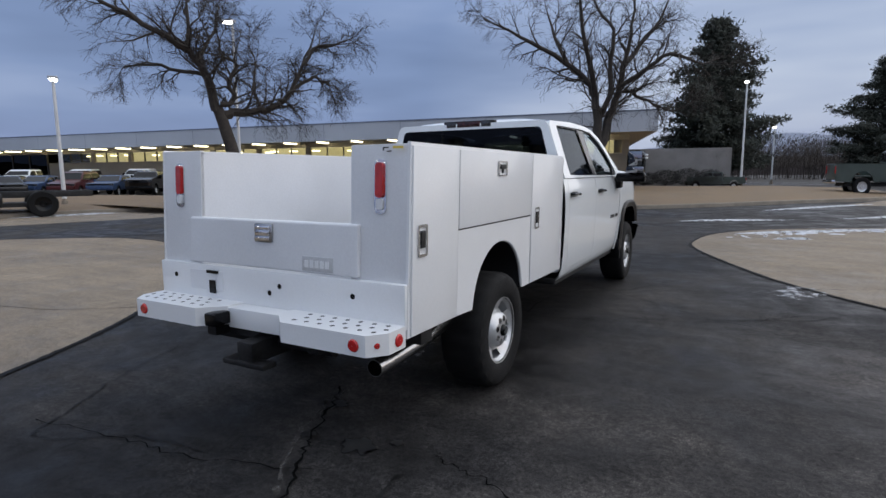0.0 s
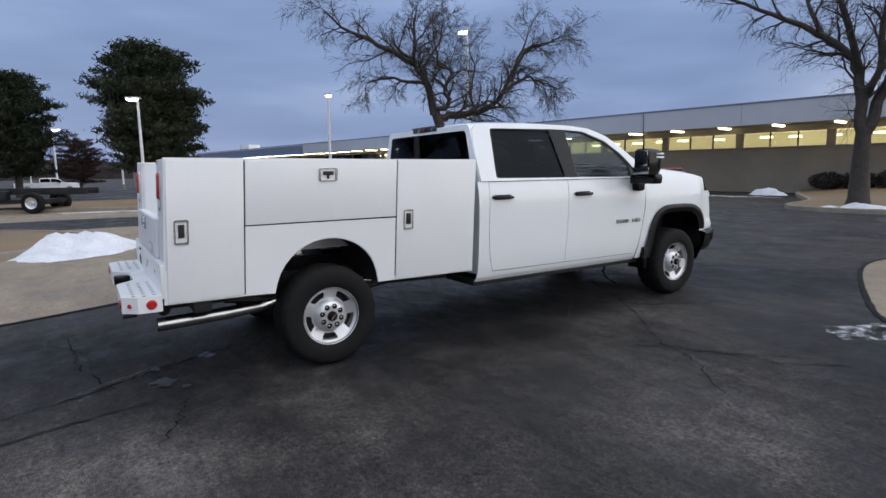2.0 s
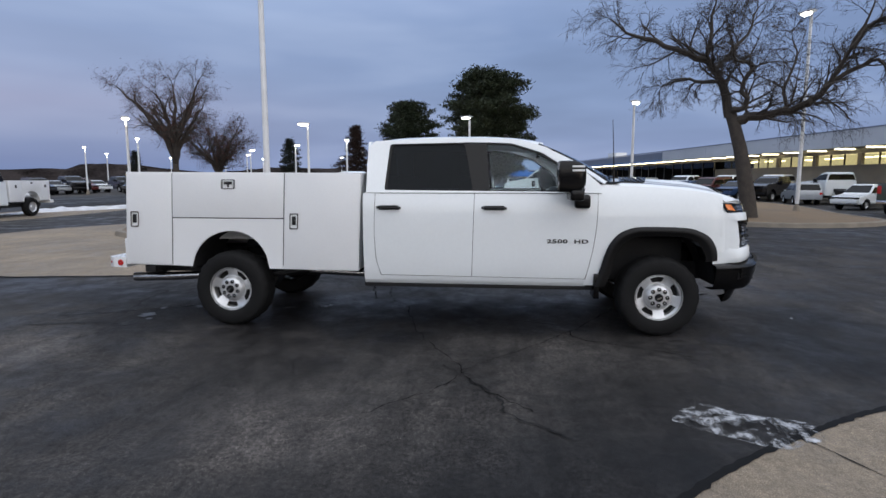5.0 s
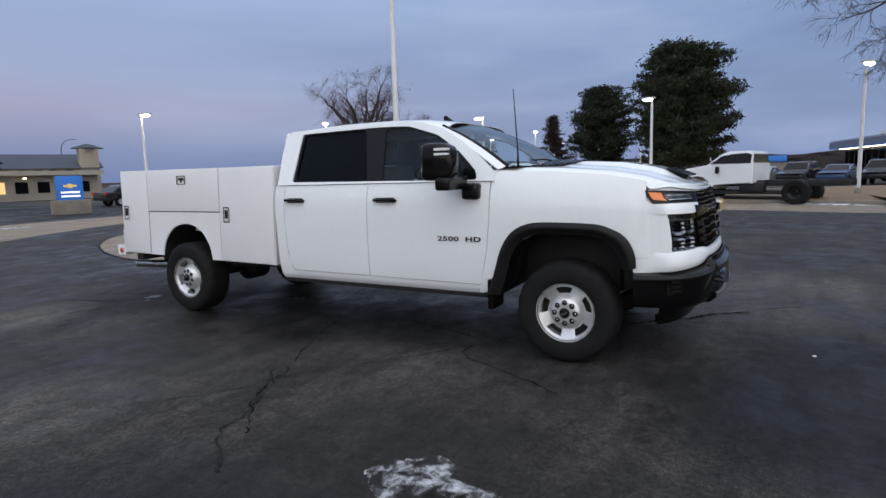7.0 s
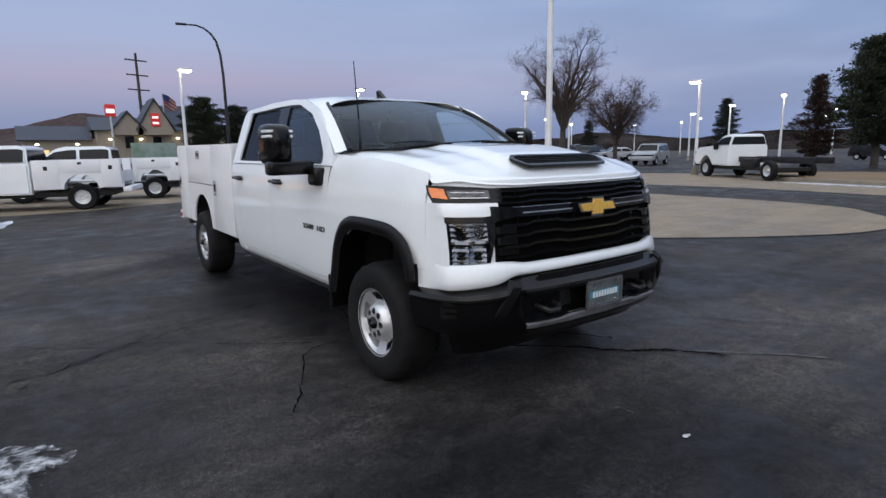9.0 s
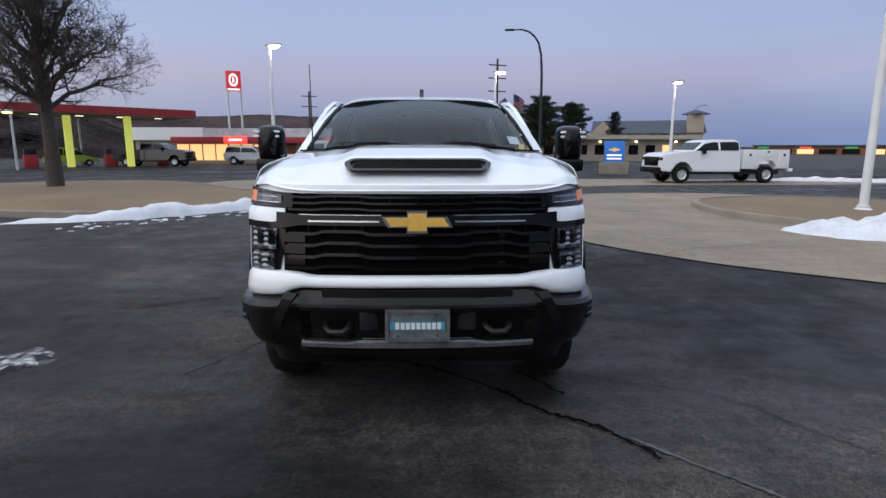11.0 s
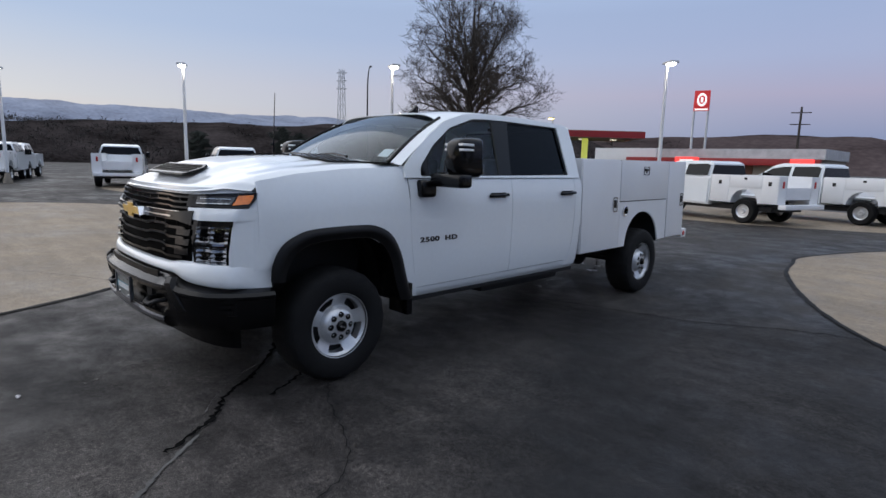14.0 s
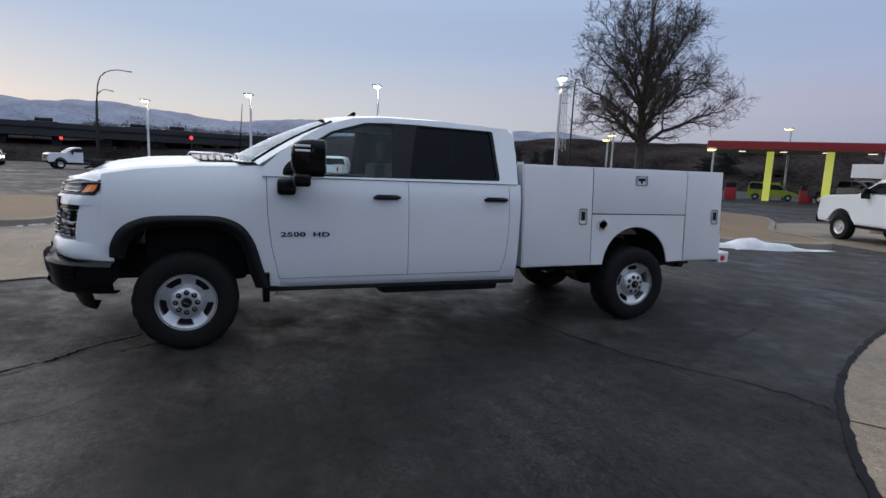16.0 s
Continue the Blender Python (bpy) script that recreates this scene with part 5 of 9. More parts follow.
        bm = bmesh.new()
        box(bm, s * 0.585, s * (bx - 0.022), -1.128, 1.393, 1.585, 1.608, 0.006)
        box(bm, s * 0.585, s * 0.600, -1.128, 1.393, 0.90, 1.59)
        box(bm, s * 0.600, s * (bx - 0.022), 1.370, 1.393, 0.61, 1.59)
        part("locker_shell", bm, M_GREYWHITE, body)
        bm = bmesh.new()
        surf(bm, lambda u, v: (s * (0.30 + 0.642 * v), 0.022 + 0.425 * math.cos(math.pi * u), 0.612 + 0.400 * math.sin(math.pi * u)), 18, 3)
        box(bm, s * 0.60, s * 0.93, -1.12, -0.42, 0.635, 0.66)
        box(bm, s * 0.60, s * 0.93, 0.47, 1.38, 0.61, 0.635)
        part("wheel_housing", bm, M_DARK, body)
        # rim of the wheel opening
        bm = bmesh.new()
        tube(bm, [(s * (bx - 0.010), y, z) for y, z in arc], 0.007, 6)
        part("opening_rim", bm, M_BODY, body)
        # doors
        for nm, y0, y1, z0, z1, ly, lz, lw, lh in (("rear_locker_door", -1.118, -0.622, 0.648, 1.602, -1.030, 1.125, 0.092, 0.165), ("top_locker_door", -0.612, 0.592, 1.145, 1.598, 0.0, 1.492, 0.150, 0.098), ("front_locker_door", 0.602, 1.385, 0.616, 1.594, 0.708, 1.112, 0.092, 0.165), ("panel_over_wheel", None, 0, 0, 0, 0, 0, 0, 0)):
            if y0 is None:
                bm = bmesh.new()
                prism(bm, [(-0.612, 0.640), *arc, (0.592, 0.616), (0.592, 1.134), (-0.612, 1.136)], "x", s * (bx - 0.006), s * (bx + 0.000))
                part("wheel_panel", bm, M_BODY, body, smooth=0)
                continue
            bm = bmesh.new()
            box(bm, s * (bx - 0.008), s * (bx + 0.006), y0, y1, z0, z1, 0.005, 2)
            d = part(nm, bm, M_BODY, truck)
            add_latch(d, s, bx + 0.006, ly, lz, lw, lh)
        # dark strips: the shade inside the locker door gaps, done as colour
        for y in (-0.617, 0.597):
            bm = bmesh.new()
            box(bm, s * (bx - 0.008), s * (bx - 0.004), y - 0.006, y + 0.006, 0.65, 1.60)
            part("door_gap", bm, M_FRAME, body)
        bm = bmesh.new()
        box(bm, s * (bx - 0.008), s * (bx - 0.004), -0.61, 0.59, 1.134, 1.146)
        part("door_gap", bm, M_FRAME, body)
        # rear post with its lamp
        bm = bmesh.new()
        box(bm, s * 0.585, s * (bx - 0.004), -1.150, -1.120, 0.870, 1.612, 0.006)
        part("rear_post", bm, M_GREYWHITE, body)
        lamp = part("tail_lamp", bmesh.new(), M_RED, truck, "tall red tail lamp with a clear foot")
        bm = bmesh.new()
        prism(bm, rounded([(s * 0.738, 1.262), (s * 0.812, 1.262), (s * 0.812, 1.538), (s * 0.738, 1.538)], 0.034), "y", -1.158, -1.150)
        part("lamp_bezel", bm, M_CHROME, lamp)
        bm = bmesh.new()
        prism(bm, rounded([(s * 0.752, 1.345), (s * 0.798, 1.345), (s * 0.798, 1.522), (s * 0.752, 1.522)], 0.022), "y", -1.172, -1.157)
        part("red_lens", bm, M_RED, lamp)
        bm = bmesh.new()
        prism(bm, rounded([(s * 0.755, 1.285), (s * 0.795, 1.285), (s * 0.795, 1.340), (s * 0.755, 1.340)], 0.016), "y", -1.168, -1.157)
        part("clear_lens", bm, M_GREYWHITE, lamp)
    bm = bmesh.new()
    lathe(bm, [(0.001, 0.0), (0.052, 0.0), (0.060, 0.004), (0.060, 0.014), (0.048, 0.016), (0.040, 0.008), (0.001, 0.008)], "x", 24)
    cap = part("fuel_cap", bm, M_CHROME, body, "round chrome fuel filler")
    cap.matrix_basis = pose(-0.955, 0.463, 1.030, 0, 0, 180)
    bm = bmesh.new()
    lathe(bm, [(0.001, 0.0), (0.034, 0.0), (0.036, 0.012)], "x", 16)
    k = part("cap_plug", bm, M_BLACK, body)
    k.matrix_basis = pose(-0.963, 0.463, 1.030, 0, 0, 180)
    bm = bmesh.new()
    box(bm, -0.60, 0.60, -1.12, 1.38, 0.885, 0.905)
    part("load_floor", bm, M_GREYWHITE, body)
    bm = bmesh.new()
    box(bm, -0.60, 0.60, 1.345, 1.38, 0.90, 1.60, 0.005)
    part("bulkhead", bm, M_BODY, body)
    bm = bmesh.new()
    box(bm, -0.66, 0.650, -1.178, -1.142, 0.925, 1.205, 0.014, 3)
    gate = part("tailgate", bm, M_GREYWHITE, truck, "grey-white steel tailgate")
    bm = bmesh.new()
    box(bm, -0.60, 0.60, -1.150, -1.120, 1.19, 1.205, 0.005)
    part("gate_lip", bm, M_BODY, gate)
    latch = part("tailgate_latch", bmesh.new(), M_STEEL, gate, "square steel paddle latch")
    bm = bmesh.new()
    box(bm, -0.085, 0.055, -1.190, -1.178, 1.082, 1.186, 0.008)
    part("latch_tray", bm, M_STEEL, latch)
    for z0, z1 in ((1.094, 1.116), (1.122, 1.150), (1.156, 1.174)):
        bm = bmesh.new()
        box(bm, -0.070, 0.040, -1.200, -1.188, z0, z1, 0.004)
        part("latch_paddle", bm, M_CHROME, latch)
    bm = bmesh.new()
    box(bm, 0.275, 0.490, -1.184, -1.178, 0.940, 1.020, 0.002)
    pl = part("maker_plate", bm, M_ALU, gate, "small grey maker's plate")
    for k in range(5):
        bm = bmesh.new()
        box(bm, 0.295 + 0.036 * k, 0.320 + 0.036 * k, -1.187, -1.184, 0.960, 1.000)
        part("letter_bar", bm, M_WHITEPOLE, pl)
    bm = bmesh.new()
    for x0, x1, z0, z1 in ((0.80, 0.835, 1.590, 1.596), (0.80, 0.806, 1.578, 1.596), (0.825, 0.85, 1.572, 1.578)):
        box(bm, x0, x1, -1.153, -1.150, z0, z1)
    part("sticker_mark", bm, M_BLACK, body)
    bm = bmesh.new()
    box(bm, 0.86, 0.92, -1.153, -1.150, 1.588, 1.600)
    part("warning_sticker", bm, M_STICK, body, "yellow warning sticker")
    # rear step bumper
    rb = part("rear_bumper", bmesh.new(), M_BODY, truck, "white steel step bumper with round red markers")
    rb.location = (0, 0.012, 0.043)
    bm = bmesh.new()
    box(bm, -0.945, 0.945, -1.185, -1.135, 0.640, 0.872, 0.006)
    part("bumper_back", bm, M_BODY, rb)
    for s in (1, -1):
        top = [(s * 0.945, -1.185), (s * 0.945, -1.330), (s * 0.870, -1.420), (s * 0.330, -1.420), (s * 0.200, -1.300), (s * 0.200, -1.185)]
        bm = bmesh.new()
        prism(bm, top, "z", 0.560, 0.668)
        part("step", bm, M_BODY, rb, smooth=0)
        for i in range(7):
            for j in range(3):
                bm = bmesh.new()
                cx, cy = 0.36 + 0.085 * i + 0.03 * (j % 2), -1.225 - 0.062 * j
                lathe(bm, [(0.001, 0.6688), (0.011, 0.6688), (0.014, 0.668)], "z", 8, (s * cx, cy, 0))
                part("grip_hole", bm, M_FRAME, rb)
        for pos, rot in (((s * 0.800, -1.421, 0.612), (90, 0, 0)), ((s * 0.947, -1.250, 0.612), (90, 0, 90 * s))):
            bm = bmesh.new()
            lathe(bm, [(0.001, 0.010), (0.026, 0.009), (0.030, 0.004), (0.033, 0.0)], "z", 18)
            o = part("marker_lamp", bm, M_RED, rb, "round red marker")
            o.matrix_basis = pose(*pos, *rot)
        bm = bmesh.new()
        lathe(bm, [(0.001, 0.008), (0.012, 0.007), (0.015, 0.0)], "z", 12)
        o = part("marker_lamp", bm, M_RED, rb)
        o.matrix_basis = pose(s * 0.908, -1.377, 0.612, 90, 0, 45 * s)
    bm = bmesh.new()
    box(bm, -0.20, 0.20, -1.300, -1.185, 0.545, 0.660, 0.005)
    part("bumper_middle", bm, M_BODY, rb)
    bm = bmesh.new()
    box(bm, -0.66, -0.36, -1.188, -1.182, 0.715, 0.835)
    box(bm, -0.50, -0.43, -1.192, -1.186, 0.700, 0.790)
    part("plate_recess", bm, M_GREYWHITE, rb)
    bm = bmesh.new()
    box(bm, -0.48, -0.43, -1.196, -1.186, 0.700, 0.780)
    box(bm, -0.50, -0.40, -1.196, -1.186, 0.822, 0.840)
    part("plate_bracket", bm, M_BLACK, rb)
    for x, z in ((-0.80, 0.79), (0.10, 0.79), (0.02, 0.745), (0.62, 0.785)):
        bm = bmesh.new()
        lathe(bm, [(0.001, 0.002), (0.014, 0.002), (0.016, 0.0)], "z", 10)
        o = part("bolt_hole", bm, M_BLACK, rb)
        o.matrix_basis = pose(x, -1.186, z, 90, 0, 0)
    bm = bmesh.new()
    box(bm, -0.265, -0.180, -1.415, -1.300, 0.570, 0.645, 0.012)
    part("trailer_socket", bm, M_BLACK, rb)
    hitch = part("tow_hitch", bmesh.new(), M_FRAME, truck, "black receiver hitch")
    bm = bmesh.new()
    box(bm, -0.06, 0.06, -1.36, -0.95, 0.42, 0.54, 0.01)
    part("receiver", bm, M_FRAME, hitch)
    bm = bmesh.new()
    box(bm, -0.16, 0.16, -1.38, -1.28, 0.405, 0.435, 0.008)
    part("chain_plate", bm, M_FRAME, hitch)
    bm = bmesh.new()
    tube(bm, [(-0.45, -1.12, 0.50), (0.45, -1.12, 0.50)], 0.045, 8)
    part("cross_tube", bm, M_FRAME, hitch)
    bm = bmesh.new()
    box(bm, 0.62, 0.92, -0.98, -0.86, 0.55, 0.63, 0.01)
    part("body_bracket", bm, M_DARK, truck)
    # the body stands with a slight forward lean
    rake = Matrix.Identity(4)
    rake[1][2], rake[1][3] = 0.05, -0.05 * 1.1
    stack = [o for o in truck.children if o.name.split(".")[0] in ("service_body", "rear_locker_door", "top_locker_door", "front_locker_door", "tail_lamp", "tailgate")]
    while stack:
        o = stack.pop()
        stack += list(o.children)
        if o.data and len(o.data.vertices) and o.matrix_basis == Matrix.Identity(4):
            o.data.transform(rake)
        if o.name.split(".")[0] in ("tail_lamp", "tailgate", "rear_post"):
            o.location.y += 0.02
    return truck


M_SKID = material("scuffed_grey_strip", (0.16, 0.16, 0.17), 0.45, 0.3, vary=0.3, scale=12)
M_PLATE = material("plate_green", (0.035, 0.05, 0.05), 0.3, vary=0.4, scale=11, fine=30, alt=(0.16, 0.18, 0.19))
M_TEAL = material("plate_teal", (0.05, 0.30, 0.40), 0.35, vary=0.1)
M_STICK = material("sticker_yellow", (0.75, 0.55, 0.08), 0.5, vary=0.1)
build_truck()

# ---- lawns, kerbs, islands, snow ----
def lump(x, y, k=1.0, seed=0.0):
    return noise.noise(Vector((x * k, y * k, seed)))


def lawn(name, loop, height, mound=0.0, kerb=True, label="dry brown winter lawn behind a kerb"):
    """A raised bed: kerb stones round it and a mounded sheet of turf inside."""
    c = Vector((sum(p[0] for p in loop) / len(loop), sum(p[1] for p in loop) / len(loop)))
    bm = bmesh.new()
    rings = []
    for k, t in enumerate((1.0, 0.985, 0.9, 0.75, 0.5, 0.25)):
        row = []
        for x, y in loop:
            px, py = c.x + (x - c.x) * t, c.y + (y - c.y) * t
            z = height + mound * smooth_step(1.0, 0.6, t) + (0.05 * lump(px, py, 0.7) if k > 1 else 0)
            row.append(bm.verts.new((px, py, z)))
        rings.append(row)
    n = len(loop)
    for a, b in zip(rings, rings[1:]):
        for i in range(n):
            bm.faces.new((a[i], a[(i + 1) % n], b[(i + 1) % n], b[i]))
    bm.faces.new(rings[-1])
    structure(name, bm, M_GRASS, 60, label, "lawn")
    if kerb:
        bm = bmesh.new()
        rows = []
        for i, (x, y) in enumerate(loop):
            p, a, b = Vector((x, y)), Vector(loop[i - 1]), Vector(loop[(i + 1) % n])
            d = (b - a).normalized()
            nrm = Vector((d.y, -d.x))
            if (p + nrm - c).length < (p - c).length:
                nrm = -nrm
            rows.append([bm.verts.new((*(p + nrm * o), z)) for o, z in ((-0.02, height + 0.012), (0.13, height + 0.012), (0.15, height - 0.01), (0.17, -0.01))])
        for i in range(n):
            a, b = rows[i], rows[(i + 1) % n]
            for j in range(3):
                bm.faces.new((a[j], b[j], b[j + 1], a[j + 1]))
        structure(name + "_kerb", bm, M_KERB, 30, "worn concrete kerb round the lawn", "kerb")


lawn("lawn_north", curve_through([(-5.2, 20.0), (-3.6, 18.9), (-0.8, 19.9), (4, 25.6), (9, 33.0), (8, 48.5), (-1, 48.3), (-8.5, 47), (-10.2, 38), (-9.9, 31.5), (-8.6, 28.2), (-6.0, 23.5)], 4), 0.14, 0.22)
lawn("lawn_west", curve_through([(-12.9, 11.0), (-12.6, 13.4), (-14.2, 16.0), (-18.5, 16.8), (-24, 18.3), (-30.6, 19.0), (-36.5, 17.2), (-35.5, 10), (-31, 3), (-28.5, -4), (-24, -5), (-22.2, -1.2), (-20.6, 5.2), (-18.8, 10.4), (-15.2, 10.0)], 4), 0.14, 0.12)
lawn("lawn_south_east", curve_through([(3.5, -9.4), (3.9, -8.1), (4.9, -6.7), (5.9, -5.5), (7.2, -4.5), (9.2, -4.6), (11.4, -5.2), (14.3, -4.6), (17.5, -6.2), (23.0, -7.6), (27.0, -8.6), (26.5, -10.5), (21.0, -11.6), (16.0, -15.4), (12.0, -16.6), (9.2, -14.6), (6.2, -10.9), (4.6, -10.2)], 4), 0.14, 0.10)
lawn("island_west", curve_through([(-7.5, -3.2), (-7.0, -5.0), (-7.9, -7.6), (-11.0, -8.4), (-13.0, -6.8), (-12.9, -3.6), (-10.6, -1.6), (-8.5, -1.9)], 4), 0.13, 0.06, label="dry grass island with a kerb")
lawn("island_east", curve_through([(7.9, 8.3), (9.5, 7.5), (13, 8.2), (16, 10), (14, 11.6), (9.8, 10.4)], 4), 0.13, 0.04, label="dry grass island with a kerb")
sheet("apron_west", curve_through([(-24.5, -4), (-22.5, -0.6), (-21.0, 5.3), (-19.2, 10.4), (-15.4, 9.2), (-16.6, 4.5), (-17.6, -2.0), (-17.0, -8), (-19, -12), (-24, -13), (-27, -8)], 4), 0.005, M_CONC, label="tan concrete gutter apron", category="concrete apron")
sheet("apron_south", curve_through([(-22, -16.8), (-16, -15.6), (-8, -15.2), (-1.0, -11.6), (3.0, -10.6), (7.0, -12.0), (9.6, -15.6), (8, -19.5), (-4, -20.0), (-16, -20.2), (-22, -20.0)], 4), 0.005, M_CONC, label="tan concrete drive apron", category="concrete apron")
sheet("apron_east", curve_through([(8.5, -3.4), (11.5, -4.2), (14.5, -3.6), (22, -5.5), (26, -3), (24, 0.2), (17, -0.6), (10, -2.2)], 4), 0.005, M_CONC, label="tan concrete drive apron", category="concrete apron")
sheet("apron_north", [(5.5, 24.3), (9.3, 32.6), (26, 38), (26, 33), (13, 27)], 0.005, M_CONC, label="tan concrete gutter", category="concrete apron")
sheet("road", [(-120, -23), (-18, -22.0), (8, -21.4), (16, -18.0), (28, -9.4), (75, 14), (110, 30), (120, 18), (60, -14), (34, -28), (14, -34), (-20, -35), (-120, -36)], 0.004, M_ROAD, label="grey street with faint lane marks", category="road")
sheet("forecourt", [(14, -35), (34, -29), (62, -14), (90, -40), (40, -80), (-20, -80), (-20, -36)], 0.002, M_ROAD, label="grey filling station forecourt", category="forecourt")


def snow_patch(name, loop, height, seed, label, cuts=(1.0, 0.93, 0.8, 0.6, 0.35), lumpy=0.5, mat=None):
    c = Vector((sum(p[0] for p in loop) / len(loop), sum(p[1] for p in loop) / len(loop)))
    fine = curve_through(loop, 7)
    rnd = random.Random(seed)
    bm = bmesh.new()
    rows = []
    wob = [1 + 0.10 * (rnd.random() - 0.5) for _ in fine]
    for k, t in enumerate(cuts):
        row = []
        for i, (x, y) in enumerate(fine):
            w = wob[i] if k < 2 else 1
            px, py = c.x + (x - c.x) * t * w, c.y + (y - c.y) * t * w
            z = 0.008 + (0 if k == 0 else height * smooth_step(1.0, 0.45, t) ** 0.7 * (0.75 + lumpy * lump(px, py, 1.9, seed) + 0.5 * lumpy * lump(px, py, 5.0, seed + 3)))
            row.append(bm.verts.new((px, py, max(0.008, z))))
        rows.append(row)
    n = len(fine)
    for a, b in zip(rows, rows[1:]):
        for i in range(n):
            bm.faces.new((a[i], a[(i + 1) % n], b[(i + 1) % n], b[i]))
    bm.faces.new(rows[-1])
    return tagged(new(name, mesh_of(bm, name, mat or M_SNOW, 60)), label, "snow", "melting snow patches")


def crumbs(name, path, width, count, size, seed, label):
    """Broken, lacy snow: many flat irregular flakes scattered along a line, in one mesh."""
    rnd = random.Random(seed)
    bm = bmesh.new()
    for k in range(count):
        a = rnd.random() * (len(path) - 1)
        i = min(int(a), len(path) - 2)
        p = Vector(path[i]).lerp(Vector(path[i + 1]), a - i) + Vector((rnd.gauss(0, width), rnd.gauss(0, width)))
        r = size * (0.25 + rnd.random() ** 2)
        h, turn = 0.010 + 0.25 * r * rnd.random(), rnd.random() * 6.28
        n = 9
        rim = []
        for m in range(n):
            w = r * rnd.uniform(0.55, 1.25)
            q = Vector((1.5 * w * math.cos(6.283 * m / n), 0.8 * w * math.sin(6.283 * m / n)))
            q.rotate(Matrix.Rotation(turn, 2))
            rim.append(p + q)
        low = [bm.verts.new((q.x, q.y, 0.006)) for q in rim]
        top = [bm.verts.new((*(p + (q - p) * 0.78), h)) for q in rim]
        for m in range(n):
            bm.faces.new((low[m], low[(m + 1) % n], top[(m + 1) % n], top[m]))
        bm.faces.new(top)
    tagged(new(name, mesh_of(bm, name, M_SNOW, 50)), label, "snow", "melting snow patches", "stuff")


crumbs("snow_crumbs", [(4.0, -7.2), (4.6, -5.2), (5.6, -3.8), (7.0, -2.7)], 0.20, 70, 0.075, 4, "scattered lumps of snow off the bank")
crumbs("snow_crumbs", [(2.0, 10.2), (3.4, 11.9), (5.4, 13.6), (8, 15)], 0.25, 80, 0.09, 5, "scattered scraps of snow along the pad")
snow_patch("snow_patch", [(2.66, 4.22), (2.78, 4.40), (2.86, 4.62), (2.93, 4.78), (3.1, 4.76), (3.2, 4.66), (3.30, 4.43), (3.14, 4.16), (2.98, 3.96), (2.86, 3.97), (2.75, 4.08)], 0.025, 3, "thin dirty lacy slush melting on the pad's edge", lumpy=0.9, mat=M_SLUSH)
snow_patch("snow_mound", [(-6.75, -1.9), (-7.3, -1.1), (-8.5, -0.5), (-9.7, -0.75), (-10.3, -1.6), (-9.3, -2.4), (-8.0, -2.8), (-7.1, -2.6)], 0.27, 4, "low mound of old shovelled snow on the island's end", cuts=(1.0, 0.95, 0.87, 0.76, 0.62, 0.46, 0.28, 0.12), lumpy=1.0)
def snow_bank(path, width, height, seed, label):
    """A broken ridge of shovelled snow along a line, lumpy and ragged on both edges."""
    line = curve_through(path, 14, False)
    bm = bmesh.new()
    rows = []
    for i, q in enumerate(line):
        p, a, b = Vector(q), Vector(line[max(i - 1, 0)]), Vector(line[min(i + 1, len(line) - 1)])
        d = (b - a).normalized()
        nrm = Vector((-d.y, d.x))
        e = min(1, 4 * i / len(line), 4 * (len(line) - 1 - i) / len(line))
        w = width * (0.15 + 0.85 * e) * (1 + 0.45 * lump(p.x, p.y, 1.7, seed))
        row = []
        for k in range(9):
            t = -1 + k / 4
            x = p + nrm * w * 0.5 * t * (1 + 0.25 * lump(p.x, p.y, 4.0, seed + t))
            h = height * e * (1 - t * t) ** 0.8 * max(0.15, 0.72 + 0.75 * lump(x.x, x.y, 1.4, seed + 5) + 0.22 * lump(x.x, x.y, 4.0, seed + 9))
            row.append(bm.verts.new((x.x, x.y, 0.006 + (0 if k in (0, 8) else h))))
        rows.append(row)
    for a, b in zip(rows, rows[1:]):
        for k in range(8):
            bm.faces.new((a[k], b[k], b[k + 1], a[k + 1]))
    tagged(new("snow_bank", mesh_of(bm, "snow_bank", M_SNOW, 60)), label, "snow", "melting snow patches")


snow_bank([(8.6, -3.3), (7.4, -3.7), (6.2, -4.4), (5.1, -5.5), (4.1, -6.7), (3.4, -7.8), (3.1, -9.2)], 0.62, 0.26, 5, "broken bank of old snow along the lawn kerb")
snow_bank([(11.2, -4.7), (10.2, -4.3), (9.2, -4.0)], 0.45, 0.16, 6, "thin bank of old snow along the lawn kerb")
snow_bank([(-15.5, -19.0), (-18.5, -18.6), (-21.0, -17.6), (-25.0, -16.6), (-30.0, -16.2)], 0.8, 0.22, 7, "low bank of old snow along the far lot's kerb")
snow_patch("snow_bank", [(-1.2, 19.6), (-2.9, 18.9), (-4.2, 18.9), (-3.6, 19.6), (-2.0, 20.0)], 0.30, 7, "small heap of snow beside the lawn kerb")
snow_patch("snow_mound", [(-9.4, 28.6), (-10.6, 28.2), (-11.4, 28.7), (-10.4, 29.2)], 0.40, 8, "shovelled snow heap by the building")
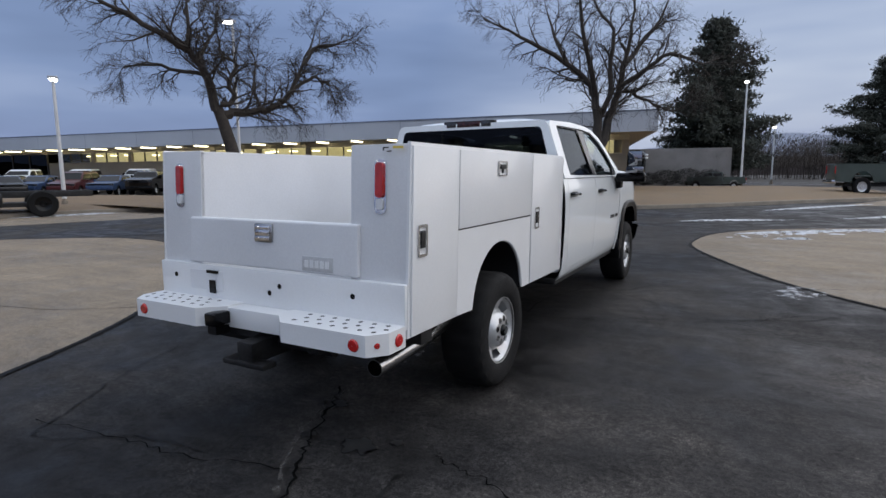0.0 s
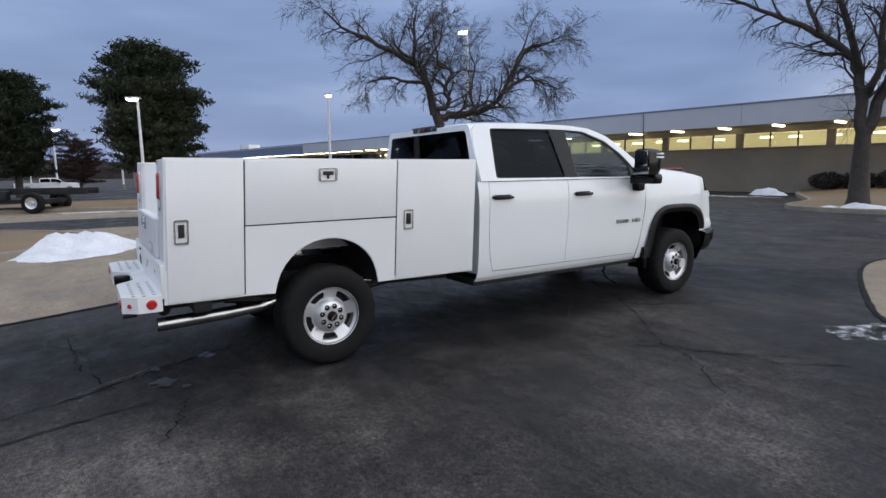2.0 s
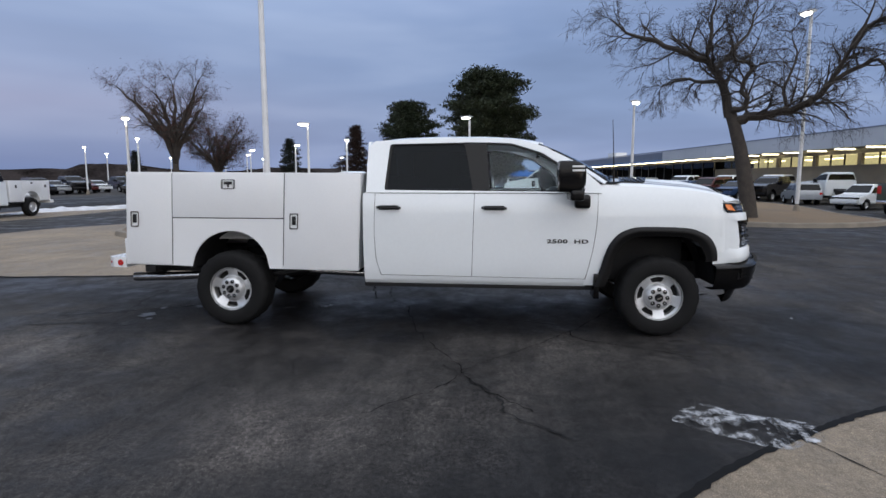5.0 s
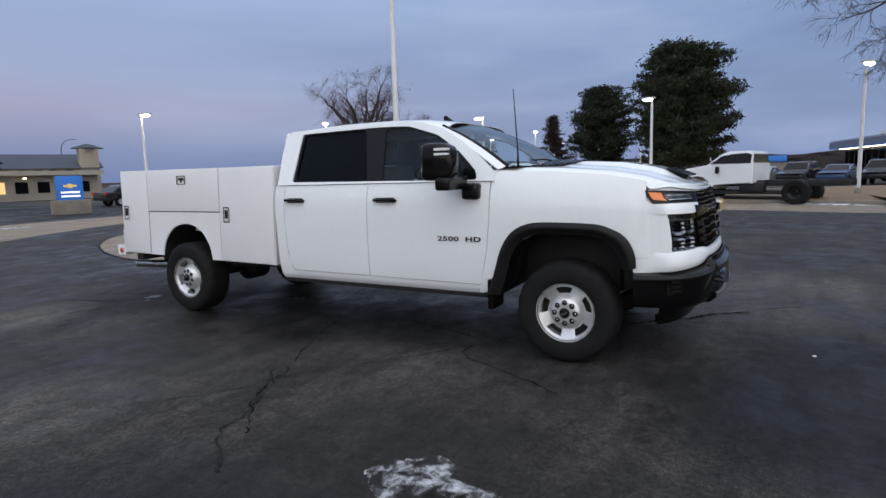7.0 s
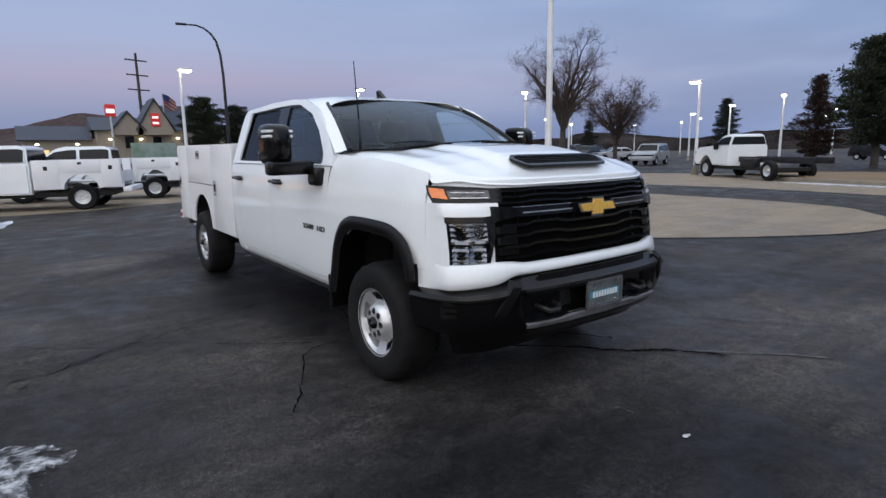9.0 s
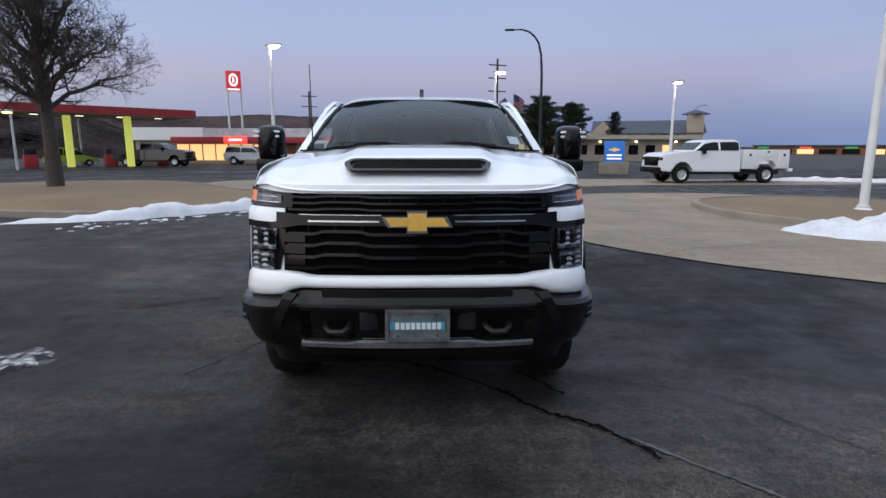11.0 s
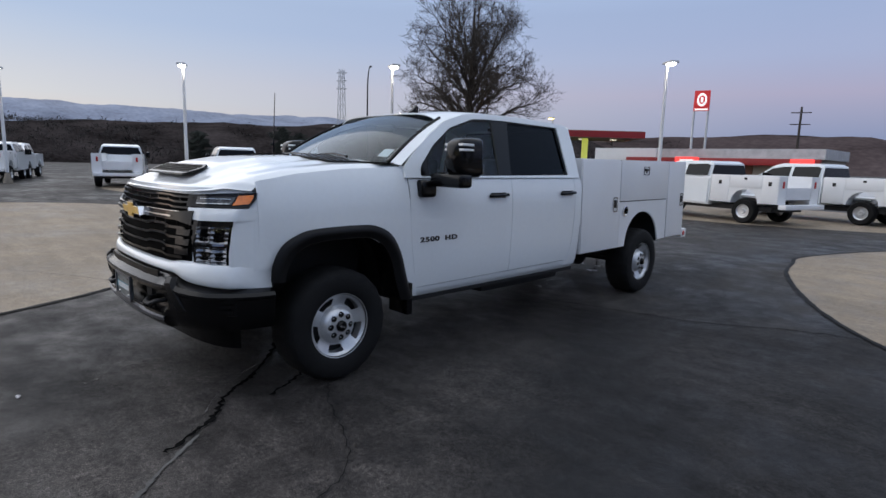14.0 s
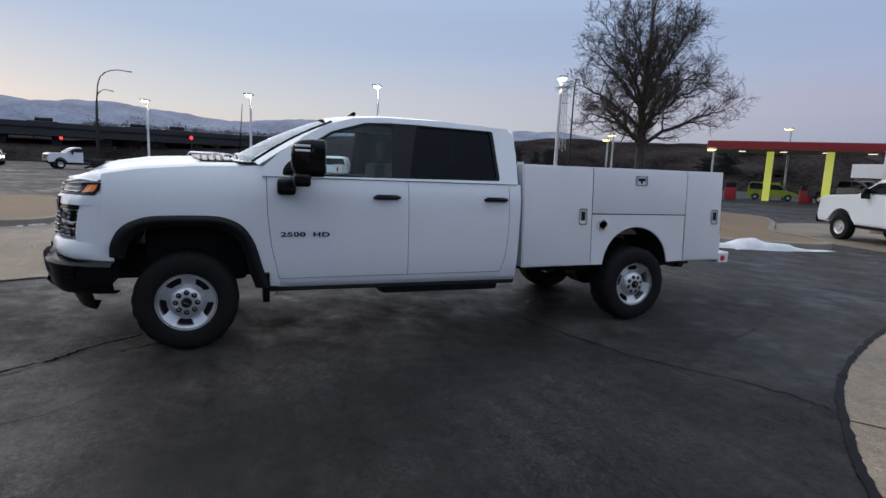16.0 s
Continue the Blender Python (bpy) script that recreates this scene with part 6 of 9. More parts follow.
for i, (x0, y0, x1, y1, w) in enumerate(((2.2, 11.2, 5.4, 13.6, 0.35), (2.9, 10.3, 3.6, 10.6, 0.12), (0.6, 14.2, 3.4, 15.8, 0.30), (3.0, 20.2, 6.8, 25.8, 0.45), (5.0, 17.0, 9.0, 21.0, 0.4), (-21.4, -2.6, -20.1, 4.6, 0.5), (-19.9, 6.2, -18.9, 9.4, 0.5), (-20, 24.6, -9, 26.4, 0.5), (-16.6, -18.6, -11.0, -17.2, 0.5), (9.0, 7.2, 7.6, 8.1, 0.3), (16, 13, 24, 17, 0.5), (-5.6, -17.6, -3.6, -18.0, 0.3), (22, 4.5, 26, 7.2, 0.4), (-27, -20, -33, -18, 0.9))):
    d = Vector((x1 - x0, y1 - y0)).normalized()
    nrm = Vector((-d.y, d.x)) * w * 0.5
    mid = [Vector((x0, y0)).lerp(Vector((x1, y1)), t) for t in (0, 0.3, 0.65, 1)]
    snow_patch("snow_strip", [tuple(p + nrm * (0.4 if k in (0, 3) else 1 + 0.5 * lump(p.x, p.y, 3))) for k, p in enumerate(mid)] + [tuple(p - nrm * (0.4 if k in (0, 3) else 1)) for k, p in reversed(list(enumerate(mid)))], 0.045, 20 + i, "thin strip of melting snow on the ground", mat=M_SCRAP)
for i, (x, y, r) in enumerate(((0.08, 6.05, 0.025), (4.9, 7.0, 0.08), (5.2, 8.9, 0.12), (7.2, 6.0, 0.25), (6.55, -2.26, 0.06))):
    snow_patch("snow_bit", [(x + r * math.cos(a) * (1 + 0.4 * math.sin(3 * a + i)), y + 0.6 * r * math.sin(a)) for a in [2 * math.pi * k / 7 for k in range(7)]], 0.015, 50 + i, "small crumb of snow on the asphalt", mat=M_SCRAP)


bm = bmesh.new()
box(bm, -0.16, 0.16, -0.10, 0.10, 0.0, 0.05, 0.02, m=pose(-11.6, -3.4, 0.17, 0, 0, 20))
box(bm, -0.13, 0.13, -0.06, 0.06, -0.16, 0.16, 0.03, m=pose(-11.6, -3.4, 0.36, 35, 10, 20))
flood = tagged(new("flood_light", mesh_of(bm, "flood_light", M_BLACK)), "black ground flood light aimed at the flagpole", "flood light")

# ---- lamp posts ----
def lamp_post(x, y, h, turn, lit=True, head=0.62, label="white parking lot lamp post with a lit shoebox head"):
    t = thing("lamp_post", label, "street lamp", "parking lot lamps", pose(x, y, 0, 0, 0, turn))
    bm = bmesh.new()
    lathe(bm, [(0.001, 0.0), (0.19, 0.0), (0.18, 0.10), (0.12, 0.32), (0.11, 0.42), (0.001, 0.52)], "z", 16)
    part("base", bm, M_KERB, t)
    bm = bmesh.new()
    tube(bm, [(0, 0, 0.5), (0, 0, h - 0.05)], [0.085, 0.055], 8)
    part("pole", bm, M_WHITEPOLE, t)
    hd = part("lamp_head", bmesh.new(), M_ALU, t)
    bm = bmesh.new()
    box(bm, -0.10, head - 0.10, -0.17, 0.17, h + 0.06, h + 0.15, 0.02)
    part("housing", bm, M_ALU, hd)
    bm = bmesh.new()
    bmesh.ops.create_uvsphere(bm, u_segments=16, v_segments=8, radius=1.0, matrix=Matrix.Translation((head * 0.40, 0, h + 0.045)) @ Matrix.Diagonal((0.27, 0.15, 0.085, 1)))
    part("lens", bm, M_LAMP if lit else M_LENS, hd, "glowing white lens")
    return t


for x, y, h, turn in ((-25.57, 1.05, 4.95, -120), (-22.56, 9.36, 5.28, 150), (-19.14, 15.6, 8.4, 200), (-25.47, -8.32, 4.65, -60), (-21.3, -16.6, 4.62, 30), (-12.76, -21.2, 4.80, 100), (-3.45, -20.7, 5.18, 160), (6.43, -16.1, 5.58, 150), (15.09, -8.96, 5.35, 160), (22.34, -2.97, 5.33, 150), (28.7, 2.84, 5.08, 150), (36.5, 9.0, 5.0, 150), (1.67, 47.5, 8.3, 100), (4.24, 65.4, 5.9, 100)):
    lamp_post(x, y, h, turn)
for x, y, h, turn in ((-38, -9.5, 4.6, 20), (-44, -16, 4.6, 60), (-47, -3, 4.8, 60), (-43, 3.5, 4.7, 90), (-52, -24, 4.6, 90), (-60, -14, 4.7, 90), (-64, -30, 4.7, 90), (-36, -26, 4.7, 30), (-48, -40, 4.8, 30), (-62, -48, 4.8, 30), (-74, -38, 4.8, 30), (-58, 2, 4.9, 30), (-70, -6, 4.9, 30), (-80, -22, 4.9, 30), (-92, -40, 5.2, 30), (-86, -54, 5.2, 30)):
    lamp_post(x, y, h, turn)

pole = thing("flag_pole", "tall white painted pole standing on the grass island", "pole", m=pose(-9.9, -4.2, 0.12))
bm = bmesh.new()
lathe(bm, [(0.001, 0.0), (0.20, 0.0), (0.20, 0.06), (0.13, 0.10), (0.13, 0.16), (0.10, 0.17)], "z", 16)
part("collar", bm, M_WHITEPOLE, pole)
bm = bmesh.new()
tube(bm, [(0, 0, 0.1), (0, 0, 16)], [0.095, 0.055], 12)
part("shaft", bm, M_WHITEPOLE, pole)


def arc_lamp(x, y, h, reach, turn, label="dark curved street lamp beside the road"):
    t = thing("street_lamp", label, "street lamp", "street lamps", pose(x, y, 0, 0, 0, turn))
    bm = bmesh.new()
    pts = [(0, 0, 0), (0, 0, h * 0.4), (0.01 * reach, 0, h * 0.70), (0.05 * reach, 0, h * 0.83), (0.14 * reach, 0, h * 0.91), (0.28 * reach, 0, h * 0.955), (0.46 * reach, 0, h * 0.985), (0.68 * reach, 0, h), (reach, 0, h * 1.0)]
    tube(bm, pts, [0.11, 0.085, 0.07, 0.065, 0.06, 0.055, 0.05, 0.045, 0.04], 8)
    part("mast", bm, M_FRAME, t)
    bm = bmesh.new()
    box(bm, reach - 0.1, reach + 0.42, -0.10, 0.10, h - 0.05, h + 0.05, 0.03)
    part("lamp_head", bm, M_FRAME, t)


arc_lamp(-6.65, -25.1, 8.2, 1.75, -8)
arc_lamp(40, -26, 9.8, 2.2, 150)
arc_lamp(64, 17, 10.5, 3.2, -60)
arc_lamp(74, 19, 9.4, 3.4, -20)
arc_lamp(-60, -120, 11, 3, 120)

# ---- parked vehicles ----
PAINTS = {"white": M_PAINT,
          "silver": material("silver_paint", (0.40, 0.42, 0.44), 0.3, 0.3, vary=0.06, coat=0.4),
          "red": material("red_paint", (0.30, 0.035, 0.025), 0.3, vary=0.08, coat=0.4),
          "green": material("green_grey_paint", (0.055, 0.075, 0.065), 0.35, vary=0.1, coat=0.4),
          "blue": material("blue_paint", (0.035, 0.07, 0.16), 0.3, vary=0.08, coat=0.4),
          "black": material("black_paint", (0.015, 0.015, 0.018), 0.25, vary=0.1, coat=0.5),
          "maroon": material("maroon_paint", (0.085, 0.014, 0.014), 0.3, vary=0.08, coat=0.4),
          "lime": material("lime_paint", (0.45, 0.55, 0.04), 0.4, vary=0.08, coat=0.3)}


def far_wheel(v, x, y, r, w=0.24, rim=None):
    t = part("wheel", bmesh.new(), M_TYRE, v)
    s = 1 if x > 0 else -1
    bm = bmesh.new()
    lathe(bm, [(r * 0.55, 0.0), (r * 0.9, 0.012), (r, -0.04), (r, -w + 0.04), (r * 0.9, -w), (r * 0.55, -w)], "x", 20, (0, 0, 0))
    part("tyre", bm, M_TYRE, t)
    bm = bmesh.new()
    lathe(bm, [(0.001, -0.02), (r * 0.16, -0.015), (r * 0.22, -0.045), (r * 0.46, -0.04), (r * 0.56, -0.005), (r * 0.60, -0.01)], "x", 20)
    part("rim", bm, rim or M_RIM, t)
    t.matrix_basis = pose(x, y, r, 0, 0, 0 if s > 0 else 180)


def shell(bm, profile, half_low, half_high, z_low, z_high):
    """A body from its side outline: narrower towards the top."""
    def hw(z):
        return half_low + (half_high - half_low) * smooth_step(z_low, z_high, z)
    lo, hi = [bm.verts.new((-hw(z), y, z)) for y, z in profile], [bm.verts.new((hw(z), y, z)) for y, z in profile]
    n = len(profile)
    f1, f2 = bm.faces.new(lo), bm.faces.new(hi)
    for i in range(n):
        bm.faces.new((lo[i], lo[(i + 1) % n], hi[(i + 1) % n], hi[i]))
    edges = [e for f in (f1, f2) for e in f.edges]
    bmesh.ops.bevel(bm, geom=edges, offset=0.05, segments=2, affect="EDGES")


def arch_points(c, r, z0, n=8):
    return [(c + r * math.cos(a), z0 + r * math.sin(a)) for a in [math.pi * k / n for k in range(n + 1)]][::-1]


def vehicle(kind, paint, m, label, group="parked vehicles", lights=False):
    p = PAINTS[paint]
    cat = {"service": "pickup truck", "pickup": "pickup truck", "chassis": "truck", "medium": "truck", "suv": "car", "sedan": "car", "van": "van"}[kind]
    name = {"service": "service_truck", "pickup": "pickup_truck", "chassis": "chassis_truck", "medium": "chassis_truck", "suv": "parked_car", "sedan": "parked_car", "van": "van"}[kind]
    v = thing(name, label, cat, group, m)
    if kind == "medium":
        wb, r, hw, cab0, nose, up_z, doors = 3.95, 0.50, 0.95, 1.62, 4.68, 0.0, 1
        low = [(cab0, 0.86), (wb - 0.75, 0.86), *arch_points(wb, 0.64, 0.62), (nose - 0.03, 0.70), (nose + 0.02, 1.00), (nose - 0.02, 1.42), (nose - 0.22, 1.54), (wb - 0.42, 1.68), (cab0, 1.68)]
        top = [(cab0 + 0.02, 1.66), (cab0 + 0.06, 2.14), (cab0 + 0.22, 2.24), (wb - 1.30, 2.24), (wb - 1.02, 2.16), (wb - 0.40, 1.68)]
    elif kind in ("service", "pickup", "chassis"):
        wb, r, hw = (4.0 if kind != "chassis" else 4.6), 0.39, 0.98
        cab0 = {"service": 1.25, "pickup": 1.15, "chassis": 2.80}[kind]
        nose = wb + 0.98
        up_z = 0.06 if kind == "chassis" else 0.0
        low = [(cab0, 0.50 + up_z), *arch_points(wb, 0.50, 0.52 + up_z), (nose - 0.05, 0.55 + up_z), (nose + 0.02, 0.75 + up_z), (nose - 0.02, 1.22 + up_z), (nose - 0.25, 1.34 + up_z), (wb - 0.52, 1.42 + up_z), (cab0, 1.42 + up_z)]
        top = [(cab0 + 0.02, 1.40 + up_z), (cab0 + 0.06, 1.86 + up_z), (cab0 + 0.25, 1.94 + up_z), (wb - 1.35, 1.94 + up_z), (wb - 1.05, 1.86 + up_z), (wb - 0.46, 1.42 + up_z)]
        doors = 2 if kind != "chassis" else 1
    else:
        wb, r, hw = {"suv": (2.8, 0.36, 0.92), "sedan": (2.75, 0.33, 0.9), "van": (3.4, 0.36, 0.98)}[kind]
        tall = {"suv": 1.72, "sedan": 1.45, "van": 2.1}[kind]
        belt = {"suv": 1.08, "sedan": 0.96, "van": 1.2}[kind]
        nose, tail = wb + 0.9, -0.9
        low = [(tail, 0.42), *arch_points(0, r + 0.07, 0.40), *arch_points(wb, r + 0.07, 0.40), (nose, 0.40), (nose + 0.03, 0.70), (nose - 0.12, 0.88), (wb - 0.35, belt), (tail + 0.02, belt), (tail - 0.04, 0.75)]
        if kind == "sedan":
            top = [(tail + 0.45, belt - 0.01), (tail + 1.05, tall - 0.04), (tail + 1.6, tall), (wb - 1.25, tall - 0.02), (wb - 0.30, belt - 0.01)]
        else:
            top = [(tail + 0.05, belt - 0.01), (tail + 0.22, tall - 0.06), (tail + 0.5, tall), (wb - 1.1, tall - 0.02), (wb - 0.30, belt - 0.01)]
        cab0, doors, up_z = tail, 2, 0.0
    bm = bmesh.new()
    shell(bm, low, hw, hw - 0.03, 0.7, 1.4)
    part("body", bm, p, v)
    zt, zb = max(z for _, z in top), min(z for _, z in top)
    bm = bmesh.new()
    shell(bm, top, hw - 0.05, hw - 0.20, zb, zt)
    part("cabin", bm, p, v)
    # glass, set proud of the cabin by a little
    cy, cz = sum(q[0] for q in top) / len(top), zb + (zt - zb) * 0.5
    inset = [(cy + (y - cy) * 0.90, min(zt - 0.07, max(zb + 0.05, z))) for y, z in top]
    for s in (1, -1):
        hwz = lambda z: hw - 0.05 - 0.15 * smooth_step(zb, zt, z) + 0.006
        ys = sorted(y for y, _ in inset)
        mid = (ys[0] + ys[-1]) / 2 - 0.1
        for a, b in ((ys[0], mid - 0.05), (mid + 0.05, ys[-1])) if doors == 2 else ((ys[0], ys[-1]),):
            def top_at(y):
                hs = [zt - 0.10]
                for (y0, z0), (y1, z1) in zip(top, top[1:]):
                    if min(y0, y1) <= y <= max(y0, y1) and abs(y1 - y0) > 1e-6:
                        hs.append(z0 + (z1 - z0) * (y - y0) / (y1 - y0) - 0.09)
                return max(zb + 0.07, min(hs))
            bm = bmesh.new()
            surf(bm, lambda u, w: (lambda y: (lambda z: (s * hwz(z), y, z))(zb + 0.06 + (top_at(y) - zb - 0.06) * w))(a + (b - a) * u), 8, 3)
            part("side_window", bm, M_GLOSS, v)
    ends = [(top[-2], top[-1], "windscreen"), (top[0], top[1], "rear_window")]
    for (ya, za), (yb, zb2), nm in ends:
        d = Vector((0, yb - ya, zb2 - za)).normalized()
        n = Vector((0, -d.z, d.y)) if (Vector((0, -d.z, d.y)).y > 0) == (nm == "windscreen") else Vector((0, d.z, -d.y))
        if n.z < 0 and abs(n.z) > 0.3:
            n = -n
        bm = bmesh.new()
        surf(bm, lambda u, w: Vector(((-1 + 2 * u) * (hw - 0.05 - 0.15 * smooth_step(zb, zt, za + (zb2 - za) * (0.12 + 0.76 * w)) - 0.08), ya + (yb - ya) * (0.12 + 0.76 * w), za + (zb2 - za) * (0.12 + 0.76 * w))) + n * 0.012, 4, 3)
        part(nm, bm, M_GLOSS, v)
    for x in (-hw + 0.01, hw - 0.01):
        rim = M_BLACK if kind == "medium" else None
        far_wheel(v, x, 0 if kind != "chassis" else 0.15, r + (0.03 if kind == "chassis" else 0), 0.24 if kind != "medium" else 0.5, rim)
        far_wheel(v, x, wb, r + (0.03 if kind == "chassis" else 0), 0.24, rim)
    bm = bmesh.new()
    box(bm, -hw + 0.06, hw - 0.06, nose - 0.10, nose + 0.10, 0.46 + up_z, 0.72 + up_z, 0.04)
    part("front_bumper", bm, M_BLACK if kind in ("service", "pickup", "chassis", "medium") else p, v)
    bm = bmesh.new()
    box(bm, -hw * 0.68, hw * 0.68, nose - 0.02, nose + 0.035, 0.76 + up_z, (1.18 if cat != "car" else 0.86) + up_z, 0.02)
    part("grille", bm, M_GLOSS, v)
    for s in (1, -1):
        bm = bmesh.new()
        z0 = (1.02 if cat != "car" else 0.72) + up_z
        box(bm, s * (hw - 0.30), s * (hw - 0.03), nose - 0.16, nose + 0.02, z0, z0 + 0.14, 0.02)
        part("headlamp", bm, M_HEAD if lights else M_LENS, v)
        bm = bmesh.new()
        box(bm, s * (hw - 0.02), s * (hw + 0.18), wb - 0.98, wb - 0.86, 1.30 if cat != "car" else 1.0, 1.60 if cat != "car" else 1.14, 0.03)
        part("door_mirror", bm, M_BLACK if cat != "car" else p, v)
    dark = bmesh.new()
    box(dark, -hw + 0.25, hw - 0.25, -0.75 if kind not in ("chassis", "medium") else -0.2, nose - 0.3, 0.40, 0.55)
    part("underside", dark, M_DARK, v)
    if kind == "service":
        for s in (1, -1):
            bm = bmesh.new()
            prism(bm, [(-1.05, 0.66), (-0.46, 0.66), *[(y, z) for y, z in arch_points(0, 0.45, 0.62)], (0.46, 0.64), (1.18, 0.64), (1.18, 1.50), (-1.05, 1.50)], "x", s * 0.58, s * 0.965)
            part("side_locker", bm, M_BODY, v, smooth=0)
            for y0, y1, z0, z1 in ((-1.02, -0.56, 0.69, 1.47), (-0.53, 0.50, 1.12, 1.47), (0.53, 1.15, 0.68, 1.47)):
                bm = bmesh.new()
                box(bm, s * 0.962, s * 0.978, y0, y1, z0, z1, 0.006)
                dr = part("locker_door", bm, M_BODY, v)
                bm = bmesh.new()
                box(bm, s * 0.975, s * 0.986, (y0 + y1) / 2 - 0.05, (y0 + y1) / 2 + 0.05, 1.20 if z0 < 1 else 1.36, 1.32 if z0 < 1 else 1.43, 0.005)
                part("latch", bm, M_FRAME, dr)
            bm = bmesh.new()
            box(bm, s * 0.72, s * 0.80, -1.07, -1.05, 1.15, 1.35, 0.01)
            part("tail_lamp", bm, M_RED, v)
        bm = bmesh.new()
        box(bm, -0.62, 0.62, -1.04, 1.16, 0.80, 0.86)
        box(bm, -0.62, 0.62, -1.05, -1.01, 0.80, 1.16, 0.01)
        part("load_bed", bm, M_GREYWHITE, v)
        bm = bmesh.new()
        box(bm, -0.93, 0.93, -1.30, -1.06, 0.52, 0.66, 0.02)
        part("rear_bumper", bm, M_BODY, v)
    elif kind == "pickup":
        bm = bmesh.new()
        prism(bm, [(-1.15, 0.62), *arch_points(0, 0.47, 0.58), (1.12, 0.62), (1.12, 1.36), (-1.15, 1.36)], "x", -0.96, -0.86)
        prism(bm, [(-1.15, 0.62), *arch_points(0, 0.47, 0.58), (1.12, 0.62), (1.12, 1.36), (-1.15, 1.36)], "x", 0.86, 0.96)
        box(bm, -0.88, 0.88, -1.15, 1.1, 0.80, 0.86)
        box(bm, -0.94, 0.94, -1.18, -1.10, 0.70, 1.36, 0.02)
        part("load_bed", bm, p, v)
        for s in (1, -1):
            bm = bmesh.new()
            box(bm, s * 0.80, s * 0.95, -1.20, -1.16, 0.95, 1.28, 0.02)
            part("tail_lamp", bm, M_RED, v)
        bm = bmesh.new()
        box(bm, -0.92, 0.92, -1.32, -1.14, 0.52, 0.68, 0.03)
        part("rear_bumper", bm, M_CHROME, v)
    elif kind in ("chassis", "medium"):
        for s in (1, -1):
            bm = bmesh.new()
            box(bm, s * 0.38, s * 0.46, -1.7, 3.0, 0.74, 0.98, 0.01)
            part("frame_rail", bm, M_FRAME, v)
        bm = bmesh.new()
        tube(bm, [(-0.85, 0.15, 0.42), (0.85, 0.15, 0.42)], 0.09, 8)
        box(bm, -0.80, -0.50, 1.2, 2.2, 0.5, 0.9, 0.05)
        part("axle", bm, M_FRAME, v)
    else:
        for s in (1, -1):
            bm = bmesh.new()
            box(bm, s * (hw - 0.24), s * (hw - 0.03), -0.95, -0.86, 0.80 if kind != "van" else 1.0, 0.98 if kind != "van" else 1.4, 0.02)
            part("tail_lamp", bm, M_RED, v)
        if kind == "suv":
            for s in (1, -1):
                bm = bmesh.new()
                tube(bm, [(s * 0.62, -0.5, 1.76), (s * 0.62, 1.4, 1.76)], 0.02, 6)
                part("roof_rail", bm, M_BLACK, v)
    return v


M_HEAD = glow("lit_headlamp", (1.0, 0.95, 0.8), 6.0)


def facing(x, y, dx, dy):
    """A pose on the ground whose y axis points along (dx, dy)."""
    return pose(x, y, 0, 0, 0, math.degrees(math.atan2(-dx, dy)))


W = "white crew cab service truck parked on the concrete apron"
vehicle("service", "white", facing(1.2, -12.0, 4.25, -1.35) @ Matrix.Diagonal((0.95, 0.96, 0.93, 1)), W)
vehicle("service", "white", facing(-1.1, -14.9, 4.0, -1.1) @ Matrix.Diagonal((0.95, 0.96, 0.93, 1)), W)
vehicle("service", "white", facing(-15.3, -17.9, 4.2, 0.3), "white service truck parked beside the street apron")
vehicle("service", "white", facing(19.8, -4.4, 0.9, -0.25), "white service truck seen from behind in the far lot")
vehicle("service", "white", facing(24.6, -0.8, 0.9, -0.3), "white service truck seen from behind in the far lot")
vehicle("service", "white", facing(30.6, 3.4, 0.9, -0.3), "white service truck seen from behind in the far lot")
vehicle("service", "white", facing(33.6, 6.2, 0.9, -0.3), "white service truck seen from behind in the far lot")
vehicle("pickup", "white", facing(37.6, 1.2, -0.9, 0.3), "white pickup parked in the far lot")
vehicle("pickup", "white", facing(41.0, 4.2, -0.9, 0.3), "white pickup parked in the far lot")
vehicle("medium", "white", facing(-20.2, 7.35, -0.371, -0.929) @ Matrix.Diagonal((0.93, 0.93, 0.93, 1)), "white cab and bare chassis truck parked on the apron")
vehicle("chassis", "white", facing(-22.75, -2.63, -0.5, -0.86), "white cab and bare chassis truck beside the lawn")
vehicle("chassis", "white", facing(57.0, 14.5, -0.5, 1), "white cab and bare chassis truck in the far lot")
vehicle("suv", "red", facing(-15.9, 28.2, 0.6, -0.8) @ Matrix.Scale(0.86, 4), "red off-road car with a roof rack by the building")
vehicle("suv", "white", facing(-20.6, 25.2, -0.55, 0.85), "white small estate car parked in the lot")
vehicle("pickup", "green", facing(-18.6, 20.0, -0.6, 0.8), "grey-green pickup parked in the lot")
vehicle("suv", "white", facing(-25.2, 22.6, 0.5, -0.87) @ Matrix.Scale(0.76, 4), "white compact car parked facing the lawn")
vehicle("suv", "silver", facing(-30.2, 21.6, -0.9, 0.2) @ Matrix.Scale(0.78, 4), "silver car parked facing the lawn")
vehicle("chassis", "white", facing(-27.6, 24.0, -0.99, -0.1), "white cab with a flat dark bed by the building")
vehicle("pickup", "white", facing(-42.4, 26.6, 0.6, -0.75), "white pickup parked by the building")
vehicle("pickup", "black", facing(-37.6, 24.0, 0.62, -0.78) @ Matrix.Scale(0.9, 4), "black pickup parked facing the lawn")
vehicle("suv", "maroon", facing(-41.9, 20.8, 0.62, -0.78), "dark red car parked facing the lawn")
vehicle("sedan", "blue", facing(-39.2, 21.9, 0.62, -0.78), "blue saloon parked facing the lawn")
vehicle("sedan", "black", facing(-47.0, 18.6, 0.62, -0.78), "dark saloon parked facing the lawn")
vehicle("sedan", "blue", facing(-44.6, 19.7, 0.62, -0.78), "blue saloon parked facing the lawn")
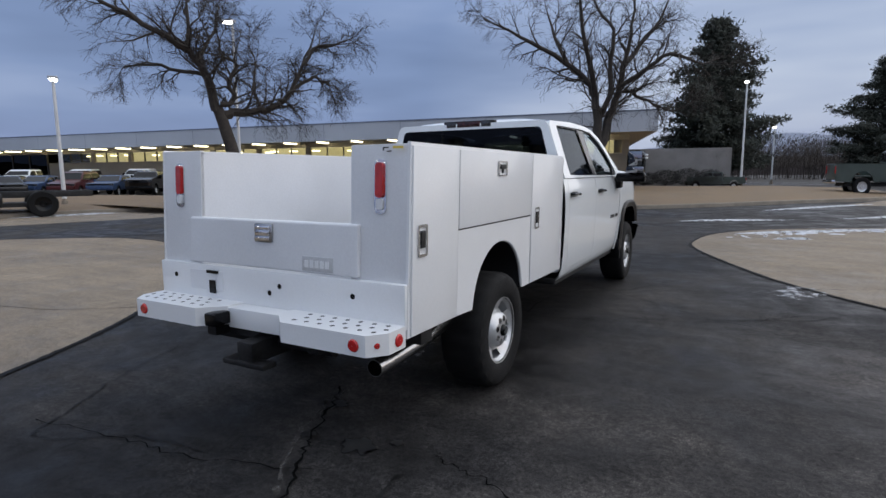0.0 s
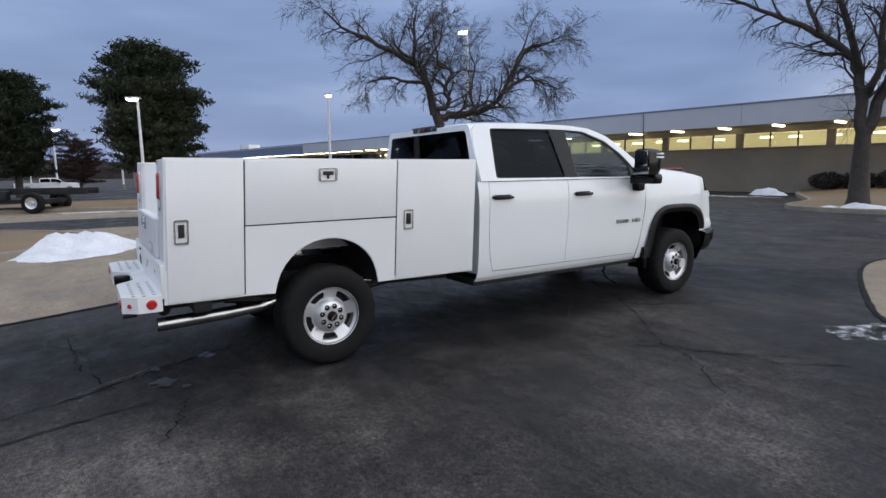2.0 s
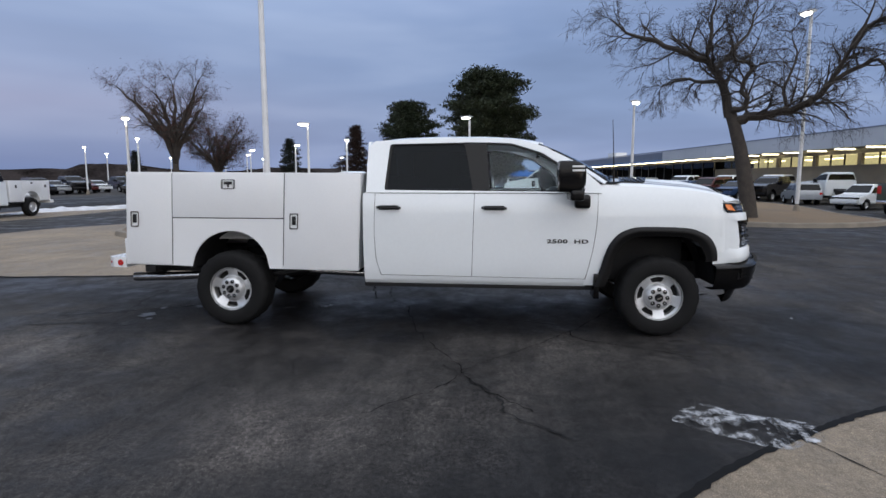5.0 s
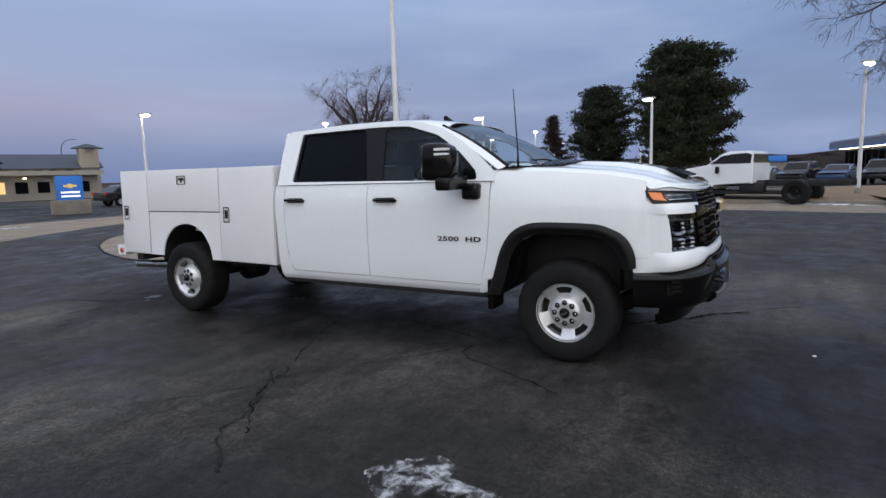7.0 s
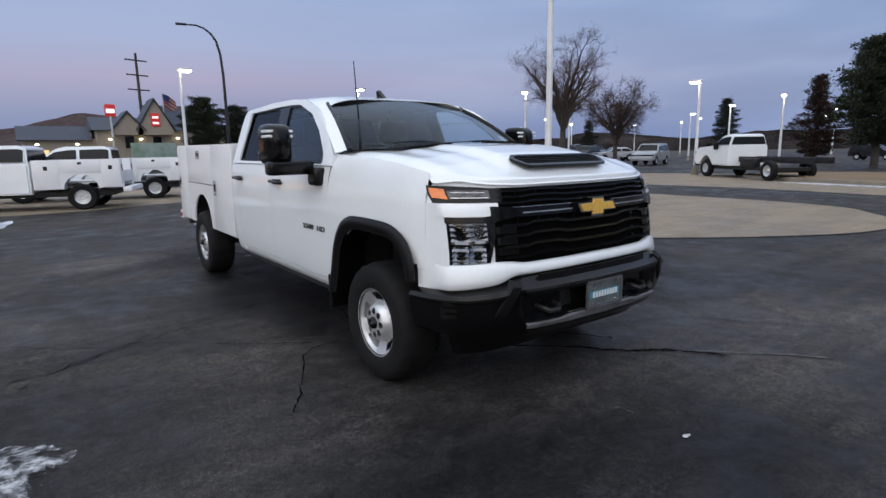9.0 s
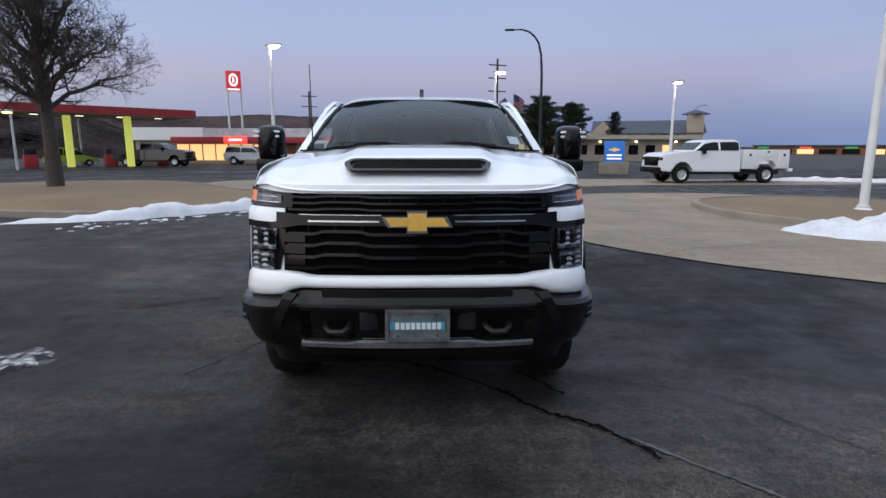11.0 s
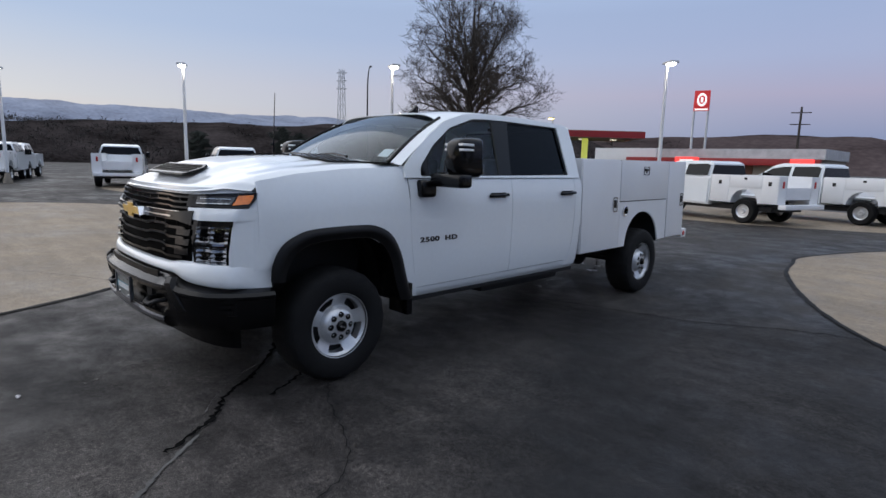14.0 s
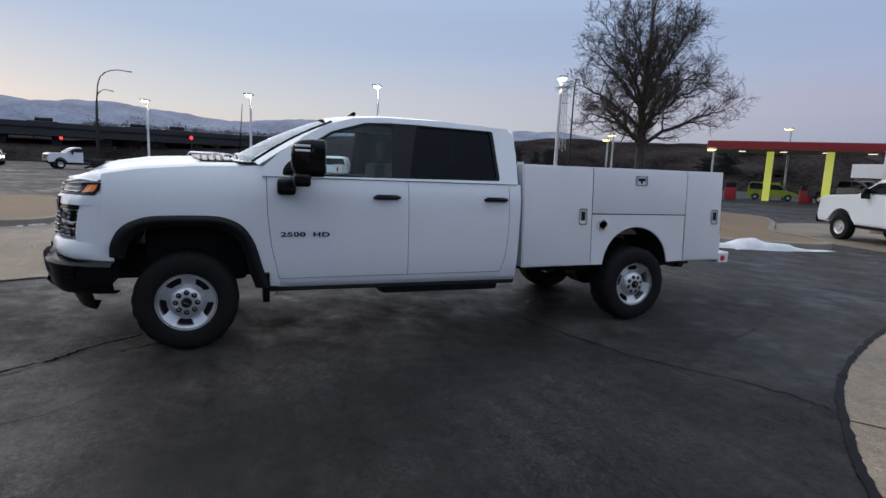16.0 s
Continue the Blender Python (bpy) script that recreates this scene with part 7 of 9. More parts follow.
for q, (x, y) in enumerate(((-44.0, 16.5), (-44.8, 14.0), (-45.6, 11.6), (-46.4, 9.2), (-47.2, 6.8), (-48.0, 4.2))):
    vehicle("suv" if q % 2 else "sedan", ("black", "black", "blue", "black", "silver", "black")[q], facing(x, y, 0.95, -0.31), "dark car parked nose-in behind the lawn" if q != 4 else "silver car parked nose-in behind the lawn")
vehicle("pickup", "white", facing(-52.0, 22.6, 0.6, -0.75), "white pickup in the second row")
vehicle("pickup", "white", facing(-47.6, 25.0, 0.6, -0.75), "white pickup in the second row")
vehicle("suv", "silver", facing(-52.0, 17.6, 0.6, -0.75), "silver car in the second row")
vehicle("pickup", "white", facing(-47.0, -4.9, 0, 1) @ Matrix.Scale(0.66, 4), "white pickup in the lot behind the trees")
vehicle("suv", "black", facing(-58.0, -11.0, 0.1, 1) @ Matrix.Scale(0.8, 4), "black car in the lot behind the trees")
vehicle("suv", "silver", facing(-40.0, -20.0, 1, 0.3), "silver car in the lot behind the trees")
vehicle("suv", "black", facing(-54.0, -38.0, 1, 0.3), "black car in the lot behind the trees")
for q, (x, y) in enumerate(((-46.0, -44.5), (-48.8, -45.2), (-51.8, -46.0), (-54.6, -46.6), (-57.8, -47.2), (-61.0, -46.8), (-64.4, -46.0))):
    tone = ("black", "silver", "black", "maroon", "white", "black", "blue")[q]
    vehicle(("suv", "sedan", "pickup")[q % 3], tone, facing(x, y, 0.5, 0.86), {"black": "dark", "maroon": "dark red"}.get(tone, tone) + " car parked in a row in the far lot")
vehicle("sedan", "silver", facing(-50, -30, 1, -0.6), "silver car in the lot by the street")
vehicle("pickup", "green", facing(1.2, 47.6, -1, 0.02) @ Matrix.Scale(0.70, 4), "dark green pickup on the lawn's far side")
vehicle("pickup", "green", facing(7.7, 36.2, 1, 0.12) @ Matrix.Diagonal((1.1, 1.1, 1.32, 1)), "dark lifted pickup parked beyond the drive")
vehicle("pickup", "black", facing(25.0, -40.5, -1, 0.02), "black pickup at the filling station")
vehicle("suv", "silver", facing(18.0, -46.0, -1, 0.05), "silver car in front of the shop")
vehicle("van", "lime", facing(31.4, -40.2, -1, -0.75) @ Matrix.Scale(0.74, 4), "lime green van under the canopy")
vehicle("pickup", "white", facing(33.0, -33.4, 1, -0.35), "white pickup under the canopy", lights=True)
vehicle("sedan", "black", facing(-18, -33, -1, 0.05), "dark car on the street")
vehicle("sedan", "black", facing(-9.5, -58, -1, 0.05), "dark car at the restaurant")

# ---- buildings ----
M_DARKFASCIA = material("blue_grey_fascia", (0.16, 0.19, 0.26), 0.5, vary=0.08, scale=0.4)
M_SOFFIT = material("soffit_board", (0.42, 0.38, 0.30), 0.8, vary=0.08, scale=1)
M_WINFRAME = material("bronze_frame", (0.06, 0.055, 0.05), 0.5, 0.3, vary=0.1)
M_REDBAND = material("red_band", (0.42, 0.03, 0.03), 0.5, vary=0.06, scale=0.6)
M_CREAM = material("cream_wall", (0.34, 0.29, 0.23), 0.9, vary=0.08, scale=0.6)
M_CLEAR = pane("clear_window", (0.85, 0.86, 0.80))
M_ROOMTOP = glow("lit_ceiling", (1.0, 0.87, 0.50), 0.42, (0.7, 0.66, 0.5))
M_ROOF = material("slate_roof", (0.055, 0.065, 0.090), 0.8, vary=0.15, scale=0.6, fine=8)
M_BRICK = material("brown_brick_front", (0.22, 0.10, 0.06), 0.9, vary=0.2, scale=1, fine=12)
# columns are no lamps: their glow stands in for the canopy's light
M_COLUMNGLOW = glow("glowing_canopy_column", (0.80, 0.85, 0.16), 0.42, (0.55, 0.56, 0.12))
M_CANLIGHT = glow("canopy_light", (1.0, 0.95, 0.75), 1.6)
M_CANRED = material("canopy_red", (0.33, 0.022, 0.022), 0.45, vary=0.08, scale=0.5)
M_REDLIT = glow("lit_red_sign", (1.0, 0.05, 0.04), 1.5, (0.6, 0.05, 0.05))
M_SIGNRED = glow("sign_red", (0.9, 0.04, 0.03), 0.16, (0.55, 0.03, 0.03))
M_YELLOWLAMP = glow("yellow_lamp_lens", (1.0, 0.78, 0.18), 7.0)
M_SIGNWHITE = glow("sign_white", (1.0, 0.97, 0.95), 0.75)
M_SIGNBLUE = glow("sign_blue", (0.02, 0.16, 0.55), 0.28, (0.02, 0.12, 0.42))
M_SIGNGOLD = glow("sign_gold", (0.85, 0.62, 0.2), 0.3, (0.7, 0.5, 0.15))
M_WARMLIT = glow("lit_window", (1.0, 0.62, 0.22), 0.9, (0.5, 0.4, 0.25))
M_ORANGE = glow("lit_shop_inside", (1.0, 0.55, 0.22), 1.1, (0.5, 0.3, 0.15))


def dealership():
    """The long low building with a deep overhang; built along its own x axis."""
    ang = math.degrees(math.atan2(8.0, 57.3))
    b = thing("dealership_building", "long low white-banded showroom with lit clerestory windows under an overhang", "building", m=pose(-2.7, 31.0, 0, 0, 0, ang + 180))
    # local x runs west from the near corner; local -y faces away from the lot
    L = 104
    # the end runs back at a slant
    GX, GY = 2.9, -26.0
    end_at = lambda y, off=0.0: -0.25 + off + (GX + 0.25) * y / GY
    bm = bmesh.new()
    box(bm, -0.25, 62.4, -0.18, 0.0, 3.75, 4.90)
    part("fascia", bm, M_FASCIA, b, smooth=0)
    bm = bmesh.new()
    prism(bm, [(end_at(-0.19), -0.19), (end_at(-0.19, 0.18), -0.19), (GX + 0.18, GY), (GX, GY)], "z", 3.75, 4.90)
    part("fascia", bm, M_FASCIA, b, smooth=0)
    for x in range(4, 62, 6):
        bm = bmesh.new()
        box(bm, x - 0.012, x + 0.012, -0.02, 0.004, 3.76, 4.89)
        part("panel_joint", bm, M_DARKFASCIA, b, smooth=0)
    bm = bmesh.new()
    box(bm, 62.42, L, -0.18, 0.0, 3.75, 4.80)
    part("fascia_end", bm, M_DARKFASCIA, b, "darker blue-grey fascia", smooth=0)
    bm = bmesh.new()
    box(bm, -0.27, L, -0.22, 0.03, 4.90, 4.98)
    part("coping", bm, M_DARKFASCIA, b, smooth=0)
    bm = bmesh.new()
    prism(bm, [(end_at(-0.22, 0.2), -0.22), (L, -0.22), (L, GY), (GX + 0.2, GY)], "z", 4.70, 4.86)
    part("roof", bm, M_ALU, b, smooth=0)
    bm = bmesh.new()
    prism(bm, [(end_at(-0.2, 0.02), -0.2), (L, -0.2), (L, GY), (GX + 0.02, GY)], "z", 3.76, 3.84)
    part("soffit", bm, M_SOFFIT, b, smooth=0)
    bm = bmesh.new()
    box(bm, 1.4, 54.1, -2.45, -2.25, 0.0, 2.60)
    part("wall", bm, M_WALL, b, smooth=0)
    bm = bmesh.new()
    box(bm, 1.4, L, -2.45, -2.25, 3.42, 3.76)
    part("wall_head", bm, M_SOFFIT, b, smooth=0)
    bm = bmesh.new()
    prism(bm, [(1.4, -2.46), (1.6, -2.46), (GX + 2.0, GY), (GX + 1.8, GY)], "z", 0.0, 3.76)
    part("end_wall", bm, M_WALL, b, smooth=0)
    bm = bmesh.new()
    box(bm, 2.6, 54, -6.5, -6.4, 0.0, 3.70)
    part("room_wall", bm, M_ROOM, b, "warm lit room behind the glass", smooth=0)
    # near-black sheet stands in for the darkness of the unlit showroom
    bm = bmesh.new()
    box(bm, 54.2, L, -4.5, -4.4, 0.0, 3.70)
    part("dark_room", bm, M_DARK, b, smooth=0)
    # groups of three panes between plain piers
    k = 1.4
    while k < 51:
        bm = bmesh.new()
        box(bm, k, k + 0.40, -2.45, -2.22, 2.60, 3.42)
        part("pier", bm, M_WALL, b, smooth=0)
        for q in range(3):
            x0 = k + 0.40 + 1.42 * q
            bm = bmesh.new()
            box(bm, x0 + 0.03, x0 + 1.36, -2.38, -2.36, 2.62, 3.40)
            part("clerestory_window", bm, M_CLEAR, b, smooth=0).visible_shadow = False
            if q < 2:
                bm = bmesh.new()
                box(bm, x0 + 1.36, x0 + 1.42, -2.42, -2.30, 2.60, 3.42)
                part("mullion", bm, M_WINFRAME, b, smooth=0)
        bm = bmesh.new()
        box(bm, k + 0.40, k + 4.66, -2.46, -2.18, 2.57, 2.61)
        part("window_sill", bm, M_SOFFIT, b, smooth=0)
        k += 4.66
    bm = bmesh.new()
    box(bm, 2.6, 54, -6.4, -2.45, 3.56, 3.62)
    part("room_ceiling", bm, M_ROOMTOP, b, "warm lit ceiling", smooth=0)
    for j in range(35):
        x = 2.75 + 2.88 * j
        bm = bmesh.new()
        box(bm, x - 0.10, x + 0.10, -1.95, -0.55, 3.66, 3.755, 0.02)
        part("soffit_light", bm, M_TUBE, b, "glowing soffit tube", smooth=0)
    rnd = random.Random(5)
    for j in range(24):
        x = 4 + 2.05 * j + rnd.random()
        bm = bmesh.new()
        lathe(bm, [(0.001, 3.32), (0.34, 3.30), (0.36, 3.20), (0.001, 3.18)], "z", 12, (x, -3.6 - 1.6 * rnd.random(), 0))
        part("ceiling_lamp", bm, M_TUBE, b)
    for j in range(20):
        x = 54.2 + 2.5 * j
        bm = bmesh.new()
        box(bm, x, x + 0.12, -2.30, -2.18, 0, 3.42)
        part("showroom_mullion", bm, M_WINFRAME, b, smooth=0)
    bm = bmesh.new()
    box(bm, 54.4, L, -2.28, -2.26, 0.1, 3.42)
    part("showroom_glass", bm, M_TINT, b, "dark showroom glass", smooth=0)
    bm = bmesh.new()
    box(bm, 83.0, 86.6, -3.2, -1.4, 4.86, 5.75, 0.03)
    part("roof_unit", bm, M_WHITEPOLE, b, "white sheet-metal roof unit")
    bm = bmesh.new()
    box(bm, 62.5, L, -0.02, 0.03, 3.74, 3.88)
    part("blue_band", bm, M_SIGNBLUE, b, "narrow blue band under the fascia", smooth=0)
    return b


dealership()
bm = bmesh.new()
box(bm, -9.8, 0, -0.12, 0.12, 0, 3.4, 0.02, m=pose(0.8, 50.4, 0, 0, 0, 8))
tagged(new("garden_wall", mesh_of(bm, "garden_wall", M_YARDWALL)), "tall grey-tan yard wall beside the building", "wall", kind="structure")


def filling_station():
    c = thing("station_canopy", "flat red-edged filling station canopy on glowing columns", "canopy")
    a, d = Vector((19.9, -41.6)), Vector((29.6, -32.1))
    u = (d - a).normalized()
    ang = math.degrees(math.atan2(u.y, u.x))
    c.matrix_basis = pose(a.x, a.y, 0, 0, 0, ang)
    bm = bmesh.new()
    box(bm, 0, 13.5, -7, 0, 4.05, 4.70)
    part("canopy_slab", bm, M_CREAM, c, smooth=0)
    for dims in ((-0.05, 13.55, -0.02, 0.06, 4.10, 4.65), (-0.06, 0.02, -7, 0.05, 4.10, 4.65), (13.48, 13.56, -7, 0.05, 4.10, 4.65)):
        bm = bmesh.new()
        box(bm, *dims)
        part("red_edge", bm, M_CANRED, c, smooth=0)
    for k in range(4):
        bm = bmesh.new()
        box(bm, 1.6 + 3 * k, 2.1 + 3 * k, -3.5, -3.0, 4.02, 4.06)
        part("canopy_light", bm, M_CANLIGHT, c, smooth=0)
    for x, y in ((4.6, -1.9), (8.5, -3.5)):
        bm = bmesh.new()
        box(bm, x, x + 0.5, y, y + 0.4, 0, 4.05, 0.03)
        part("column", bm, M_COLUMNGLOW, c, "yellow-green column, self-glowing in place of canopy light")
    for x in (1.8, 5.9, 11.4):
        pump = thing("fuel_pump", "red and white fuel pump on the island", "fuel pump", "fuel pumps", pose(*(a + u * x + Vector((-u.y, u.x)) * -3.2), 0, 0, 0, ang))
        bm = bmesh.new()
        box(bm, -0.45, 0.45, -0.3, 0.3, 0, 1.0, 0.04)
        part("cabinet", bm, M_REDBAND, pump)
        bm = bmesh.new()
        box(bm, -0.40, 0.40, -0.26, 0.26, 1.0, 1.45, 0.04)
        part("display", bm, M_FRAME, pump)
    s = thing("station_shop", "low white shop with a red awning band and glowing front", "building", m=pose(8.0, -50.2, 0))
    bm = bmesh.new()
    box(bm, 0, 21.5, -9, 0, 0, 2.6)
    part("wall", bm, M_CREAM, s, smooth=0)
    bm = bmesh.new()
    box(bm, -0.2, 14.6, -9, 0.25, 2.6, 3.5)
    part("parapet", bm, M_ALU, s, smooth=0)
    bm = bmesh.new()
    box(bm, 14.6, 21.7, -9, 0.3, 2.3, 3.55)
    part("parapet", bm, M_BODY, s, "white-painted parapet", smooth=0)
    bm = bmesh.new()
    box(bm, 0.0, 17.6, 0.25, 0.9, 2.0, 2.62, 0.02)
    part("awning", bm, M_CANRED, s)
    bm = bmesh.new()
    box(bm, 10.0, 12.3, 0.9, 1.0, 1.98, 2.68, 0.02)
    part("shop_sign", bm, M_REDLIT, s, "glowing red shop sign")
    bm = bmesh.new()
    box(bm, 0.4, 2.2, 0.9, 1.0, 1.98, 2.60, 0.02)
    part("shop_sign", bm, M_REDLIT, s, "glowing red shop sign")
    bm = bmesh.new()
    box(bm, 10.5, 11.8, 1.0, 1.03, 2.24, 2.44)
    part("sign_bar", bm, M_SIGNWHITE, s)
    for x in (0.6, 2.4, 8.4, 9.7, 11.0, 12.3, 13.6, 14.9, 16.2):
        bm = bmesh.new()
        box(bm, x, x + 1.15, 0.0, 0.04, 0.3, 1.9)
        part("shop_window", bm, M_ORANGE, s, "warm lit shop window", smooth=0)
    for x in (5.4, 6.8, 18.2, 19.8):
        bm = bmesh.new()
        box(bm, x, x + 1.2, 0.0, 0.05, 0.1, 2.0)
        part("brick_panel", bm, M_BRICK, s, smooth=0)
    # tall sign
    g = thing("station_sign", "square red sign with a white ring on two posts", "sign", m=pose(22.8, -60.7, 0, 0, 0, 19) @ Matrix.Diagonal((0.98, 1.1, 1.42, 1)))
    for x in (-0.75, 0.75):
        bm = bmesh.new()
        tube(bm, [(x, 0, 0), (x, 0, 6.6)], 0.13, 8)
        part("post", bm, M_ALU, g)
    bm = bmesh.new()
    box(bm, -0.85, 0.85, -0.2, 0.2, 5.75, 7.35, 0.04)
    part("panel", bm, M_SIGNRED, g)
    for sd in (1, -1):
        bm = bmesh.new()
        circ = [(0.52 * math.cos(2 * math.pi * k / 28), 6.62 + 0.52 * math.sin(2 * math.pi * k / 28)) for k in range(28)]
        hole = [(0.34 * math.cos(2 * math.pi * k / 28), 6.62 + 0.34 * math.sin(2 * math.pi * k / 28)) for k in range(28)]
        plate(bm, circ, [hole], lambda x, z: (x, sd * 0.21, z))
        part("white_ring", bm, M_SIGNWHITE, g)
        bm = bmesh.new()
        box(bm, -0.12, 0.12, sd * 0.205, sd * 0.215, 6.42, 6.82)
        part("inner_bar", bm, M_SIGNWHITE, g)
        bm = bmesh.new()
        box(bm, -0.7, 0.7, sd * 0.205, sd * 0.215, 5.80, 5.92)
        part("lower_bar", bm, M_SIGNWHITE, g)


filling_station()


def hotel():
    h = thing("hotel_building", "three-storey pale hotel with a slate roof and a tower stub", "building", m=pose(-36.6, -66.5, 0, 0, 0, -20))
    bm = bmesh.new()
    box(bm, 0, 14, -9, 0, 0, 3.7)
    part("wall", bm, M_CREAM, h, smooth=0)
    bm = bmesh.new()
    prism(bm, [(0.6, 3.6), (-9.6, 3.6), (-4.5, 5.5)], "x", -0.4, 14.5)
    part("roof", bm, M_ROOF, h, smooth=0)
    bm = bmesh.new()
    prism(bm, [(11.0, 3.4), (14.6, 3.4), (12.8, 5.2)], "y", -4, 1.2)
    part("gable", bm, M_CREAM, h, smooth=0)
    bm = bmesh.new()
    box(bm, 0.0, 2.0, -1.6, 0.4, 0, 6.0)
    part("tower", bm, M_CREAM, h, smooth=0)
    bm = bmesh.new()
    lathe(bm, [(1.75, 6.0), (1.75, 6.12), (0.3, 6.6), (0.001, 6.6)], "z", 4, (1.0, -0.6, 0))
    part("tower_roof", bm, M_ROOF, h, smooth=0)
    for r in range(3):
        for k in range(7):
            bm = bmesh.new()
            lit = (k * 3 + r * 5) % 7 == 0
            box(bm, 2.9 + 1.55 * k, 3.6 + 1.55 * k, -0.02, 0.05, 0.5 + 1.12 * r, 1.2 + 1.12 * r)
            part("window", bm, M_WARMLIT if lit else M_GLOSS, h, smooth=0)


hotel()


def restaurant():
    r = thing("restaurant_building", "pale stucco inn with steep slate gables and warm lamps", "building", m=pose(0, -62, 0))
    bm = bmesh.new()
    box(bm, -13.8, -3.8, -8, 0, 0, 4.2)
    part("wall", bm, M_CREAM, r, smooth=0)
    bm = bmesh.new()
    prism(bm, [(0.5, 4.1), (-8.5, 4.1), (-4, 7.1)], "x", -14.2, -9.0)
    part("roof", bm, M_ROOF, r, smooth=0)
    bm = bmesh.new()
    prism(bm, [(0.5, 4.1), (-7.0, 4.1), (-3.4, 5.6)], "x", -8.98, -3.4)
    part("roof", bm, M_ROOF, r, "lower slate roof", smooth=0)
    for x, half, apex in ((-9.4, 1.75, 7.35), (-6.7, 1.45, 5.95)):
        bm = bmesh.new()
        prism(bm, [(x - half, 3.6), (x + half, 3.6), (x + half, 4.15), (x, apex), (x - half, 4.15)], "y", -3.0, 0.75)
        part("gable", bm, M_CREAM, r, smooth=0)
        for sd in (1, -1):
            bm = bmesh.new()
            prism(bm, [(x + sd * (half + 0.25), 3.98), (x + sd * (half + 0.25), 4.12), (x, apex + 0.20), (x, apex + 0.03)], "y", -3.2, 1.0)
            part("gable_roof", bm, M_ROOF, r, smooth=0)
        bm = bmesh.new()
        box(bm, x - 0.42, x + 0.42, 0.75, 0.80, 2.2, 3.4)
        part("window", bm, M_GLOSS, r, smooth=0)
    bm = bmesh.new()
    box(bm, -9.85, -8.95, 0.75, 0.85, 4.5, 5.9, 0.04)
    part("gable_sign", bm, M_SIGNRED, r, smooth=0)
    for z in (4.75, 5.35):
        bm = bmesh.new()
        box(bm, -9.70, -9.10, 0.85, 0.87, z, z + 0.22)
        part("sign_bar", bm, M_SIGNWHITE, r)
    bm = bmesh.new()
    box(bm, -34.0, -13.8, -7, -0.6, 0, 2.7)
    part("low_wing", bm, M_CREAM, r, "low flat-roofed stucco wing", smooth=0)
    bm = bmesh.new()
    box(bm, -34.3, -13.82, -7.2, 0.3, 2.7, 3.2)
    part("low_parapet", bm, M_SOFFIT, r, smooth=0)
    bm = bmesh.new()
    box(bm, -3.8, 2.6, -6, -1.0, 0, 3.2)
    part("side_wing", bm, M_CREAM, r, smooth=0)
    bm = bmesh.new()
    prism(bm, [(-0.5, 3.1), (-6.5, 3.1), (-3.5, 4.6)], "x", -3.38, 3.0)
    part("side_roof", bm, M_ROOF, r, smooth=0)
    for k in range(9):
        bm = bmesh.new()
        box(bm, -33.0 + 2.15 * k, -31.8 + 2.15 * k, -0.6, -0.55, 0.8, 2.0)
        part("window", bm, M_WARMLIT if k % 3 == 1 else M_GLOSS, r, smooth=0)
    for x, z in ((-31.0, 2.35), (-26.0, 2.35), (-21.5, 2.35), (-17.0, 2.35), (-14.6, 2.35), (-11.6, 3.2), (-7.9, 3.1), (-5.0, 3.1), (-2.0, 2.6), (1.4, 2.6)):
        bm = bmesh.new()
        lathe(bm, [(0.001, 0.14), (0.16, 0.10), (0.18, 0.0), (0.001, -0.06)], "z", 10, (x, 0.12 if x < -13.8 or x > -3.8 else 0.25, z))
        part("wall_lamp", bm, M_TUBE, r, "small warm wall lamp")
    for x in (-12.8, -11.7, -4.9, -2.6, -0.9, 0.8):
        bm = bmesh.new()
        y = 0.0 if x < -3.8 else -1.0
        box(bm, x - 0.35, x + 0.35, y, y + 0.05, 0.9, 2.1)
        part("window", bm, M_WARMLIT, r, smooth=0)
    s = thing("roadside_sign", "small red and white roadside sign on a post", "sign", m=pose(-4.7, -57, 0, 0, 0, 10))
    bm = bmesh.new()
    tube(bm, [(0, 0, 0), (0, 0, 5.3)], 0.10, 8)
    part("post", bm, M_ALU, s)
    bm = bmesh.new()
    box(bm, -0.48, 0.48, -0.1, 0.1, 5.2, 6.4, 0.12)
    part("panel", bm, M_SIGNRED, s)
    bm = bmesh.new()
    box(bm, -0.38, 0.38, 0.1, 0.12, 5.55, 5.95)
    part("white_bar", bm, M_SIGNWHITE, s)
    bm = bmesh.new()
    box(bm, -3.2, 0.7, -0.1, 0.1, 0.3, 2.5, 0.03, m=pose(-5.6, -48, 0, 0, 0, 14))
    for x in (-3.1, -1.9, -0.6, 0.6):
        box(bm, x - 0.05, x + 0.05, -0.16, -0.10, 0.0, 2.45, m=pose(-5.6, -48, 0, 0, 0, 14))
    tagged(new("site_hoarding", mesh_of(bm, "site_hoarding", material("green_print", (0.13, 0.20, 0.13), 0.6, vary=0.5, scale=0.5, fine=2, alt=(0.34, 0.38, 0.36)))), "printed green banner fence beside the street", "banner")


restaurant()


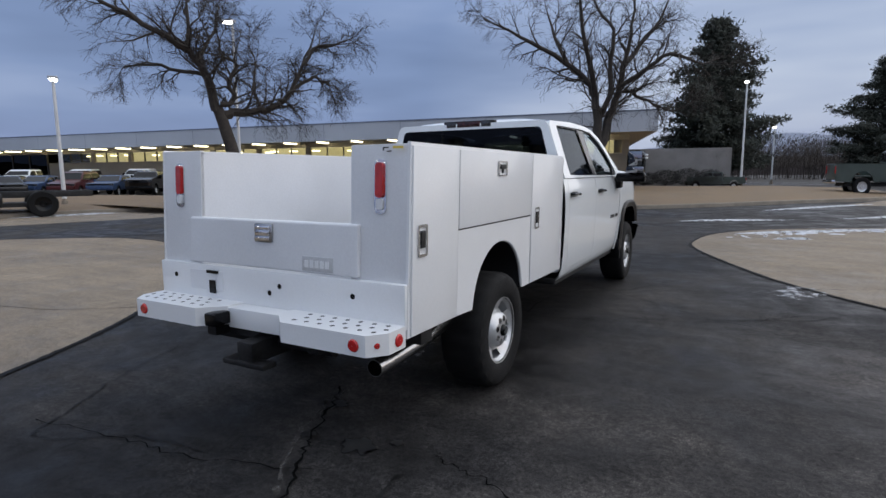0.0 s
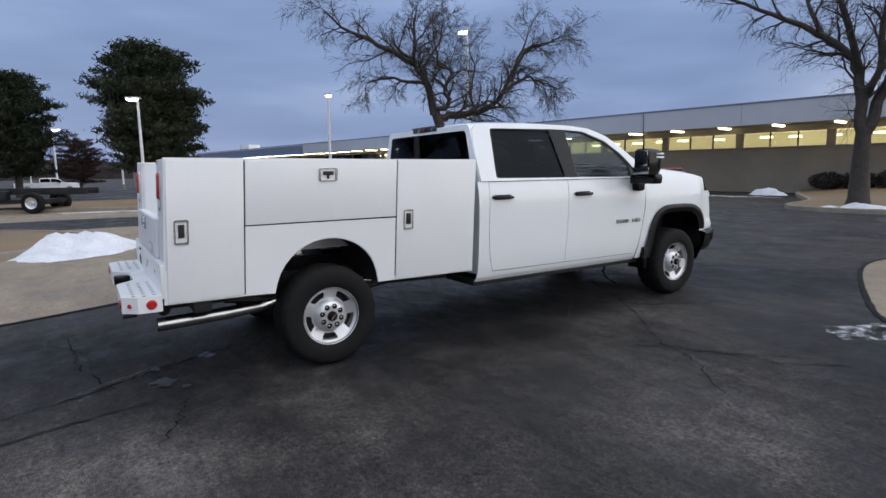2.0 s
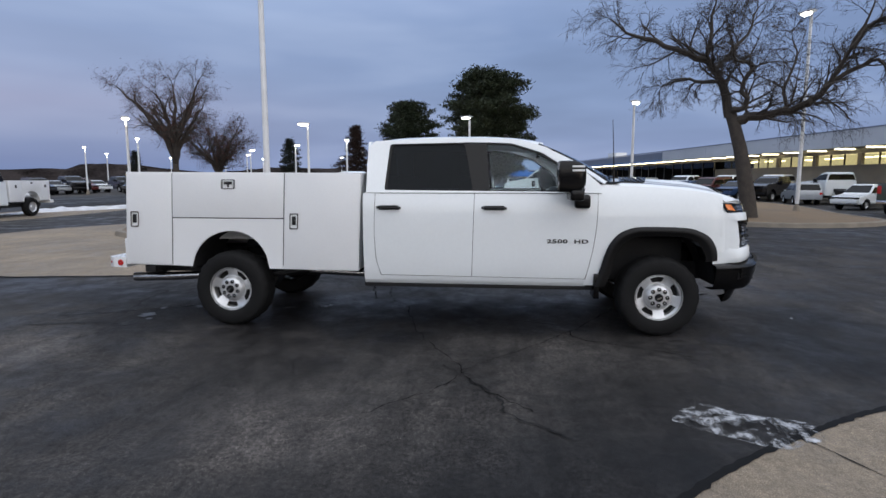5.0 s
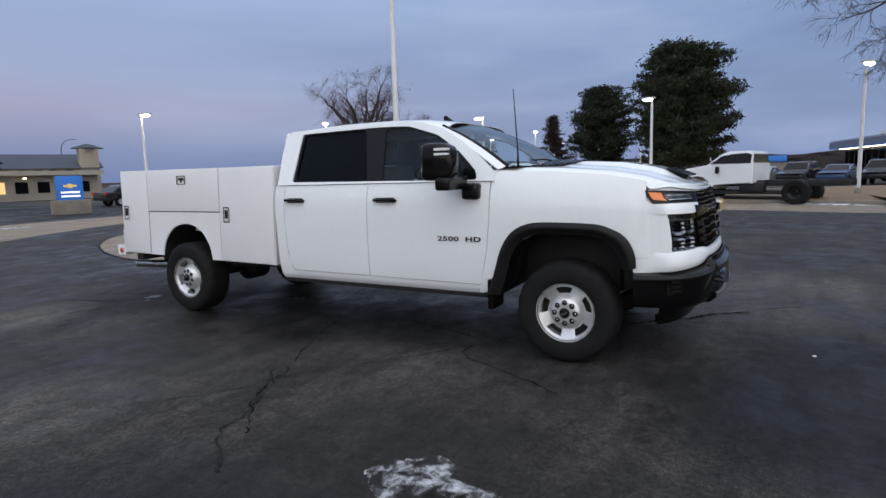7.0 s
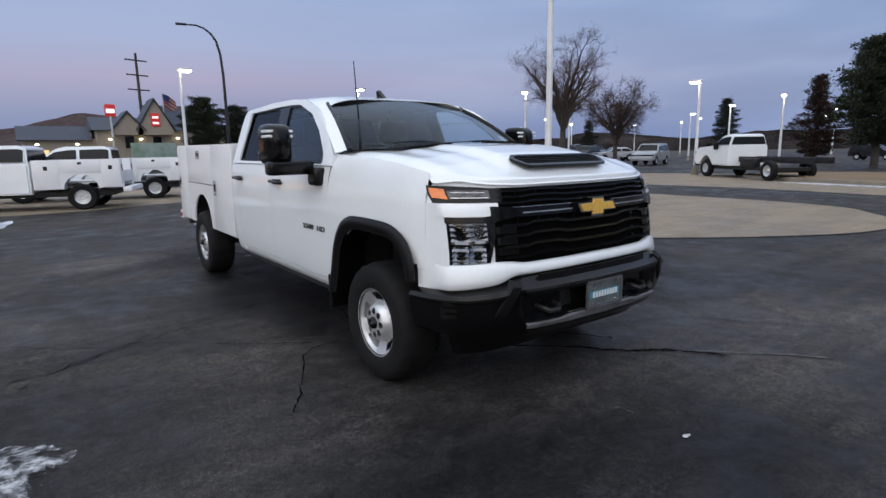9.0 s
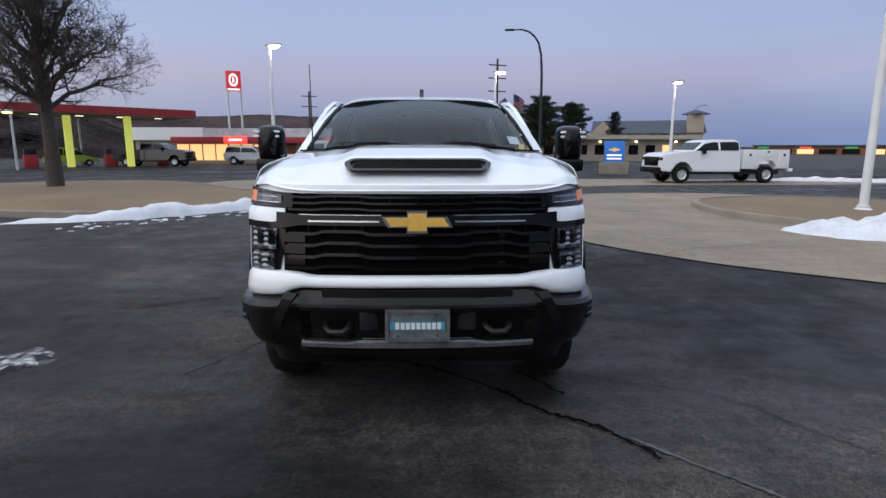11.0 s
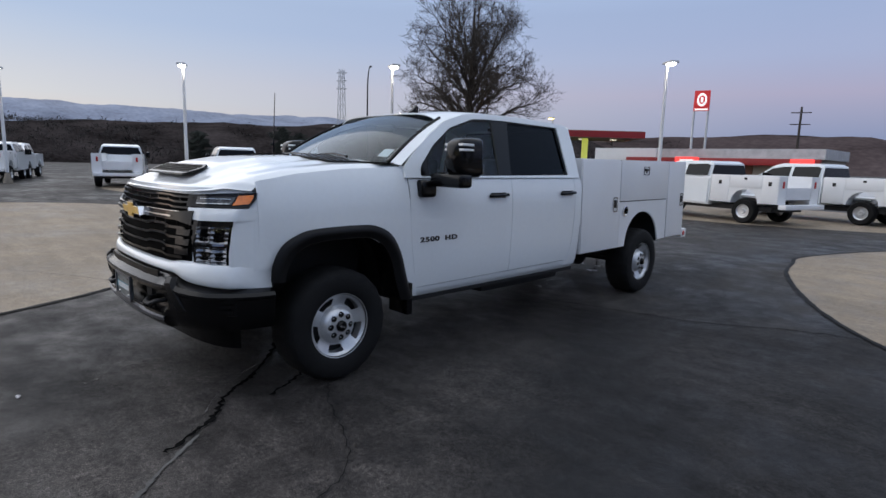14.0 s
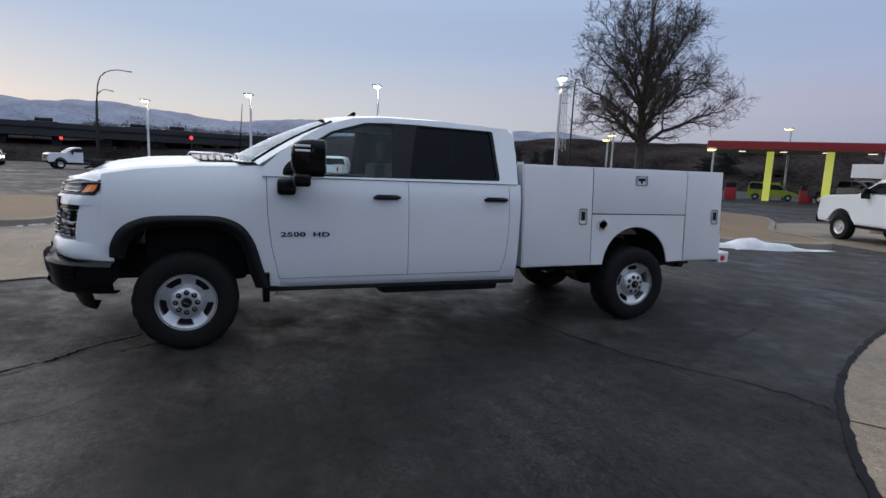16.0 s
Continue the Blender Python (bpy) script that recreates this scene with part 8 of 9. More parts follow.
def shopping_strip(x, y, turn, n, label, tint, tall=1.0):
    s = thing("retail_building", label, "building", "far retail buildings", pose(x, y, 0, 0, 0, turn) @ Matrix.Diagonal((1, 1, tall, 1)))
    bm = bmesh.new()
    box(bm, 0, 5.0 * n, -12, 0, 0, 3.9)
    part("wall", bm, tint, s, smooth=0)
    bm = bmesh.new()
    box(bm, -0.3, 5.0 * n + 0.3, -12, 0.6, 3.9, 4.5)
    part("parapet", bm, M_ROOF, s, smooth=0)
    for k in range(n):
        bm = bmesh.new()
        box(bm, 0.6 + 5 * k, 4.4 + 5 * k, 0, 0.05, 0.4, 2.6)
        part("shop_front", bm, M_WARMLIT if k % 3 == 1 else M_GLOSS, s, smooth=0)
        if k % 2 == 0:
            bm = bmesh.new()
            box(bm, 1.2 + 5 * k, 3.8 + 5 * k, 0.02, 0.12, 2.9, 3.6)
            part("sign_box", bm, M_REDLIT if k % 4 == 0 else M_SIGNGREEN, s, smooth=0)


M_SIGNGREEN = glow("sign_green", (0.03, 0.5, 0.15), 0.6, (0.02, 0.3, 0.1))
shopping_strip(-235, -118, -42, 8, "long low brown shops with lit signs", M_BRICK)
shopping_strip(-118, -126, -42, 7, "low dark shops with lit signs across the street", M_BRICK, 0.58)

m = thing("monument_sign", "blue dealer sign with a gold mark on a stone plinth", "sign", m=pose(-11.2, -25.4, 0, 0, 0, -17))
bm = bmesh.new()
box(bm, -0.85, 0.85, -0.35, 0.35, 0, 0.75, 0.05)
part("plinth", bm, M_KERB, m)
bm = bmesh.new()
box(bm, -0.58, 0.58, -0.2, 0.2, 0.75, 1.98, 0.03)
part("panel", bm, M_SIGNBLUE, m)
for dims in ((-0.30, 0.30, 1.42, 1.52), (-0.10, 0.10, 1.36, 1.58)):
    bm = bmesh.new()
    box(bm, dims[0], dims[1], 0.2, 0.215, dims[2], dims[3])
    part("gold_mark", bm, M_SIGNGOLD, m)
for z in (1.10, 0.90):
    bm = bmesh.new()
    box(bm, -0.42, 0.42, 0.2, 0.212, z, z + 0.09)
    part("lettering_bar", bm, M_SIGNWHITE, m)

f = thing("flag", "striped national flag on a pole across the street", "flag", m=pose(-10.9, -64.3, 0, 0, 0, 30))
bm = bmesh.new()
tube(bm, [(0, 0, 0), (0, 0, 8.4)], 0.06, 8)
part("flag_staff", bm, M_ALU, f)
M_FLAGRED, M_FLAGBLUE = material("flag_red", (0.35, 0.04, 0.05), 0.8), material("flag_blue", (0.03, 0.04, 0.13), 0.8)


def drape(u, v):
    return (-1.9 * u, 0.15 * math.sin(5 * u + 2 * v), 8.3 - 1.45 * v - 0.75 * u * (0.7 + 0.3 * u))


for k in range(7):
    bm = bmesh.new()
    surf(bm, lambda u, v: drape(u, (k + v) / 7), 10, 1)
    part("stripe", bm, M_FLAGRED if k % 2 == 0 else M_CREAM, f)
bm = bmesh.new()
surf(bm, lambda u, v: tuple(Vector(drape(0.42 * u, 0.53 * v)) + Vector((0, 0.01, 0))), 6, 4)
part("canton", bm, M_FLAGBLUE, f)
bm = bmesh.new()
surf(bm, lambda u, v: tuple(Vector(drape(0.42 * u, 0.53 * v)) - Vector((0, 0.01, 0))), 6, 4)
part("canton", bm, M_FLAGBLUE, f)


def utility_pole(x, y, h, turn, label="dark wooden utility pole with cross arms"):
    u = thing("utility_pole", label, "utility pole", "utility poles", pose(x, y, 0, 0, 0, turn))
    bm = bmesh.new()
    tube(bm, [(0, 0, 0), (0, 0, h)], [0.22, 0.14], 8)
    part("shaft", bm, M_BARK, u)
    for k in range(3):
        z = h - 0.9 - 1.7 * k
        bm = bmesh.new()
        box(bm, -1.3, 1.3, -0.08, 0.08, z, z + 0.14)
        part("cross_arm", bm, M_BARK, u)


utility_pole(-9.5, -70.0, 13.4, 20)
utility_pole(20.0, -90.0, 11.0, 20)


def pylon(x, y, h, turn):
    p = thing("lattice_pylon", "tall steel lattice power pylon", "pylon", "pylons", pose(x, y, 0, 0, 0, turn))
    bm = bmesh.new()
    w = lambda z: 0.85 * (1 - 0.55 * z / h)
    for sx in (1, -1):
        for sy in (1, -1):
            tube(bm, [(sx * w(0), sy * w(0), 0), (sx * w(h), sy * w(h), h)], 0.06, 4)
    for k in range(9):
        z0, z1 = h * k / 9, h * (k + 1) / 9
        for s in (1, -1):
            tube(bm, [(-w(z0), s * w(z0), z0), (w(z1), s * w(z1), z1)], 0.035, 4)
            tube(bm, [(w(z0), s * w(z0), z0), (-w(z1), s * w(z1), z1)], 0.035, 4)
            tube(bm, [(s * w(z0), -w(z0), z0), (s * w(z1), w(z1), z1)], 0.035, 4)
    part("lattice", bm, M_ALU, p)
    for z in (0.80, 0.88, 0.96):
        bm = bmesh.new()
        box(bm, -1.1, 1.1, -0.08, 0.08, h * z, h * z + 0.15)
        part("arm", bm, M_ALU, p)


pylon(92, -58, 19, 30)


def overpass():
    o = thing("road_bridge", "long concrete road bridge on piers", "bridge", m=pose(96, 62, 0, 0, 0, -77))
    bm = bmesh.new()
    box(bm, -40, 66, -4, 4, 3.9, 5.2)
    part("deck", bm, M_BRIDGE, o, smooth=0)
    bm = bmesh.new()
    box(bm, -40, 66, -4.2, -3.9, 5.2, 6.0)
    part("parapet", bm, M_BRIDGE, o, smooth=0)
    for k in range(15):
        bm = bmesh.new()
        box(bm, -38 + 7 * k, -36.8 + 7 * k, -2.5, 2.5, 0, 3.95)
        part("pier", bm, M_BRIDGE, o, smooth=0)
    for k, (x, red) in enumerate(((2, 0), (18, 1), (22, 0), (31, 1), (44, 0), (50, 1))):
        c = thing("bridge_car", "distant car with its lamps lit on the bridge", "car", "distant cars", o.matrix_basis @ pose(x, -2.6, 5.2))
        bm = bmesh.new()
        box(bm, -2, 2, -0.9, 0.9, 0.3, 1.0, 0.1)
        box(bm, -1.1, 1.3, -0.8, 0.8, 1.0, 1.55, 0.15)
        part("body", bm, PAINTS["black"], c)
        bm = bmesh.new()
        box(bm, -2.15, -2.0, -0.95, 0.6, 0.55, 0.80)
        part("lamp", bm, M_REDLIT if red else M_HEAD, c)
    for k, (x, y, z) in enumerate(((60, 8.5, 3.7), (88, 33, 3.9), (74, 26, 3.1))):
        t = thing("traffic_light", "red traffic light on a dark mast", "traffic light", "traffic lights", pose(x + 14, y, 0, 0, 0, 100))
        bm = bmesh.new()
        tube(bm, [(0, 0, 0), (0, 0, z + 0.6)], 0.08, 6)
        part("mast", bm, M_FRAME, t)
        bm = bmesh.new()
        lathe(bm, [(0.001, 0.12), (0.22, 0.1), (0.24, 0.0)], "y", 12, (0, 0.1, z + 0.3))
        part("red_signal", bm, M_REDLIT, t)


M_BRIDGE = material("bridge_concrete", (0.045, 0.044, 0.046), 0.9, vary=0.15, scale=0.2)
overpass()
for k, (x, y) in enumerate(((62, 26), (66, 27), (70, 29), (78, 31))):
    vehicle("sedan", "silver", facing(x, y, -0.9, -0.3), "distant car with lit headlamps on the road", "distant cars", True)

b = thing("blue_showroom", "small far pale building with a blue fascia board", "building", m=pose(-58, 4.6, 0, 0, 0, 92))
bm = bmesh.new()
box(bm, -1.2, 4.0, 0.3, 5, 0, 1.95)
part("wall", bm, M_WALL, b, smooth=0)
bm = bmesh.new()
box(bm, -0.9, 1.3, 0, 0.6, 1.90, 2.62, 0.06)
part("blue_fascia", bm, M_SIGNBLUE, b, "blue fascia board")
bm = bmesh.new()
box(bm, 1.3, 4.0, 0.1, 0.6, 1.85, 2.42, 0.05)
part("blue_fascia", bm, M_SIGNBLUE, b)
for x, y, h in ((35.3, -26.7, 4.6), (32.6, -25.2, 4.8), (29.8, -41.6, 6.2), (28.0, -31.2, 3.9)):
    t = thing("yellow_lamp_post", "grey post with a yellowish lit lamp by the street", "street lamp", "yellow street lamps", pose(x, y, 0))
    bm = bmesh.new()
    tube(bm, [(0, 0, 0), (0, 0, h)], [0.09, 0.07], 8)
    part("post", bm, M_ALU, t)
    bm = bmesh.new()
    box(bm, -0.1, 0.55, -0.16, 0.16, h, h + 0.14, 0.03)
    part("lamp_head", bm, M_ALU, t)
    bm = bmesh.new()
    box(bm, -0.05, 0.50, -0.13, 0.13, h - 0.09, h, 0.03)
    part("lens", bm, M_YELLOWLAMP, t, "glowing yellow lens")
for x, y, w, h in ((50.0, -26.5, 0.30, 2.6), (50.8, -27.0, 0.35, 2.0)):
    bm = bmesh.new()
    box(bm, -w, w, -0.06, 0.06, 0, h, 0.02)
    box(bm, -w - 0.04, -w + 0.04, -0.05, 0.05, 0, h + 0.1)
    box(bm, w - 0.04, w + 0.04, -0.05, 0.05, 0, h + 0.1)
    o = tagged(new("verge_board", mesh_of(bm, "verge_board", M_WHITEPOLE)), "pale narrow board sign on the road verge", "sign", "verge boards")
    o.matrix_basis = pose(x, y, 0, 0, 4, 55)

# ---- far land ----
M_BRUSH = material("bare_brush", (0.016, 0.012, 0.010), 0.95, vary=0.3, scale=0.4, fine=6)
def ridge(name, b0, b1, dist, crest, mat, label, depth, rough=0.12, n=160, seed=0.0):
    """A range of hills between two bearings, degrees anticlockwise from y; crest gives its height along the way, 0 to 1."""
    bm = bmesh.new()

    def f(u, v):
        a = radians(b0 + (b1 - b0) * u)
        d = dist + depth * v
        e = min(1, min(u, 1 - u) * 9)
        h = crest(u) * e * (1 - (1 - v) ** 2.0)
        h *= 1 + rough * noise.fractal(Vector((u * (b1 - b0) * 0.13, v * 2.2, seed)), 1.0, 2.0, 5)
        return (-math.sin(a) * d, math.cos(a) * d, h - 0.3)
    surf(bm, f, n, 10)
    return structure(name, bm, mat, 50, label, "hills")


ridge("backdrop_scrub", -158, -56, 92, lambda u: through_points(u, [(0, 8.2), (0.17, 9.4), (0.38, 9.6), (0.5, 8.6), (0.67, 7.0), (0.84, 5.0), (1, 4.4)]), M_SCRUB, "dark brushy embankment across the road", 40, 0.12)
ridge("backdrop_mesa", -228, -125, 380, lambda u: through_points(u, [(0, 3), (0.30, 3.5), (0.36, 12), (0.40, 29), (0.43, 30), (0.47, 20), (0.505, 16), (0.525, 21), (0.55, 27), (0.62, 27), (0.68, 25), (0.78, 25), (0.9, 27), (1, 25)]), M_MESA, "low dark flat-topped mesa", 90, 0.10, seed=4)
ridge("backdrop_mountains", -140, -50, 1500, lambda u: through_points(u, [(0, 80), (0.2, 130), (0.42, 134), (0.58, 122), (0.66, 138), (0.74, 140), (1, 80)]), M_MOUNT, "snow-streaked mountains with blue haze in their colour", 400, 0.16, 200, 9)
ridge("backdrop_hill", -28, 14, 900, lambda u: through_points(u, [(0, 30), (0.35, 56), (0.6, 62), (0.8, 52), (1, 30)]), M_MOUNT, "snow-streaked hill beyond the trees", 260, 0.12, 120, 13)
ridge("backdrop_woods", -40, 150, 190, lambda u: 5.5, M_SCRUB, "dark band of far woods and roofs", 20, 0.5, 200, 17)

# brush on the embankment, in one mass
rnd = random.Random(31)
bm = bmesh.new()
for k in range(2600):
    deg, v = rnd.uniform(-157, -76), rnd.random() ** 0.8
    if deg < -124 and rnd.random() < 0.75:
        continue
    a = radians(deg)
    d = 90 + 42 * v
    h0 = 8.0 * (1 - (1 - v) ** 2.0) * 0.95 - 0.5
    big = rnd.uniform(0.4, 1.0) * (1.8 if rnd.random() < 0.08 else 1)
    base = Vector((-math.sin(a) * d, math.cos(a) * d, h0))
    for q in range(18):
        t = base + Vector((rnd.gauss(0, 0.5), rnd.gauss(0, 0.5), abs(rnd.gauss(0.35, 0.3)))) * big
        e = Vector((rnd.gauss(0, 1), rnd.gauss(0, 1), rnd.gauss(1.0, 0.8))).normalized() * 0.40 * big
        f = e.orthogonal().normalized() * 0.06 * big
        bm.faces.new([bm.verts.new(t - f), bm.verts.new(t + e), bm.verts.new(t + f)])
tagged(new("hillside_brush", mesh_of(bm, "hillside_brush", M_BRUSH, 0)), "dark bare brush on the embankment", "brush", kind="stuff")

# ---- trees ----
def grow(bl, bt, p, d, r, length, level, rnd, up, tips, kids=(7, 6)):
    """A branch that wanders, with its own finer branches along it."""
    steps = (6, 4, 3)[level]
    pts, radii, dirs = [p.copy()], [r], [d.normalized()]
    for k in range(steps):
        d = (d.normalized() + Vector((rnd.gauss(0, 1), rnd.gauss(0, 1), rnd.gauss(0, 1))) * (0.20, 0.24, 0.22)[level] + Vector((0, 0, up[level]))).normalized()
        p = p + d * (length / steps)
        pts.append(p.copy()), dirs.append(d.copy())
        radii.append(max(0.0035, r * (1 - 0.8 * (k + 1) / steps)))
    tube(bl if level == 0 else bt, pts, radii, (6, 4, 3)[level], False)
    if level == 2:
        tips.append(p)
        return
    n = kids[level]
    for k in range(n):
        i = 1 + int((steps - 1) * (k + 0.9 * rnd.random()) / n + 0.5)
        side = dirs[i].cross(Vector((rnd.gauss(0, 1), rnd.gauss(0, 1), rnd.gauss(0, 1)))).normalized()
        spread = rnd.uniform(0.6, 1.15)
        grow(bl, bt, pts[i], dirs[i] + side * spread, max(0.005, radii[i] * 0.55), length * rnd.uniform(0.34, 0.60), level + 1, rnd, up, tips, kids)


def bare_tree(name, label, x, y, z, right, limbs, trunk_r, seed, up=(0.03, 0.0, -0.03), leafy=0, kids=(7, 6), reach=(1.1, 2.2)):
    """Main limbs are given as lines of (sideways, height, depth) in the plane across 'right'; the rest grows from them."""
    rnd = random.Random(seed)
    t = thing(name, label, "tree", "bare trees", pose(x, y, z))
    rx, ry = right
    put = lambda a: Vector((rx * a[0] - ry * a[2], ry * a[0] + rx * a[2], a[1]))
    bl, bt = bmesh.new(), bmesh.new()
    tr = bmesh.new()
    lobes = [put(a) for a in limbs[0]]
    tube(tr, [lobes[0] + Vector((0, 0, -0.40))] + lobes, [trunk_r * 1.5] + [trunk_r * (1.15 - 0.4 * k / (len(lobes) - 1)) for k in range(len(lobes))], 12, False)
    part("trunk", tr, M_BARK, t)
    tips = []
    for line, r0 in limbs[1:]:
        pts = []
        for q in curve_through([tuple(put(a)) for a in line], 3, False):
            pts.append(Vector(q) + Vector((rnd.gauss(0, 1), rnd.gauss(0, 1), rnd.gauss(0, 1))) * 0.035)
        n = len(pts)
        radii = [r0 * (1 - k / (n - 1)) ** 0.75 + 0.010 for k in range(n)]
        tube(bl, pts, radii, 8, False)
        for i in range(2, n):
            d = (pts[i] - pts[i - 1]).normalized()
            for k in range((1 if i % 3 else 2) if i < n - 1 else 3):
                side = d.cross(Vector((rnd.gauss(0, 1), rnd.gauss(0, 1), rnd.gauss(0, 1)))).normalized()
                f = i / n
                grow(bl, bt, pts[i], d + side * rnd.uniform(0.5, 1.2), min(0.045, max(0.014, radii[i] * 0.5)), rnd.uniform(*reach) * (1.1 - 0.45 * f), 0, rnd, up, tips, kids)
    part("branchwork", bl, M_BARK, t)
    tagged(part("twig_mass", bt, M_TWIG, t), kind="stuff")
    if leafy:
        bm = bmesh.new()
        for p in tips:
            for k in range(leafy):
                blade(bm, p + Vector((rnd.gauss(0, 0.12), rnd.gauss(0, 0.12), rnd.gauss(0, 0.12))), rnd, 0.042)
        tagged(part("leaf_mass", bm, M_LEAF, t, "clinging rust-brown leaves", smooth=0), kind="stuff")
    return t


def blade(bm, p, rnd, size, slim=1.0):
    a = Vector((rnd.gauss(0, 1), rnd.gauss(0, 1), rnd.gauss(0, 1))).normalized()
    b = a.orthogonal().normalized() * size * slim * rnd.uniform(0.3, 0.6)
    a = a * size * rnd.uniform(0.8, 1.3)
    bm.faces.new([bm.verts.new(p - b), bm.verts.new(p + a), bm.verts.new(p + b)])


def conifer(x, y, h, width, seed, label, mat, bare=0.2, shape="round", dense=1.0, name="pine_tree"):
    rnd = random.Random(seed)
    t = thing(name, label, "tree", "evergreen trees", pose(x, y, 0))
    bm = bmesh.new()
    tube(bm, [(0, 0, -0.1), (0.05, 0.02, h * 0.4), (0, 0.05, h * 0.96)], [0.030 * h, 0.022 * h, 0.004 * h], 9, False)
    part("trunk", bm, M_BARK, t)
    bl, bn = bmesh.new(), bmesh.new()
    n = int(100 * dense)
    skew = rnd.random() * 6.28
    for k in range(n):
        f = (k + rnd.random()) / n
        z = h * (bare + (1 - bare) * f)
        a = k * 2.4 + rnd.gauss(0, 0.4)
        if shape == "round":
            rad = 0.5 * width * math.sqrt(max(0.0, 1 - ((f - 0.42) / 0.60) ** 2)) if f < 0.98 else 0.1
            rad *= 0.86 + 0.14 * math.sin(3 * a + skew) + 0.10 * math.sin(7 * f * 3 + skew)
        else:
            rad = 0.5 * width * (1 - f) ** 0.72 * min(1, 0.55 + 2.5 * f) + 0.10
            rad *= 0.82 + 0.22 * math.sin(2 * a + 9 * f + skew)
        rad *= rnd.uniform(0.62, 1.10)
        d = Vector((math.cos(a), math.sin(a), 0))
        lift = rnd.uniform(0.0, 0.35) if shape == "round" else rnd.uniform(-0.22, 0.14)
        tip = 0.10 if shape == "cone" else 0.0
        pts = [Vector((0, 0, z)), Vector((0, 0, z)) + d * rad * 0.5 + Vector((0, 0, rad * 0.5 * lift * 0.6)), Vector((0, 0, z)) + d * rad + Vector((0, 0, rad * (lift + tip)))]
        tube(bl, pts, [0.006 * h, 0.004 * h, 0.001 * h], 4, False)
        clumps = max(2, int(rad / (0.042 * h)))
        for c in range(clumps + 1):
            t0 = 0.28 + 0.72 * c / clumps
            q = pts[0].lerp(pts[1], t0 * 2) if t0 < 0.5 else pts[1].lerp(pts[2], t0 * 2 - 1)
            q = q + Vector((rnd.gauss(0, 0.016 * h), rnd.gauss(0, 0.016 * h), rnd.gauss(0, 0.006 * h)))
            wide = 0.034 * h * (1.15 - 0.5 * t0)
            for _ in range(38):
                v = Vector((rnd.gauss(0, 1), rnd.gauss(0, 1), rnd.gauss(0.1, 0.42))) * wide
                blade(bn, q + v, rnd, 0.027 * h, 0.45)
    part("branchwork", bl, M_BARK, t)
    tagged(part("crown", bn, mat, t, smooth=0), kind="stuff")
    return t


def shrub(x, y, w, h, seed, label="dark rounded leafless shrub by the wall"):
    rnd = random.Random(seed)
    t = thing("shrub", label, "shrub", "clipped shrubs", pose(x, y, 0.22))
    bs, bn = bmesh.new(), bmesh.new()
    for k in range(14):
        a = rnd.random() * 6.28
        top = Vector((math.cos(a) * w * 0.4 * rnd.random(), math.sin(a) * w * 0.3 * rnd.random(), h * rnd.uniform(0.6, 0.95)))
        tube(bs, [Vector((0, 0, 0)), top * 0.5 + Vector((0, 0, 0.05)), top], [0.02, 0.012, 0.005], 4, False)
    for k in range(2400):
        v = Vector((rnd.gauss(0, 1), rnd.gauss(0, 1), rnd.gauss(0, 1))).normalized() * rnd.uniform(0.6, 1.0)
        p = Vector((v.x * w * 0.5, v.y * w * 0.4, h * 0.5 + v.z * h * 0.5))
        blade(bn, p, rnd, 0.07)
    part("stem_mass", bs, M_BARK, t)
    tagged(part("foliage", bn, M_SHRUB, t, smooth=0), kind="stuff")


bare_tree("bare_tree", "large bare crooked tree standing on the lawn", -14.9, 11.2, 0.2, (0.454, 0.891),
          [[(0.62, 0.0, 0), (0.52, 0.7, 0), (0.38, 1.5, 0), (0.2, 2.4, 0.05), (-0.02, 3.2, 0.05), (-0.2, 3.75, 0.05)],
           ([(0.05, 3.40, 0.05), (0.34, 3.56, 0.1), (0.9, 3.58, 0.2), (1.5, 3.70, 0.3), (2.1, 3.9, 0.3), (2.5, 4.25, 0.3), (2.8, 4.75, 0.25), (3.05, 5.25, 0.2), (3.45, 6.2, 0.1), (3.75, 7.0, 0.05)], 0.17),
           ([(-0.2, 3.6, 0.05), (-0.5, 4.7, 0.0), (-0.8, 5.3, 0.0), (-1.05, 5.75, 0.0), (-0.97, 6.8, 0.1), (-0.86, 8.0, 0.2)], 0.17),
           ([(-1.0, 5.65, 0.0), (-1.7, 5.9, -0.2), (-2.8, 6.5, -0.3), (-3.9, 6.9, -0.4), (-4.7, 7.6, -0.4)], 0.12),
           ([(2.75, 4.65, 0.25), (3.4, 5.05, 0.5), (4.0, 5.2, 0.7), (4.6, 5.0, 0.8), (5.1, 4.8, 0.8)], 0.075),
           ([(3.2, 5.6, 0.15), (3.8, 6.3, 0.0), (4.4, 6.4, -0.2), (5.1, 6.7, -0.3)], 0.07),
           ([(-0.1, 3.75, -0.1), (0.3, 4.0, -0.3), (0.2, 4.6, -0.4), (0.4, 5.2, -0.5), (-0.1, 5.6, -0.6), (-0.3, 6.6, -0.9)], 0.10),
           ([(-0.8, 5.3, 0.0), (-0.3, 6.0, 0.7), (0.2, 6.9, 1.2), (0.3, 7.9, 1.4)], 0.08),
           ([(-0.55, 4.8, 0.0), (-1.5, 5.1, 0.9), (-2.4, 5.3, 1.5), (-3.1, 5.0, 1.9)], 0.07),
           ([(1.5, 3.70, 0.3), (1.4, 4.6, 0.9), (1.7, 5.6, 1.4), (1.5, 6.6, 1.6)], 0.06)], 0.25, 11, (0.02, -0.08, -0.15), 0, (10, 9), (0.9, 1.9))
